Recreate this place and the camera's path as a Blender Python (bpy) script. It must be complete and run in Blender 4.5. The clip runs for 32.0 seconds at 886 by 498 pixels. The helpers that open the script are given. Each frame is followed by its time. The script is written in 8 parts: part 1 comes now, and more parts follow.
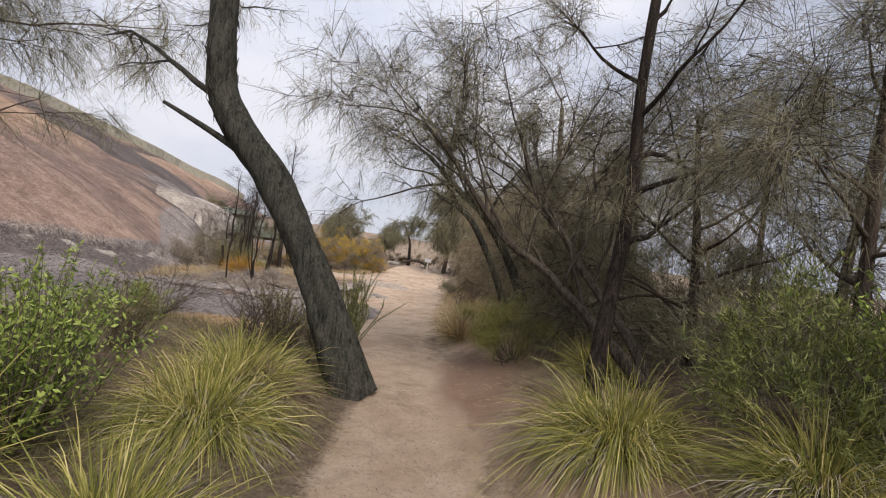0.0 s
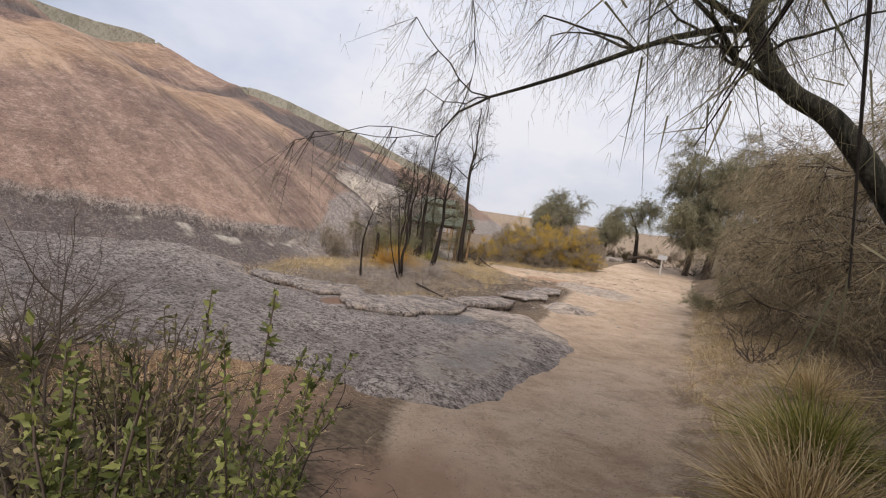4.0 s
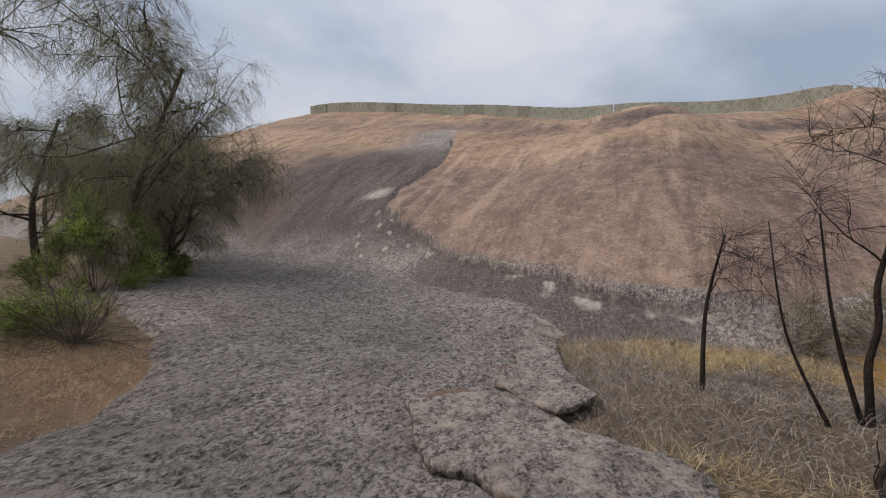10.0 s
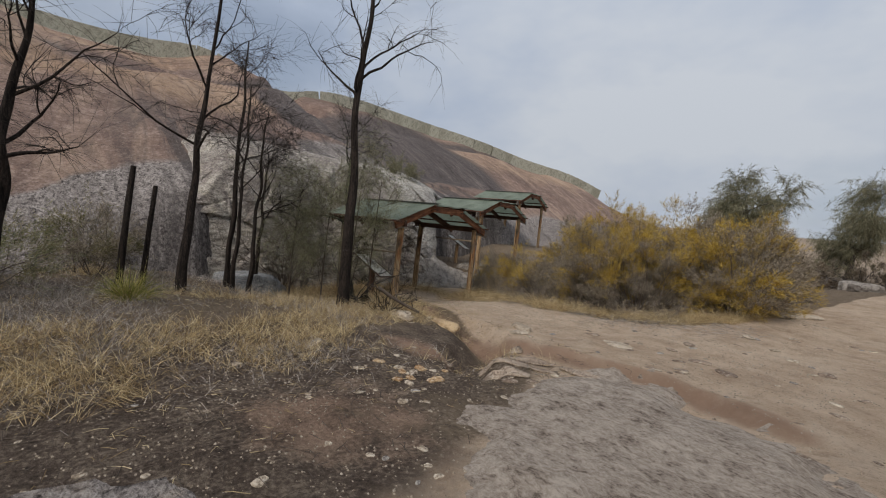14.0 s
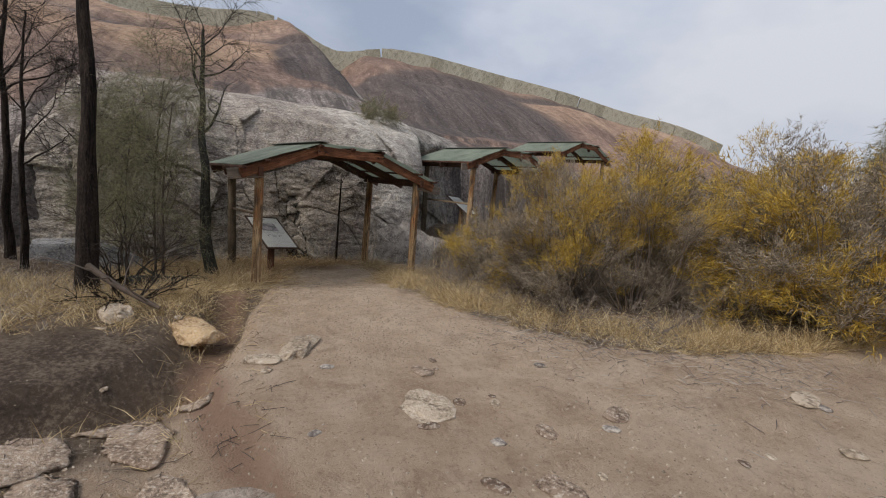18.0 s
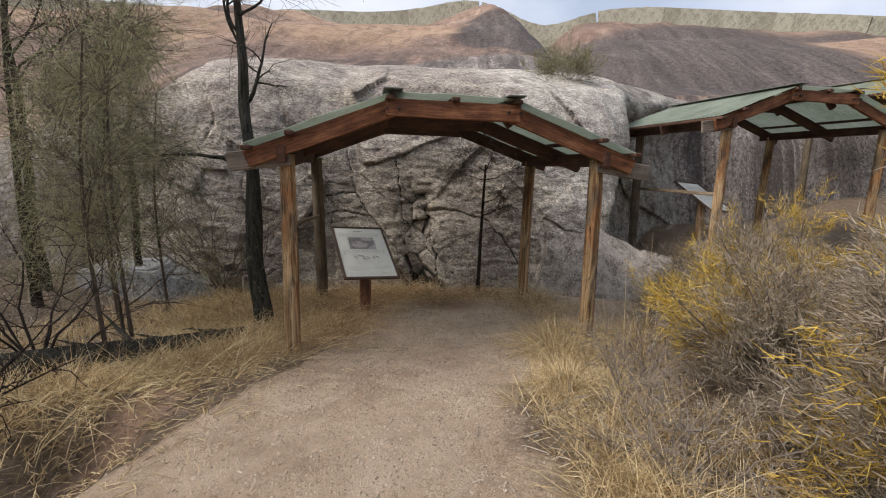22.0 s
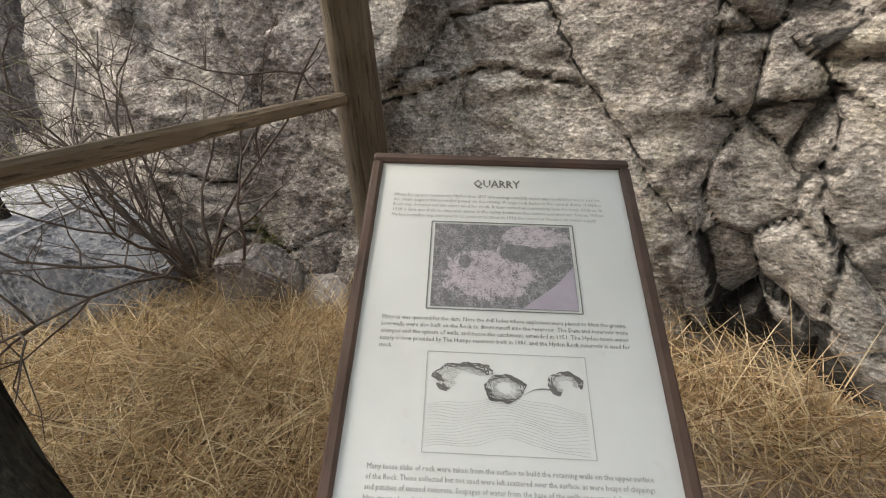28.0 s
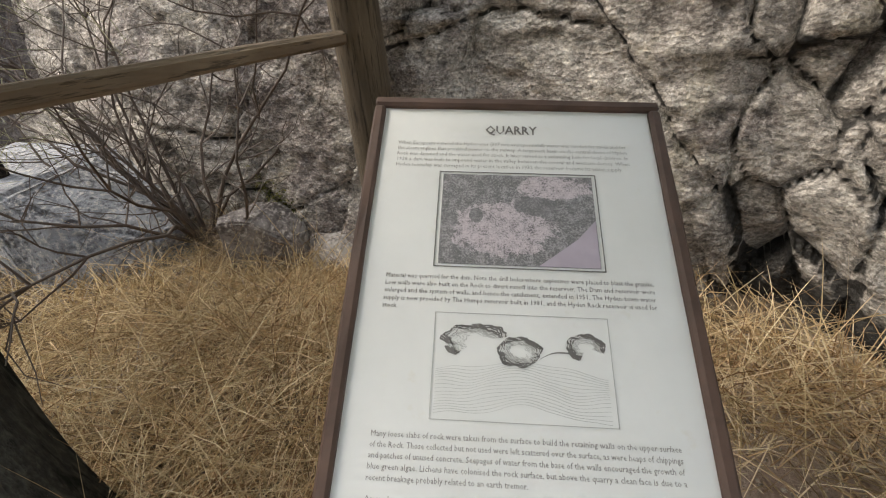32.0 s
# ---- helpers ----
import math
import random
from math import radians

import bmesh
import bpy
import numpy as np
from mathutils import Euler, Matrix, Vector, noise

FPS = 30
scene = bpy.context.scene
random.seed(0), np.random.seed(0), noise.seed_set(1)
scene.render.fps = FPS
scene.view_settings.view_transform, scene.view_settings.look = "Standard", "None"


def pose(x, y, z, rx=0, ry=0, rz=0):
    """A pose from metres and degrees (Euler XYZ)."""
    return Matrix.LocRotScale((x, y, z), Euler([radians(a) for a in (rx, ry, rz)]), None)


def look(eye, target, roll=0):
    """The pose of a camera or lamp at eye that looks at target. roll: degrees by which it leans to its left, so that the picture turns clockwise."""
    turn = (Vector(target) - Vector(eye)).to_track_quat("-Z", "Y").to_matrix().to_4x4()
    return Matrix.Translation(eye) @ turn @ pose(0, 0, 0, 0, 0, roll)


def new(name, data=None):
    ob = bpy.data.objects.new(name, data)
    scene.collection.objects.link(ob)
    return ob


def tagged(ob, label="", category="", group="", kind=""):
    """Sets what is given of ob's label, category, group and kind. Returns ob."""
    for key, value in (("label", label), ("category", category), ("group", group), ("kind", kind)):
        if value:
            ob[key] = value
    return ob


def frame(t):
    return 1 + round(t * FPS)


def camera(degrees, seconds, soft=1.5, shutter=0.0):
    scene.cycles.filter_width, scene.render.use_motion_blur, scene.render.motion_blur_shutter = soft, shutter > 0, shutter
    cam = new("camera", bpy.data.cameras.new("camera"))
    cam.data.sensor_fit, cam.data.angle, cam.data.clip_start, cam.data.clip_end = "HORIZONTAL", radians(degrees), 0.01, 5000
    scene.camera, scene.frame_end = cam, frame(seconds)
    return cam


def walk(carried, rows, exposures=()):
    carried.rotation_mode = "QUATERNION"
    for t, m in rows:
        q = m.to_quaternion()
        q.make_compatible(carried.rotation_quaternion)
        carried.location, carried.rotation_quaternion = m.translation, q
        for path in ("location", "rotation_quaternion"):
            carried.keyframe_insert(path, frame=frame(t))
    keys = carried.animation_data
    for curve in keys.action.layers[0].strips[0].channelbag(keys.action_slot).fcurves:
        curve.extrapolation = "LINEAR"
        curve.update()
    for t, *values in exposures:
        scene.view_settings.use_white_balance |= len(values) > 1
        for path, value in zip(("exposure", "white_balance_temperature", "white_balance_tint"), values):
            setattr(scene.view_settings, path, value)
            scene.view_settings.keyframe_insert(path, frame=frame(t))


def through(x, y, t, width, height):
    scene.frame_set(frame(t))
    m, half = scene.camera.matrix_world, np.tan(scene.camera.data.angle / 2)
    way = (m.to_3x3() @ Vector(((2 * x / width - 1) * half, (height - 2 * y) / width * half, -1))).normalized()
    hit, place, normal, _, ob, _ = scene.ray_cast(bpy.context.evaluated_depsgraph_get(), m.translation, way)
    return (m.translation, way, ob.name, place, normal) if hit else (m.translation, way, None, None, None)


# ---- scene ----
from math import sin, cos, pi, exp, sqrt

cam = camera(88.6, 32.0, soft=1.1)
# seconds, eye x y z, yaw, pitch, roll
PATH = [
    (0.0, 0.000, 0.000, 1.650, 0.01, 1.43, 8.47),
    (0.5, 0.112, 0.720, 1.657, 0.34, 1.11, 8.53),
    (1.0, 0.123, 1.506, 1.629, 0.69, 0.70, 8.62),
    (1.5, 0.084, 2.303, 1.618, 2.00, 0.00, 8.38),
    (2.0, -0.011, 3.120, 1.597, 4.03, -1.01, 8.07),
    (2.5, -0.084, 3.907, 1.555, 6.92, -1.81, 8.01),
    (3.0, -0.172, 4.739, 1.573, 11.33, -2.52, 8.39),
    (3.5, -0.249, 5.518, 1.576, 17.81, -3.10, 8.97),
    (4.0, -0.312, 6.269, 1.604, 27.07, -3.39, 8.65),
    (4.5, -0.421, 6.962, 1.603, 38.58, -3.67, 7.67),
    (6.5, -1.098, 9.743, 1.493, 69.11, -2.50, 4.36),
    (7.0, -1.212, 10.446, 1.485, 74.04, -2.86, 4.66),
    (7.5, -1.330, 11.089, 1.525, 81.42, -3.06, 4.15),
    (8.0, -1.390, 11.759, 1.593, 90.34, -3.00, 2.80),
    (8.5, -1.345, 12.433, 1.627, 98.47, -2.97, 1.79),
    (9.0, -1.336, 13.039, 1.627, 105.37, -2.58, 1.58),
    (9.5, -1.268, 13.710, 1.633, 110.42, -2.50, 1.98),
    (10.0, -1.205, 14.359, 1.671, 111.92, -2.73, 2.92),
    (10.5, -1.118, 15.059, 1.675, 109.81, -3.08, 4.62),
    (11.0, -1.089, 15.676, 1.717, 106.36, -3.14, 6.37),
    (11.5, -1.047, 16.300, 1.779, 102.37, -2.79, 6.73),
    (12.0, -1.058, 16.996, 1.760, 94.98, -2.54, 5.32),
    (12.5, -1.135, 17.786, 1.697, 83.26, -2.24, 4.04),
    (13.0, -1.187, 18.559, 1.596, 69.95, -2.15, 4.13),
    (13.5, -1.236, 19.267, 1.550, 58.16, -2.62, 4.94),
    (14.0, -1.243, 20.025, 1.489, 50.78, -3.21, 5.81),
    (14.5, -1.250, 20.789, 1.477, 44.98, -3.83, 6.16),
    (15.0, -1.286, 21.539, 1.474, 41.57, -4.32, 6.15),
    (15.5, -1.331, 22.227, 1.460, 41.81, -4.85, 5.88),
    (17.5, -1.857, 24.764, 1.462, 60.71, -7.70, 5.47),
    (18.0, -2.079, 25.246, 1.446, 65.27, -8.20, 4.78),
    (18.5, -2.228, 25.741, 1.433, 67.96, -8.57, 4.55),
    (19.0, -2.469, 26.276, 1.405, 69.70, -9.22, 4.35),
    (19.5, -2.904, 26.644, 1.419, 72.26, -10.27, 4.03),
    (20.0, -3.505, 26.875, 1.412, 76.05, -10.89, 3.59),
    (20.5, -4.075, 26.935, 1.361, 80.88, -11.14, 2.54),
    (21.0, -4.510, 27.053, 1.306, 85.69, -11.20, 1.60),
    (21.5, -5.152, 27.148, 1.341, 89.89, -10.68, 1.20),
    (22.0, -5.668, 27.092, 1.325, 93.13, -10.40, 0.87),
    (22.5, -6.245, 26.953, 1.260, 94.69, -10.49, 0.80),
    (23.0, -6.878, 26.834, 1.293, 96.06, -11.36, 0.64),
    (23.5, -7.486, 26.634, 1.232, 97.29, -12.51, 0.26),
    (24.0, -8.076, 26.550, 1.178, 98.96, -14.48, 0.26),
    (24.5, -8.594, 26.499, 1.101, 101.69, -16.75, 0.55),
    (25.0, -9.082, 26.439, 1.033, 105.03, -18.95, 0.73),
    (25.5, -9.523, 26.352, 0.943, 109.27, -21.16, 0.29),
    (26.0, -9.904, 26.232, 0.853, 113.56, -23.24, -0.37),
    (26.5, -10.109, 26.190, 0.849, 117.38, -25.13, -1.37),
    (28.5, -10.336, 26.137, 0.899, 122.71, -27.72, -3.61),
    (29.0, -10.353, 26.116, 0.914, 122.87, -27.91, -3.76),
    (29.5, -10.394, 26.087, 0.905, 122.96, -28.33, -3.77),
    (30.0, -10.459, 26.068, 0.880, 123.06, -28.97, -3.71),
    (30.5, -10.493, 26.062, 0.874, 123.46, -29.69, -3.88),
    (31.0, -10.490, 26.061, 0.858, 123.78, -30.59, -4.10),
    (31.5, -10.442, 26.083, 0.840, 124.04, -31.50, -4.25),
    (32.0, -10.378, 26.116, 0.824, 124.23, -32.35, -4.51),
]


def aim(x, y, z, yaw, pitch, roll):
    a, b = radians(yaw), radians(pitch)
    return look((x, y, z), (x - sin(a) * cos(b), y + cos(a) * cos(b), z + sin(b)), roll)


walk(cam, [(t, aim(*row)) for t, *row in PATH], exposures=[(0.0, 0.15, 6800, 16), (2.5, 0.25, 6950, 16), (3.6, 0.18, 6950, 16), (4.5, 0.08, 6900, 15), (7.0, -0.2, 6700, 12), (12.0, -0.2, 6700, 12), (14.0, -0.42, 6550, 10), (16.0, -0.3, 6650, 11), (19.0, -0.1, 6700, 13), (21.0, 0.22, 6750, 13), (22.0, 0.38, 6750, 13), (23.0, 0.62, 6750, 13), (24.0, 1.2, 6750, 12), (26.0, 1.45, 6750, 11), (32.0, 1.35, 6750, 11)])

# ---- sky and sun: bright broken cloud ----
SUN_AZ, SUN_EL = 160.0, 45.0
world = bpy.data.worlds.new("world")
scene.world = world
world.use_nodes = True
wt = world.node_tree
wt.nodes.clear()


def wnode(kind, **kw):
    n = wt.nodes.new(kind)
    for k, v in kw.items():
        n.inputs[k].default_value = v
    return n


sky = wt.nodes.new("ShaderNodeTexSky")
sky.sky_type = "NISHITA"
sky.sun_disc = False
sky.sun_elevation = radians(SUN_EL)
sky.sun_rotation = radians(SUN_AZ)
sky.air_density, sky.dust_density, sky.ozone_density = 1.0, 1.5, 1.0
coord = wt.nodes.new("ShaderNodeTexCoord")
wmap = wnode("ShaderNodeMapping")
wmap.inputs["Scale"].default_value = (1.0, 1.0, 2.0)
wmap.inputs["Location"].default_value = (0.35, 0.1, 0.0)
wt.links.new(coord.outputs["Generated"], wmap.inputs["Vector"])
n1 = wnode("ShaderNodeTexNoise", Scale=1.7, Detail=7.0, Roughness=0.5)
n2 = wnode("ShaderNodeTexNoise", Scale=1.5, Detail=5.0, Roughness=0.6)
wt.links.new(wmap.outputs["Vector"], n1.inputs["Vector"])
wt.links.new(wmap.outputs["Vector"], n2.inputs["Vector"])
cover = wt.nodes.new("ShaderNodeValToRGB")
cover.color_ramp.elements[0].position, cover.color_ramp.elements[1].position = 0.36, 0.5
cover.color_ramp.elements[0].color = (0.6, 0.6, 0.6, 1)
cover.color_ramp.elements[1].color = (0.97, 0.97, 0.97, 1)
wt.links.new(n1.outputs["Fac"], cover.inputs["Fac"])
cloud = wt.nodes.new("ShaderNodeValToRGB")
cloud.color_ramp.elements[0].position, cloud.color_ramp.elements[1].position = 0.36, 0.62
cloud.color_ramp.elements[0].color = (6.1, 7.1, 8.9, 1)
cloud.color_ramp.elements[1].color = (8.6, 9.2, 10.1, 1)
wt.links.new(n2.outputs["Fac"], cloud.inputs["Fac"])
wmix = wt.nodes.new("ShaderNodeMixRGB")
wt.links.new(cover.outputs["Color"], wmix.inputs["Fac"])
wt.links.new(sky.outputs["Color"], wmix.inputs["Color1"])
wt.links.new(cloud.outputs["Color"], wmix.inputs["Color2"])
# an overcast sky grows brighter towards the zenith
wsep = wt.nodes.new("ShaderNodeSeparateXYZ")
wt.links.new(coord.outputs["Generated"], wsep.inputs[0])
rise = wt.nodes.new("ShaderNodeValToRGB")
for stop, (at, v) in zip((rise.color_ramp.elements[0], rise.color_ramp.elements[1], rise.color_ramp.elements.new(0.45)), ((0.0, 0.92), (1.0, 2.4), (0.45, 1.08))):
    stop.position, stop.color = at, (v, v, v, 1)
wt.links.new(wsep.outputs["Z"], rise.inputs["Fac"])
wlift = wt.nodes.new("ShaderNodeMixRGB")
wlift.blend_type = "MULTIPLY"
wlift.inputs["Fac"].default_value = 1.0
wt.links.new(wmix.outputs["Color"], wlift.inputs["Color1"])
wt.links.new(rise.outputs["Color"], wlift.inputs["Color2"])
back = wnode("ShaderNodeBackground", Strength=0.085)
wt.links.new(wlift.outputs["Color"], back.inputs["Color"])
wout = wt.nodes.new("ShaderNodeOutputWorld")
wt.links.new(back.outputs["Background"], wout.inputs["Surface"])

sun_data = bpy.data.lights.new("sun", "SUN")
sun_data.energy, sun_data.angle, sun_data.color = 3.0, radians(30), (1.0, 0.95, 0.87)
sun = new("sun", sun_data)
a, e = radians(SUN_AZ), radians(SUN_EL)
sun.matrix_world = look((sin(a) * cos(e) * 100, cos(a) * cos(e) * 100, sin(e) * 100), (0, 0, 0))

# ---- materials ----
class Mat:
    """A node material with short calls for its nodes."""

    def __init__(self, name, rough=0.85, spec=0.3, metal=0.0):
        self.m = bpy.data.materials.new(name)
        self.m.use_nodes = True
        self.t = self.m.node_tree
        self.b = self.t.nodes["Principled BSDF"]
        self.b.inputs["Roughness"].default_value = rough
        self.b.inputs["Specular IOR Level"].default_value = spec
        self.b.inputs["Metallic"].default_value = metal
        self.geo = self.t.nodes.new("ShaderNodeTexCoord").outputs["Object"]

    def put(self, socket, v):
        if isinstance(v, bpy.types.NodeSocket):
            self.t.links.new(v, socket)
        elif isinstance(v, (tuple, list)):
            socket.default_value = (*v, 1.0) if len(v) == 3 and len(socket.default_value) == 4 else v
        else:
            socket.default_value = v

    def world(self):
        return self.t.nodes.new("ShaderNodeNewGeometry").outputs["Position"]

    def mapped(self, vec=None, scale=(1, 1, 1), rot=(0, 0, 0)):
        n = self.t.nodes.new("ShaderNodeMapping")
        self.put(n.inputs["Vector"], vec or self.geo)
        n.inputs["Scale"].default_value = scale
        n.inputs["Rotation"].default_value = rot
        return n.outputs["Vector"]

    def noise(self, scale, detail=5.0, rough=0.6, vec=None, distort=0.0):
        n = self.t.nodes.new("ShaderNodeTexNoise")
        self.put(n.inputs["Vector"], vec or self.geo)
        n.inputs["Scale"].default_value, n.inputs["Detail"].default_value = scale, detail
        n.inputs["Roughness"].default_value, n.inputs["Distortion"].default_value = rough, distort
        return n.outputs["Fac"]

    def cells(self, scale, feature="F1", vec=None, out="Distance"):
        n = self.t.nodes.new("ShaderNodeTexVoronoi")
        n.feature = feature
        self.put(n.inputs["Vector"], vec or self.geo)
        n.inputs["Scale"].default_value = scale
        return n.outputs[out]

    def ramp(self, fac, *stops):
        n = self.t.nodes.new("ShaderNodeValToRGB")
        self.put(n.inputs["Fac"], fac)
        el = n.color_ramp.elements
        while len(el) < len(stops):
            el.new(0.5)
        for q, (p, c) in zip(el, stops):
            q.position = p
            q.color = (c, c, c, 1) if isinstance(c, (int, float)) else (*c, 1)
        return n.outputs["Color"]

    def mix(self, fac, a, b, mode="MIX"):
        n = self.t.nodes.new("ShaderNodeMixRGB")
        n.blend_type = mode
        self.put(n.inputs["Fac"], fac)
        self.put(n.inputs["Color1"], a)
        self.put(n.inputs["Color2"], b)
        return n.outputs["Color"]

    def math(self, op, a, b=0.0, clamp=False):
        n = self.t.nodes.new("ShaderNodeMath")
        n.operation, n.use_clamp = op, clamp
        self.put(n.inputs[0], a)
        self.put(n.inputs[1], b)
        return n.outputs[0]

    def xyz(self, vec=None):
        n = self.t.nodes.new("ShaderNodeSeparateXYZ")
        self.put(n.inputs[0], vec or self.geo)
        return n.outputs

    def zone(self, name):
        n = self.t.nodes.new("ShaderNodeAttribute")
        n.attribute_name = name
        s = self.t.nodes.new("ShaderNodeSeparateColor")
        self.t.links.new(n.outputs["Color"], s.inputs[0])
        return s.outputs[0], s.outputs[1], s.outputs[2]

    def uv(self):
        n = self.t.nodes.new("ShaderNodeUVMap")
        return n.outputs["UV"]

    def island(self):
        return self.t.nodes.new("ShaderNodeNewGeometry").outputs["Random Per Island"]

    def each(self):
        return self.t.nodes.new("ShaderNodeObjectInfo").outputs["Random"]

    def bump(self, height, strength=0.5, dist=0.02, normal=None):
        n = self.t.nodes.new("ShaderNodeBump")
        n.inputs["Strength"].default_value, n.inputs["Distance"].default_value = strength, dist
        self.put(n.inputs["Height"], height)
        if normal:
            self.put(n.inputs["Normal"], normal)
        return n.outputs["Normal"]

    def done(self, color, normal=None, rough=None, through=0.0):
        self.put(self.b.inputs["Base Color"], color)
        if normal:
            self.put(self.b.inputs["Normal"], normal)
        if rough is not None:
            self.put(self.b.inputs["Roughness"], rough)
        if through:
            tr = self.t.nodes.new("ShaderNodeBsdfTranslucent")
            self.put(tr.inputs["Color"], color)
            mx = self.t.nodes.new("ShaderNodeMixShader")
            mx.inputs[0].default_value = through
            out = self.t.nodes["Material Output"]
            self.t.links.new(self.b.outputs[0], mx.inputs[1])
            self.t.links.new(tr.outputs[0], mx.inputs[2])
            self.t.links.new(mx.outputs[0], out.inputs["Surface"])
        return self.m


def leafy(name, *stops, through=0.25, scale=3.0, rough=0.6):
    """Leaf, needle and grass: colour by strand and by patch."""
    k = Mat(name, rough=rough, spec=0.25)
    fac = k.mix(0.3, k.island(), k.noise(scale, 3.0, vec=k.world()))
    return k.done(k.ramp(fac, *stops), through=through)


def mat_ground():
    k = Mat("ground_soil", 0.95, 0.15)
    sand, litter, red = k.zone("zone")
    p = k.world()
    big, mid, fine = k.noise(0.55, 4, 0.55, p), k.noise(3.2, 6, 0.65, p), k.noise(28, 4, 0.7, p)
    grit = k.cells(70, vec=p)
    edge = k.mix(0.45, k.mix(0.4, mid, fine), k.noise(1.3, 5, 0.6, p))
    sandy = k.ramp(k.mix(0.55, big, mid), (0.36, (0.46, 0.33, 0.235)), (0.5, (0.6, 0.455, 0.335)), (0.62, (0.7, 0.555, 0.425)))
    gravel = k.noise(85, 4, 0.8, p)
    scuff = k.noise(1.9, 7, 0.72, p, 0.6)
    sandy = k.mix(k.ramp(scuff, (0.37, 0.36), (0.46, 0.0)), sandy, (0.3, 0.205, 0.145))
    sandy = k.mix(k.ramp(k.noise(1.2, 6, 0.7, p, 0.8), (0.53, 0.0), (0.62, 0.55)), sandy, (0.72, 0.585, 0.455))
    sandy = k.mix(k.ramp(k.noise(7, 6, 0.75, p, 0.6), (0.36, 0.3), (0.44, 0.0)), sandy, (0.28, 0.19, 0.135))
    sandy = k.mix(k.ramp(k.mix(0.5, fine, gravel), (0.39, 0.5), (0.465, 0.0)), sandy, (0.22, 0.142, 0.095))
    sandy = k.mix(k.ramp(k.mix(0.3, gravel, fine), (0.54, 0.0), (0.63, 0.75)), sandy, (0.7, 0.59, 0.46))
    redsoil = k.ramp(edge, (0.3, (0.28, 0.17, 0.12)), (0.7, (0.48, 0.335, 0.245)))
    dark = k.ramp(k.mix(0.6, mid, fine), (0.36, (0.055, 0.041, 0.033)), (0.5, (0.14, 0.105, 0.082)), (0.62, (0.3, 0.24, 0.185)))
    straw = k.ramp(k.noise(9, 5, 0.7, k.mapped(p, (1, 2.2, 1), (0, 0, 0.6))), (0.35, (0.17, 0.125, 0.09)), (0.62, (0.42, 0.325, 0.22)))
    base = k.mix(0.45, dark, straw)

    def ragged(z):
        return k.ramp(k.math("ADD", z, k.math("MULTIPLY", k.math("SUBTRACT", edge, 0.5), 2.0)), (0.3, 0.0), (0.7, 1.0))

    col = k.mix(ragged(sand), base, sandy)
    col = k.mix(ragged(litter), col, dark)
    col = k.mix(ragged(red), col, redsoil)
    h = k.mix(0.45, k.mix(0.55, mid, fine), gravel)
    return k.done(col, k.bump(h, 1.0, 0.09))


def grey_rock(k, p):
    """Lichen-crusted grey granite: colour and relief, the same on the sheet and on the foot of the dome."""
    big, mid = k.noise(0.5, 5, 0.6, p), k.noise(3.5, 6, 0.65, p)
    crust = k.noise(10, 6, 0.78, k.mapped(p, (1, 1.45, 1), (0, 0, 0.5)), 0.7)
    flake = k.noise(27, 5, 0.75, k.mapped(p, (1, 1.3, 1), (0, 0, 0.4)), 0.5)
    both = k.mix(0.42, crust, flake)
    col = k.ramp(k.mix(0.45, mid, k.mix(0.5, big, k.noise(1.1, 5, 0.6, p))), (0.34, (0.125, 0.106, 0.097)), (0.5, (0.22, 0.19, 0.176)), (0.66, (0.32, 0.28, 0.26)))
    patch = k.ramp(k.mix(0.5, big, k.noise(1.3, 5, 0.65, p)), (0.38, 0.3), (0.58, 1.0))
    col = k.mix(k.math("MULTIPLY", k.ramp(both, (0.49, 0.0), (0.555, 1.0)), patch), col, (0.52, 0.465, 0.43))
    col = k.mix(k.ramp(both, (0.42, 0.95), (0.475, 0.0)), col, (0.035, 0.029, 0.028))
    return col, both, mid


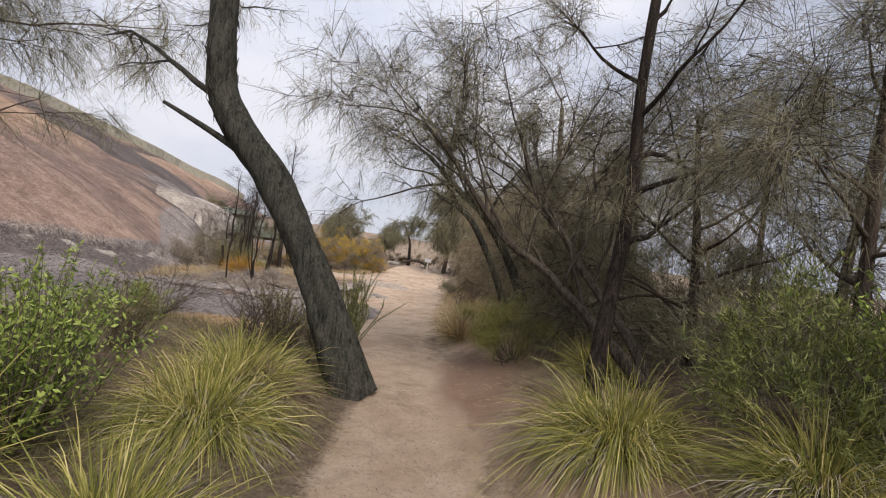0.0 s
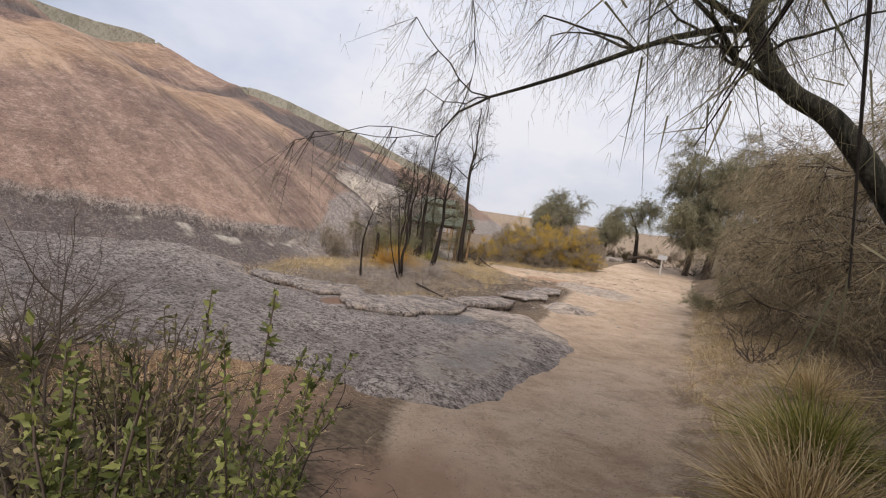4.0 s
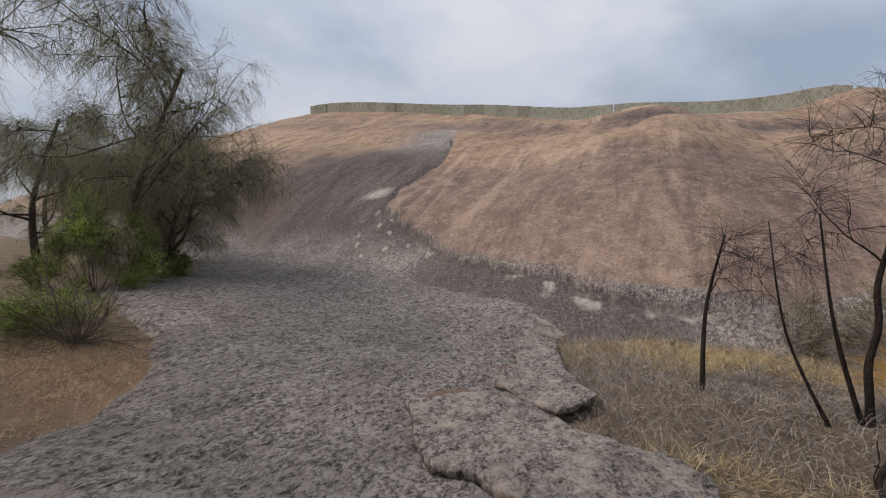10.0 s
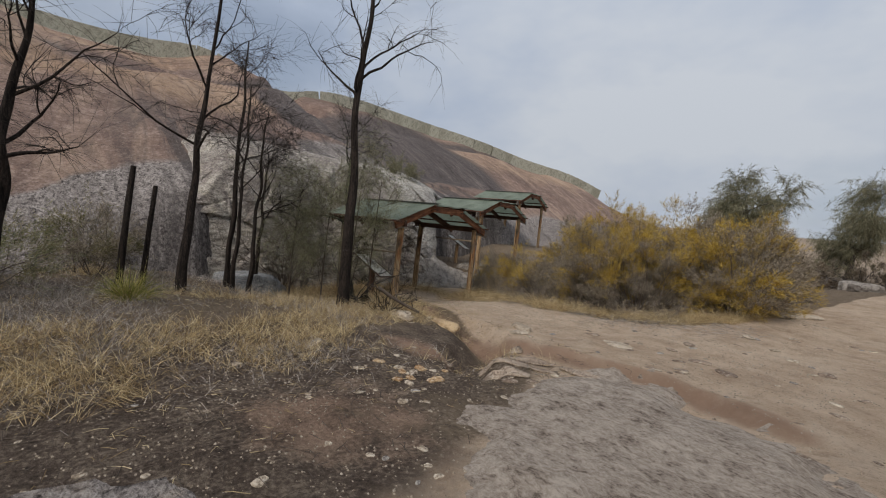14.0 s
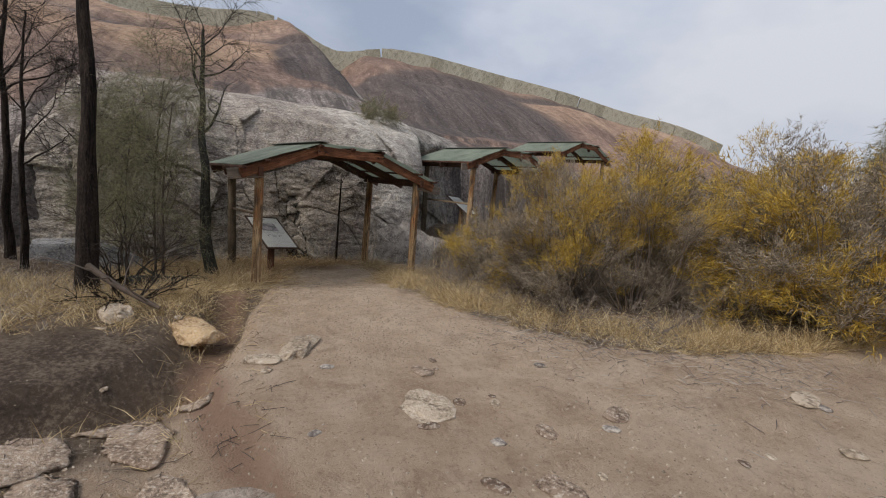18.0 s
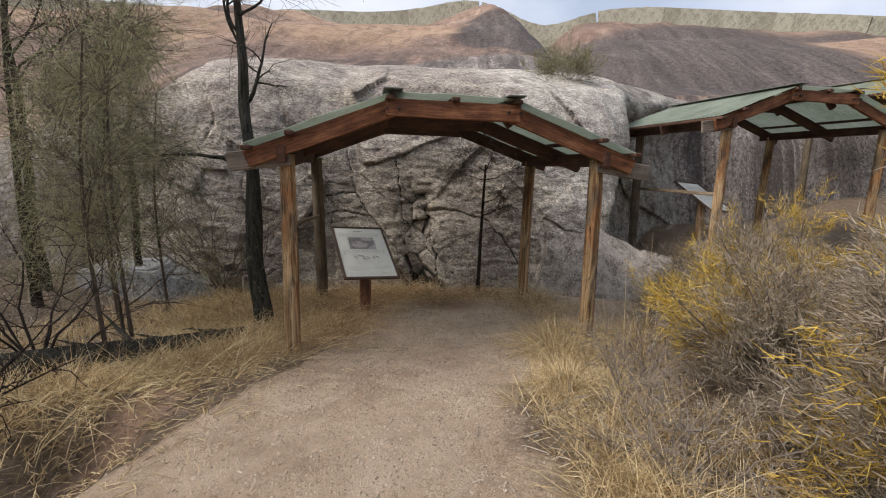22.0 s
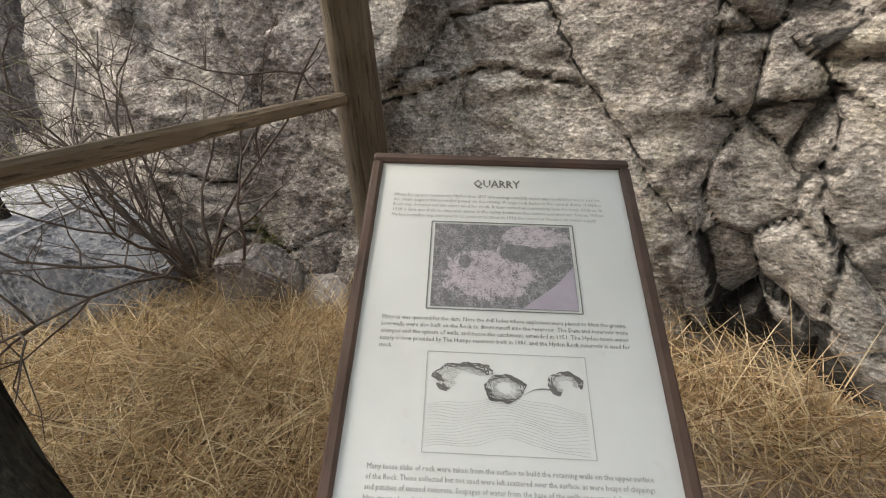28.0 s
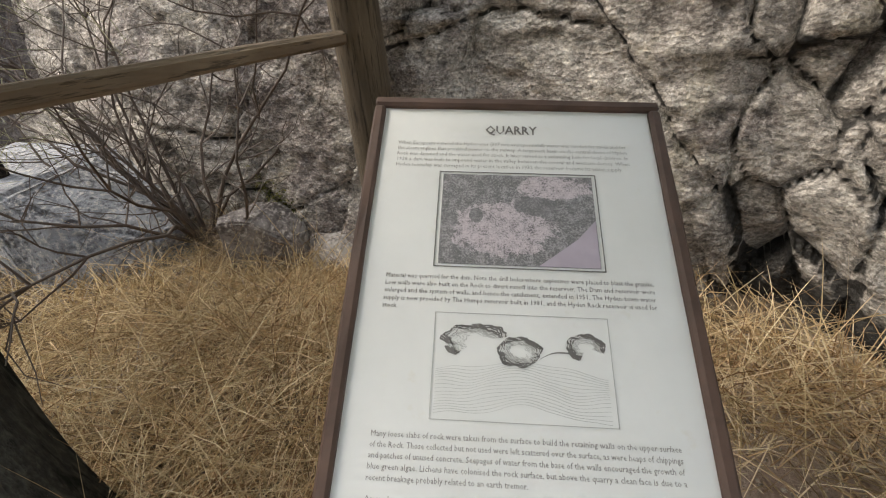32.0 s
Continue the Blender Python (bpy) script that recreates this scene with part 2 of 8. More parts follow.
def mat_granite_dome():
    k = Mat("granite_dome", 0.9, 0.2)
    pink, dark, pale = k.zone("zone")
    warm, fall, _ = k.zone("tone")
    uv = k.uv()
    p = k.world()
    streak = k.noise(1.0, 6, 0.6, k.mapped(uv, (0.8, 0.12, 1)), 1.2)
    fine_streak = k.noise(1.0, 5, 0.6, k.mapped(uv, (2.6, 0.3, 1)), 0.9)
    blotch, grain, speck = k.noise(0.35, 5, 0.6, p), k.noise(6, 6, 0.7, p), k.noise(34, 3, 0.7, p)
    blotch2 = k.noise(0.13, 4, 0.6, k.mapped(uv, (1, 0.5, 1)), 0.8)
    shade = k.mix(0.4, k.mix(0.5, streak, blotch), blotch2)
    brown = k.ramp(shade, (0.38, (0.14, 0.09, 0.075)), (0.5, (0.225, 0.15, 0.12)), (0.62, (0.33, 0.225, 0.175)))
    tan = k.ramp(shade, (0.38, (0.25, 0.155, 0.1)), (0.5, (0.37, 0.245, 0.16)), (0.62, (0.48, 0.335, 0.23)))
    pinkc = k.mix(k.ramp(k.math("ADD", warm, k.math("MULTIPLY", k.math("SUBTRACT", k.mix(0.5, streak, blotch), 0.5), 1.6)), (0.2, 0.0), (0.8, 1.0)), brown, tan)
    # water stains run down the fall line
    pinkc = k.mix(k.ramp(fine_streak, (0.36, 0.5), (0.48, 0.0)), pinkc, (0.11, 0.075, 0.065))
    pinkc = k.mix(k.ramp(streak, (0.54, 0.0), (0.64, 0.4)), pinkc, (0.47, 0.34, 0.25))
    mott = k.noise(2.2, 6, 0.7, p)
    pinkc = k.mix(k.ramp(mott, (0.4, 0.4), (0.5, 0.0)), pinkc, (0.12, 0.082, 0.07))
    pinkc = k.mix(k.ramp(k.mix(0.5, mott, k.noise(9, 4, 0.7, p)), (0.51, 0.0), (0.6, 0.55)), pinkc, (0.44, 0.33, 0.275))
    greyc, both, mid = grey_rock(k, p)
    darkc = k.ramp(k.mix(0.6, grain, k.mix(0.5, streak, fine_streak)), (0.38, (0.03, 0.025, 0.025)), (0.5, (0.085, 0.069, 0.066)), (0.62, (0.19, 0.155, 0.142)))
    darkc = k.mix(k.ramp(both, (0.53, 0.0), (0.6, 0.6)), darkc, (0.3, 0.26, 0.245))
    palec = k.ramp(k.mix(0.5, grain, fine_streak), (0.38, (0.24, 0.22, 0.19)), (0.5, (0.4, 0.365, 0.315)), (0.64, (0.53, 0.49, 0.425)))

    def ragged(z, w=0.8):
        e = k.mix(0.5, k.mix(0.5, streak, fine_streak), grain)
        return k.ramp(k.math("ADD", z, k.math("MULTIPLY", k.math("SUBTRACT", e, 0.5), w)), (0.2, 0.0), (0.8, 1.0))

    col = k.mix(ragged(pink), greyc, pinkc)
    col = k.mix(ragged(dark, 1.3), col, darkc)
    col = k.mix(ragged(pale), col, palec)
    # dark drip stains down the steep quarried side
    drip = k.noise(1.0, 6, 0.65, k.mapped(uv, (1.5, 0.22, 1)), 1.0)
    col = k.mix(k.math("MULTIPLY", fall, k.ramp(drip, (0.45, 0.85), (0.58, 0.0))), col, (0.07, 0.06, 0.058))
    grit = k.mix(0.5, speck, k.noise(13, 5, 0.75, p))
    col = k.mix(k.ramp(grit, (0.4, 0.7), (0.49, 0.0)), col, k.mix(0.7, col, (0.045, 0.037, 0.036)))
    col = k.mix(k.ramp(grit, (0.53, 0.0), (0.63, 0.5)), col, k.mix(0.5, col, (0.6, 0.52, 0.45)))
    h = k.mix(0.5, both, k.mix(0.4, grain, speck))
    return k.done(col, k.bump(h, 1.0, 0.08))


def mat_apron():
    k = Mat("lichen_granite", 0.9, 0.2)
    p = k.world()
    wet, pale, red = k.zone("zone")
    col, both, mid = grey_rock(k, p)
    speck = k.noise(90, 3, 0.7, p)
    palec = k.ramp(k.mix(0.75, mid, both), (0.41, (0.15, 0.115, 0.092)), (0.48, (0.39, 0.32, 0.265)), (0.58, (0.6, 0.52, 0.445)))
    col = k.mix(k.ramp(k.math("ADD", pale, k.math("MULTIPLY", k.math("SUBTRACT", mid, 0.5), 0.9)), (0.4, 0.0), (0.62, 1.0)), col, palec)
    col = k.mix(k.ramp(k.math("ADD", red, k.math("MULTIPLY", k.math("SUBTRACT", mid, 0.5), 0.9)), (0.4, 0.0), (0.6, 0.9)), col, (0.25, 0.15, 0.105))
    wf = k.ramp(k.math("ADD", wet, k.math("MULTIPLY", k.math("SUBTRACT", mid, 0.5), 0.9)), (0.42, 0.0), (0.58, 1.0))
    col = k.mix(wf, col, k.mix(0.5, col, (0.075, 0.085, 0.1)))
    rough = k.mix(wf, (0.9, 0.9, 0.9), (0.28, 0.28, 0.28))
    return k.done(col, k.bump(k.mix(0.6, both, k.mix(0.5, mid, speck)), 1.0, 0.1), rough)


def mat_face():
    k = Mat("quarry_granite", 0.92, 0.2)
    p = k.world()
    pale, dark, rust = k.zone("zone")
    big, mid = k.noise(0.9, 6, 0.6, p), k.noise(5, 6, 0.7, p)
    ply = k.mapped(p, (0.6, 0.4, 1.7), (0.6, 0, 0))
    rip = k.noise(8, 8, 0.8, ply, 0.6)
    grain, speck = k.noise(30, 6, 0.85, k.mapped(p, (1, 0.7, 1.5), (0.6, 0, 0))), k.noise(85, 4, 0.8, p)

    def soft(z, w, n):
        return k.math("ADD", z, k.math("MULTIPLY", k.math("SUBTRACT", n, 0.5), w))

    col = k.ramp(k.mix(0.55, big, mid), (0.37, (0.225, 0.195, 0.17)), (0.5, (0.375, 0.332, 0.288)), (0.62, (0.55, 0.498, 0.43)))
    col = k.mix(k.ramp(soft(pale, 0.8, k.mix(0.5, mid, big)), (0.15, 0.0), (0.95, 0.8)), col, k.ramp(mid, (0.38, (0.46, 0.43, 0.39)), (0.62, (0.68, 0.645, 0.585))))
    # purple-brown weathered skin in patches, thin yellow lichen
    skin = k.noise(1.5, 6, 0.65, k.mapped(p, (1, 1, 0.8)), 0.8)
    col = k.mix(k.ramp(k.math("ADD", skin, k.math("MULTIPLY", rust, 0.12)), (0.52, 0.0), (0.6, 0.62)), col, k.ramp(mid, (0.38, (0.13, 0.1, 0.093)), (0.62, (0.3, 0.245, 0.225))))
    col = k.mix(k.ramp(k.noise(2.6, 6, 0.7, p, 0.5), (0.56, 0.0), (0.64, 0.45)), col, (0.5, 0.44, 0.32))
    col = k.mix(k.ramp(rip, (0.4, 0.6), (0.475, 0.0)), col, k.mix(0.6, col, (0.07, 0.06, 0.058)))
    col = k.mix(k.ramp(rip, (0.53, 0.0), (0.62, 0.45)), col, k.mix(0.6, col, (0.72, 0.69, 0.63)))
    col = k.mix(k.ramp(grain, (0.43, 0.8), (0.48, 0.0)), col, k.mix(0.7, col, (0.04, 0.035, 0.034)))
    col = k.mix(k.ramp(k.mix(0.5, speck, grain), (0.52, 0.0), (0.58, 0.65)), col, k.mix(0.5, col, (0.8, 0.76, 0.69)))
    fabric = k.mapped(p, (1, 0.85, 1.25), (0.6, 0, 0))
    coarse, fine = k.cells(48, vec=fabric, out="Color"), k.cells(120, vec=p, out="Color")
    col = k.mix(1.0, col, k.ramp(coarse, (0.15, 0.71), (0.5, 1.0), (0.85, 1.27)), "MULTIPLY")
    col = k.mix(1.0, col, k.ramp(fine, (0.15, 0.74), (0.85, 1.28)), "MULTIPLY")
    # dark zone: joint dirt, crevice shade and the recess, darkened in the colour
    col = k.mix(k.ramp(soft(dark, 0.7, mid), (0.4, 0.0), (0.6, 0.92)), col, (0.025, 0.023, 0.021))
    relief = k.mix(0.45, k.mix(0.35, rip, mid), k.mix(0.5, grain, k.cells(48, vec=fabric)))
    return k.done(col, k.bump(relief, 1.0, 0.06))


def mat_stone(name, a, b):
    k = Mat(name, 0.9, 0.2)
    n, f = k.noise(6, 6, 0.65), k.noise(40, 4, 0.7)
    col = k.ramp(k.mix(0.3, n, k.each()), (0.36, a), (0.62, b))
    col = k.mix(k.ramp(k.mix(0.4, f, n), (0.4, 0.8), (0.49, 0.0)), col, k.mix(0.7, a, (0.04, 0.03, 0.027)))
    col = k.mix(k.ramp(f, (0.54, 0.0), (0.62, 0.5)), col, (0.68, 0.62, 0.54))
    return k.done(col, k.bump(k.mix(0.5, n, f), 1.0, 0.04))


def mat_wood(name, a, b, c, along="z"):
    """Weathered timber: grain along the local z (or x) axis."""
    k = Mat(name, 0.8, 0.25)
    sc = (9, 9, 0.7) if along == "z" else (0.7, 9, 9)
    g = k.noise(2.5, 6, 0.65, k.mapped(None, sc), 0.8)
    f = k.noise(11, 4, 0.7, k.mapped(None, sc))
    blot = k.noise(2.2, 4, 0.6)
    col = k.ramp(k.mix(0.5, g, blot), (0.35, a), (0.5, b), (0.64, c))
    col = k.mix(k.ramp(f, (0.37, 0.9), (0.45, 0.0)), col, k.mix(0.8, col, (0.02, 0.015, 0.012)))
    return k.done(col, k.bump(k.mix(0.5, g, f), 0.8, 0.012))


def mat_log(name):
    """A peeled log: tan and orange patches, grey-green weathering, long drying cracks."""
    k = Mat(name, 0.8, 0.25)
    g = k.noise(2.5, 7, 0.7, k.mapped(None, (9, 9, 0.6)), 0.8)
    f = k.noise(10, 5, 0.75, k.mapped(None, (8, 8, 0.35)), 0.5)
    patch = k.noise(1.6, 5, 0.6, k.mapped(None, (3.0, 3.0, 0.8)), 0.6)
    patch2 = k.noise(1.9, 5, 0.6, k.mapped(None, (3.2, 3.2, 0.7), (0, 0, 1.2)), 0.6)
    col = k.ramp(g, (0.38, (0.17, 0.1, 0.05)), (0.5, (0.36, 0.235, 0.125)), (0.62, (0.55, 0.4, 0.24)))
    col = k.mix(k.ramp(patch, (0.47, 0.0), (0.56, 0.85)), col, k.ramp(g, (0.4, (0.13, 0.05, 0.02)), (0.6, (0.42, 0.19, 0.075))))
    col = k.mix(k.ramp(patch2, (0.5, 0.0), (0.58, 0.85)), col, k.ramp(g, (0.4, (0.04, 0.032, 0.024)), (0.6, (0.19, 0.155, 0.11))))
    col = k.mix(k.ramp(f, (0.38, 0.95), (0.43, 0.0)), col, (0.018, 0.012, 0.009))
    return k.done(col, k.bump(k.mix(0.5, g, f), 1.0, 0.02))


def mat_bark(name, a, b, c, deep=1.0):
    k = Mat(name, 0.95, 0.1)
    p = k.world()
    plate = k.noise(14, 6, 0.7, k.mapped(p, (1, 1, 0.16)), 0.8)
    furrow = k.noise(26, 5, 0.7, k.mapped(p, (1, 1, 0.13)), 0.6)
    f = k.noise(70, 4, 0.7, k.mapped(p, (1, 1, 0.35)))
    col = k.ramp(k.mix(0.4, k.mix(0.5, plate, furrow), f), (0.34, a), (0.5, b), (0.68, c))
    col = k.mix(k.ramp(furrow, (0.36, 0.85), (0.47, 0.0)), col, a)
    return k.done(col, k.bump(k.mix(0.3, k.mix(0.5, plate, furrow), f), 1.0, 0.05 * deep))


def mat_plain(name, color, rough=0.6, var=0.15, metal=0.0, scale=8):
    k = Mat(name, rough, 0.4, metal)
    n = k.noise(scale, 5, 0.65)
    lo = tuple(c * (1 - var) for c in color)
    hi = tuple(min(1, c * (1 + var)) for c in color)
    return k.done(k.ramp(n, (0.3, lo), (0.7, hi)), k.bump(n, 0.2, 0.004))


M_GROUND, M_DOME, M_APRON, M_FACE = mat_ground(), mat_granite_dome(), mat_apron(), mat_face()
M_STONE = mat_stone("pale_stone", (0.33, 0.26, 0.19), (0.55, 0.46, 0.36))
M_STONE_ORANGE = mat_stone("ochre_stone", (0.36, 0.21, 0.1), (0.58, 0.42, 0.25))
M_STONE_GREY = mat_stone("grey_granite_stone", (0.2, 0.175, 0.16), (0.42, 0.38, 0.34))
M_STONE_BLUE = mat_stone("blue_grey_granite", (0.13, 0.138, 0.15), (0.31, 0.32, 0.335))
M_SHELF = mat_stone("pale_shelf_rock", (0.24, 0.21, 0.185), (0.47, 0.42, 0.37))
M_WALLSTONE = mat_stone("lichened_wall_stone", (0.27, 0.26, 0.2), (0.4, 0.385, 0.31))
M_POST = mat_log("weathered_round_post")
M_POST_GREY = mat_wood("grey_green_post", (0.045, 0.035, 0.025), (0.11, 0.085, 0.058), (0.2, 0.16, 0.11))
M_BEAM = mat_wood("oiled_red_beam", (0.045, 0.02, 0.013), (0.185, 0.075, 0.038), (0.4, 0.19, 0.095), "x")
# darker copy of the beam timber: under-roof shade is put into its colour
M_BEAM_SHADED = mat_wood("shaded_under_beam", (0.03, 0.016, 0.012), (0.075, 0.036, 0.025), (0.13, 0.065, 0.042), "x")
M_BEAM_GREY = mat_wood("silvered_board", (0.1, 0.08, 0.065), (0.2, 0.165, 0.135), (0.33, 0.28, 0.23), "x")
M_RAIL = mat_wood("grey_rail", (0.06, 0.045, 0.032), (0.16, 0.12, 0.082), (0.28, 0.22, 0.155), "x")
M_BARK = mat_bark("furrowed_bark", (0.013, 0.0135, 0.0115), (0.046, 0.045, 0.038), (0.115, 0.11, 0.092))
M_BARK_THIN = mat_bark("grey_brown_bark", (0.03, 0.023, 0.019), (0.09, 0.07, 0.057), (0.17, 0.14, 0.115), 0.5)
M_BARK_MID = mat_bark("grey_furrowed_bark", (0.02, 0.017, 0.014), (0.07, 0.059, 0.049), (0.15, 0.128, 0.106), 0.8)
M_BURNT = mat_bark("charred_bark", (0.008, 0.007, 0.007), (0.028, 0.022, 0.019), (0.085, 0.065, 0.052), 0.7)
M_TWIG = mat_plain("dry_twig", (0.11, 0.085, 0.068), 0.9, 0.35)
M_TWIG_GREY = mat_plain("silver_grey_twig", (0.22, 0.185, 0.155), 0.9, 0.45)
M_TWIG_DARK = mat_plain("dark_twig", (0.04, 0.031, 0.026), 0.9, 0.35)
M_NEEDLE = leafy("sheoak_needles", (0.2, (0.12, 0.122, 0.075)), (0.5, (0.215, 0.205, 0.13)), (0.8, (0.33, 0.295, 0.19)), through=0.3)
M_NEEDLE_BROWN = leafy("brown_sheoak_needles", (0.2, (0.17, 0.14, 0.09)), (0.5, (0.3, 0.245, 0.155)), (0.8, (0.43, 0.345, 0.225)), through=0.3)
M_GREEN = leafy("fresh_leaves", (0.2, (0.07, 0.11, 0.025)), (0.5, (0.22, 0.3, 0.06)), (0.8, (0.42, 0.5, 0.14)), through=0.35)
M_OLIVE = leafy("olive_leaves", (0.2, (0.09, 0.09, 0.04)), (0.5, (0.19, 0.175, 0.08)), (0.8, (0.33, 0.28, 0.155)), through=0.3)
M_YELLOW = leafy("mustard_tips", (0.2, (0.26, 0.16, 0.03)), (0.5, (0.5, 0.33, 0.055)), (0.8, (0.7, 0.52, 0.13)), scale=1.2, through=0.3)
M_GREYLEAF = leafy("grey_dry_branchlets", (0.2, (0.13, 0.11, 0.08)), (0.5, (0.27, 0.225, 0.17)), (0.8, (0.45, 0.38, 0.3)), through=0.25)
M_STRAW = leafy("straw_grass", (0.15, (0.2, 0.13, 0.065)), (0.5, (0.53, 0.395, 0.21)), (0.85, (0.86, 0.72, 0.46)), through=0.3)
M_RUST = leafy("rusty_grass", (0.15, (0.19, 0.1, 0.045)), (0.5, (0.62, 0.43, 0.225)), (0.85, (0.95, 0.78, 0.52)), through=0.3)
M_GREYGRASS = leafy("grey_dead_grass", (0.15, (0.12, 0.1, 0.09)), (0.5, (0.35, 0.305, 0.275)), (0.85, (0.64, 0.57, 0.5)), through=0.25)
M_TUSSOCK = leafy("green_gold_tussock", (0.1, (0.055, 0.07, 0.02)), (0.4, (0.23, 0.245, 0.055)), (0.65, (0.43, 0.38, 0.115)), (0.9, (0.66, 0.57, 0.29)), through=0.3)
M_TWIGGRASS = leafy("dead_brown_stems", (0.15, (0.08, 0.055, 0.04)), (0.5, (0.2, 0.145, 0.1)), (0.85, (0.4, 0.31, 0.2)), through=0.15)
M_ORANGE = leafy("orange_tussock", (0.15, (0.3, 0.15, 0.02)), (0.5, (0.5, 0.27, 0.04)), (0.85, (0.62, 0.43, 0.12)))
M_FEATHER = leafy("olive_green_feathers", (0.2, (0.13, 0.14, 0.035)), (0.5, (0.26, 0.265, 0.075)), (0.8, (0.44, 0.42, 0.15)), through=0.35)
M_LEAF = leafy("dull_shrub_leaves", (0.2, (0.055, 0.07, 0.022)), (0.5, (0.145, 0.168, 0.052)), (0.8, (0.33, 0.355, 0.125)), through=0.32)
M_SAPLING = leafy("soft_green_needles", (0.2, (0.13, 0.14, 0.075)), (0.5, (0.25, 0.25, 0.14)), (0.8, (0.38, 0.36, 0.22)), through=0.4)

# ---- mesh helpers ----
def mesh_np(name, V, F, mat, smooth=False, attrs=None, uv=None):
    """A mesh from arrays of points and of faces with equal corner counts (or a list of such arrays)."""
    V = np.asarray(V, np.float32).reshape(-1, 3)
    Fs = [np.asarray(f, np.int32) for f in (F if isinstance(F, list) else [F])]
    Fs = [f for f in Fs if len(f)]
    me = bpy.data.meshes.new(name)
    me.vertices.add(len(V))
    me.vertices.foreach_set("co", V.ravel())
    loops = np.concatenate([f.ravel() for f in Fs])
    sizes = np.concatenate([np.full(len(f), f.shape[1], np.int32) for f in Fs])
    me.loops.add(len(loops))
    me.loops.foreach_set("vertex_index", loops)
    me.polygons.add(len(sizes))
    me.polygons.foreach_set("loop_start", np.concatenate([[0], np.cumsum(sizes)[:-1]]).astype(np.int32))
    if smooth:
        me.polygons.foreach_set("use_smooth", np.ones(len(sizes), bool))
    me.update(calc_edges=True)
    for m in mat if isinstance(mat, (list, tuple)) else [mat]:
        me.materials.append(m)
    for key, arr in (attrs or {}).items():
        a = me.attributes.new(key, "FLOAT_COLOR", "POINT")
        a.data.foreach_set("color", np.c_[arr, np.ones(len(V))].astype(np.float32).ravel())
    if uv is not None:
        layer = me.uv_layers.new(name="uv")
        layer.data.foreach_set("uv", np.asarray(uv, np.float32)[loops].ravel())
    return me


def grid_faces(n, m):
    i = np.arange(n * m).reshape(n, m)
    return np.stack([i[:-1, :-1], i[1:, :-1], i[1:, 1:], i[:-1, 1:]], -1).reshape(-1, 4)


def part_mesh(name, me, parent, label=""):
    ob = new(name, me)
    ob.parent = parent
    return tagged(ob, label) if label else ob


def part(name, bm, material, parent, label="", smooth=False):
    me = bpy.data.meshes.new(name)
    if smooth:
        for f in bm.faces:
            f.smooth = True
    bm.to_mesh(me)
    bm.free()
    me.materials.append(material)
    return part_mesh(name, me, parent, label)


def thing(name, m, label, category, group="", kind=""):
    ob = new(name)
    ob.matrix_world = m
    ob.empty_display_size = 0.1
    return tagged(ob, label, category, group, kind)


def bevelled_box(sx, sy, sz, bevel=0.008, centre=(0, 0, 0), rot=None, jitter=0.0, cuts=0):
    bm = bmesh.new()
    bmesh.ops.create_cube(bm, size=1.0)
    bmesh.ops.scale(bm, vec=(sx, sy, sz), verts=bm.verts)
    if cuts:
        long = max(range(3), key=lambda i: (sx, sy, sz)[i])
        edges = [e for e in bm.edges if abs((e.verts[0].co - e.verts[1].co)[long]) > 1e-4]
        bmesh.ops.subdivide_edges(bm, edges=edges, cuts=cuts)
    if bevel:
        bmesh.ops.bevel(bm, geom=[e for e in bm.edges if e.calc_face_angle(0) > 0.5], offset=bevel, segments=1, affect="EDGES")
    if jitter:
        for v in bm.verts:
            v.co += Vector((random.uniform(-1, 1), random.uniform(-1, 1), random.uniform(-1, 1))) * jitter
    if rot:
        bmesh.ops.transform(bm, matrix=rot, verts=bm.verts)
    bmesh.ops.translate(bm, vec=centre, verts=bm.verts)
    return bm


# ---- smooth noise on arrays ----
def hash2(ix, iy, seed):
    h = (ix.astype(np.int64) * 374761393 + iy.astype(np.int64) * 668265263 + seed * 974634777) & 0x7FFFFFFF
    h = ((h ^ (h >> 13)) * 1274126177) & 0x7FFFFFFF
    return ((h ^ (h >> 16)) & 0xFFFF) / 65535.0


def vnoise(x, y, seed=0):
    x, y = np.asarray(x, float), np.asarray(y, float)
    ix, iy = np.floor(x), np.floor(y)
    fx, fy = x - ix, y - iy
    fx, fy = fx * fx * (3 - 2 * fx), fy * fy * (3 - 2 * fy)
    a, b = hash2(ix, iy, seed), hash2(ix + 1, iy, seed)
    c, d = hash2(ix, iy + 1, seed), hash2(ix + 1, iy + 1, seed)
    return (a * (1 - fx) + b * fx) * (1 - fy) + (c * (1 - fx) + d * fx) * fy - 0.5


def fbm(x, y, scale, octaves=4, seed=0):
    v, amp = 0.0, 1.0
    for k in range(octaves):
        v = v + amp * vnoise(np.asarray(x) * scale, np.asarray(y) * scale, seed + k)
        scale, amp = scale * 2.03, amp * 0.5
    return v


def step(v, a, b):
    t = np.clip((v - a) / (b - a), 0, 1)
    return t * t * (3 - 2 * t)


def curve(v, xs, ys):
    """A soft line through a few stations."""
    fine = np.linspace(xs[0], xs[-1], 600)
    w = np.interp(fine, xs, ys)
    k = np.hanning(25)
    w = np.convolve(np.pad(w, 12, mode="edge"), k / k.sum(), "valid")
    return np.interp(v, fine, w)


# ---- the lie of the land ----
FOOT_Y = (-60, -40, -22, -12, -4, 3, 8, 10.5, 13, 16, 20, 23, 25, 27, 28.6, 29.6, 30.6, 32, 36, 45, 60, 90)
FOOT_X = (-45, -22, -16, -14, -13.4, -12.6, -11.6, -10.55, -9.55, -9.15, -10.5, -11.3, -12.1, -12.35, -12.35, -12.4, -13.4, -16.0, -17.2, -17.6, -17.5, -26)


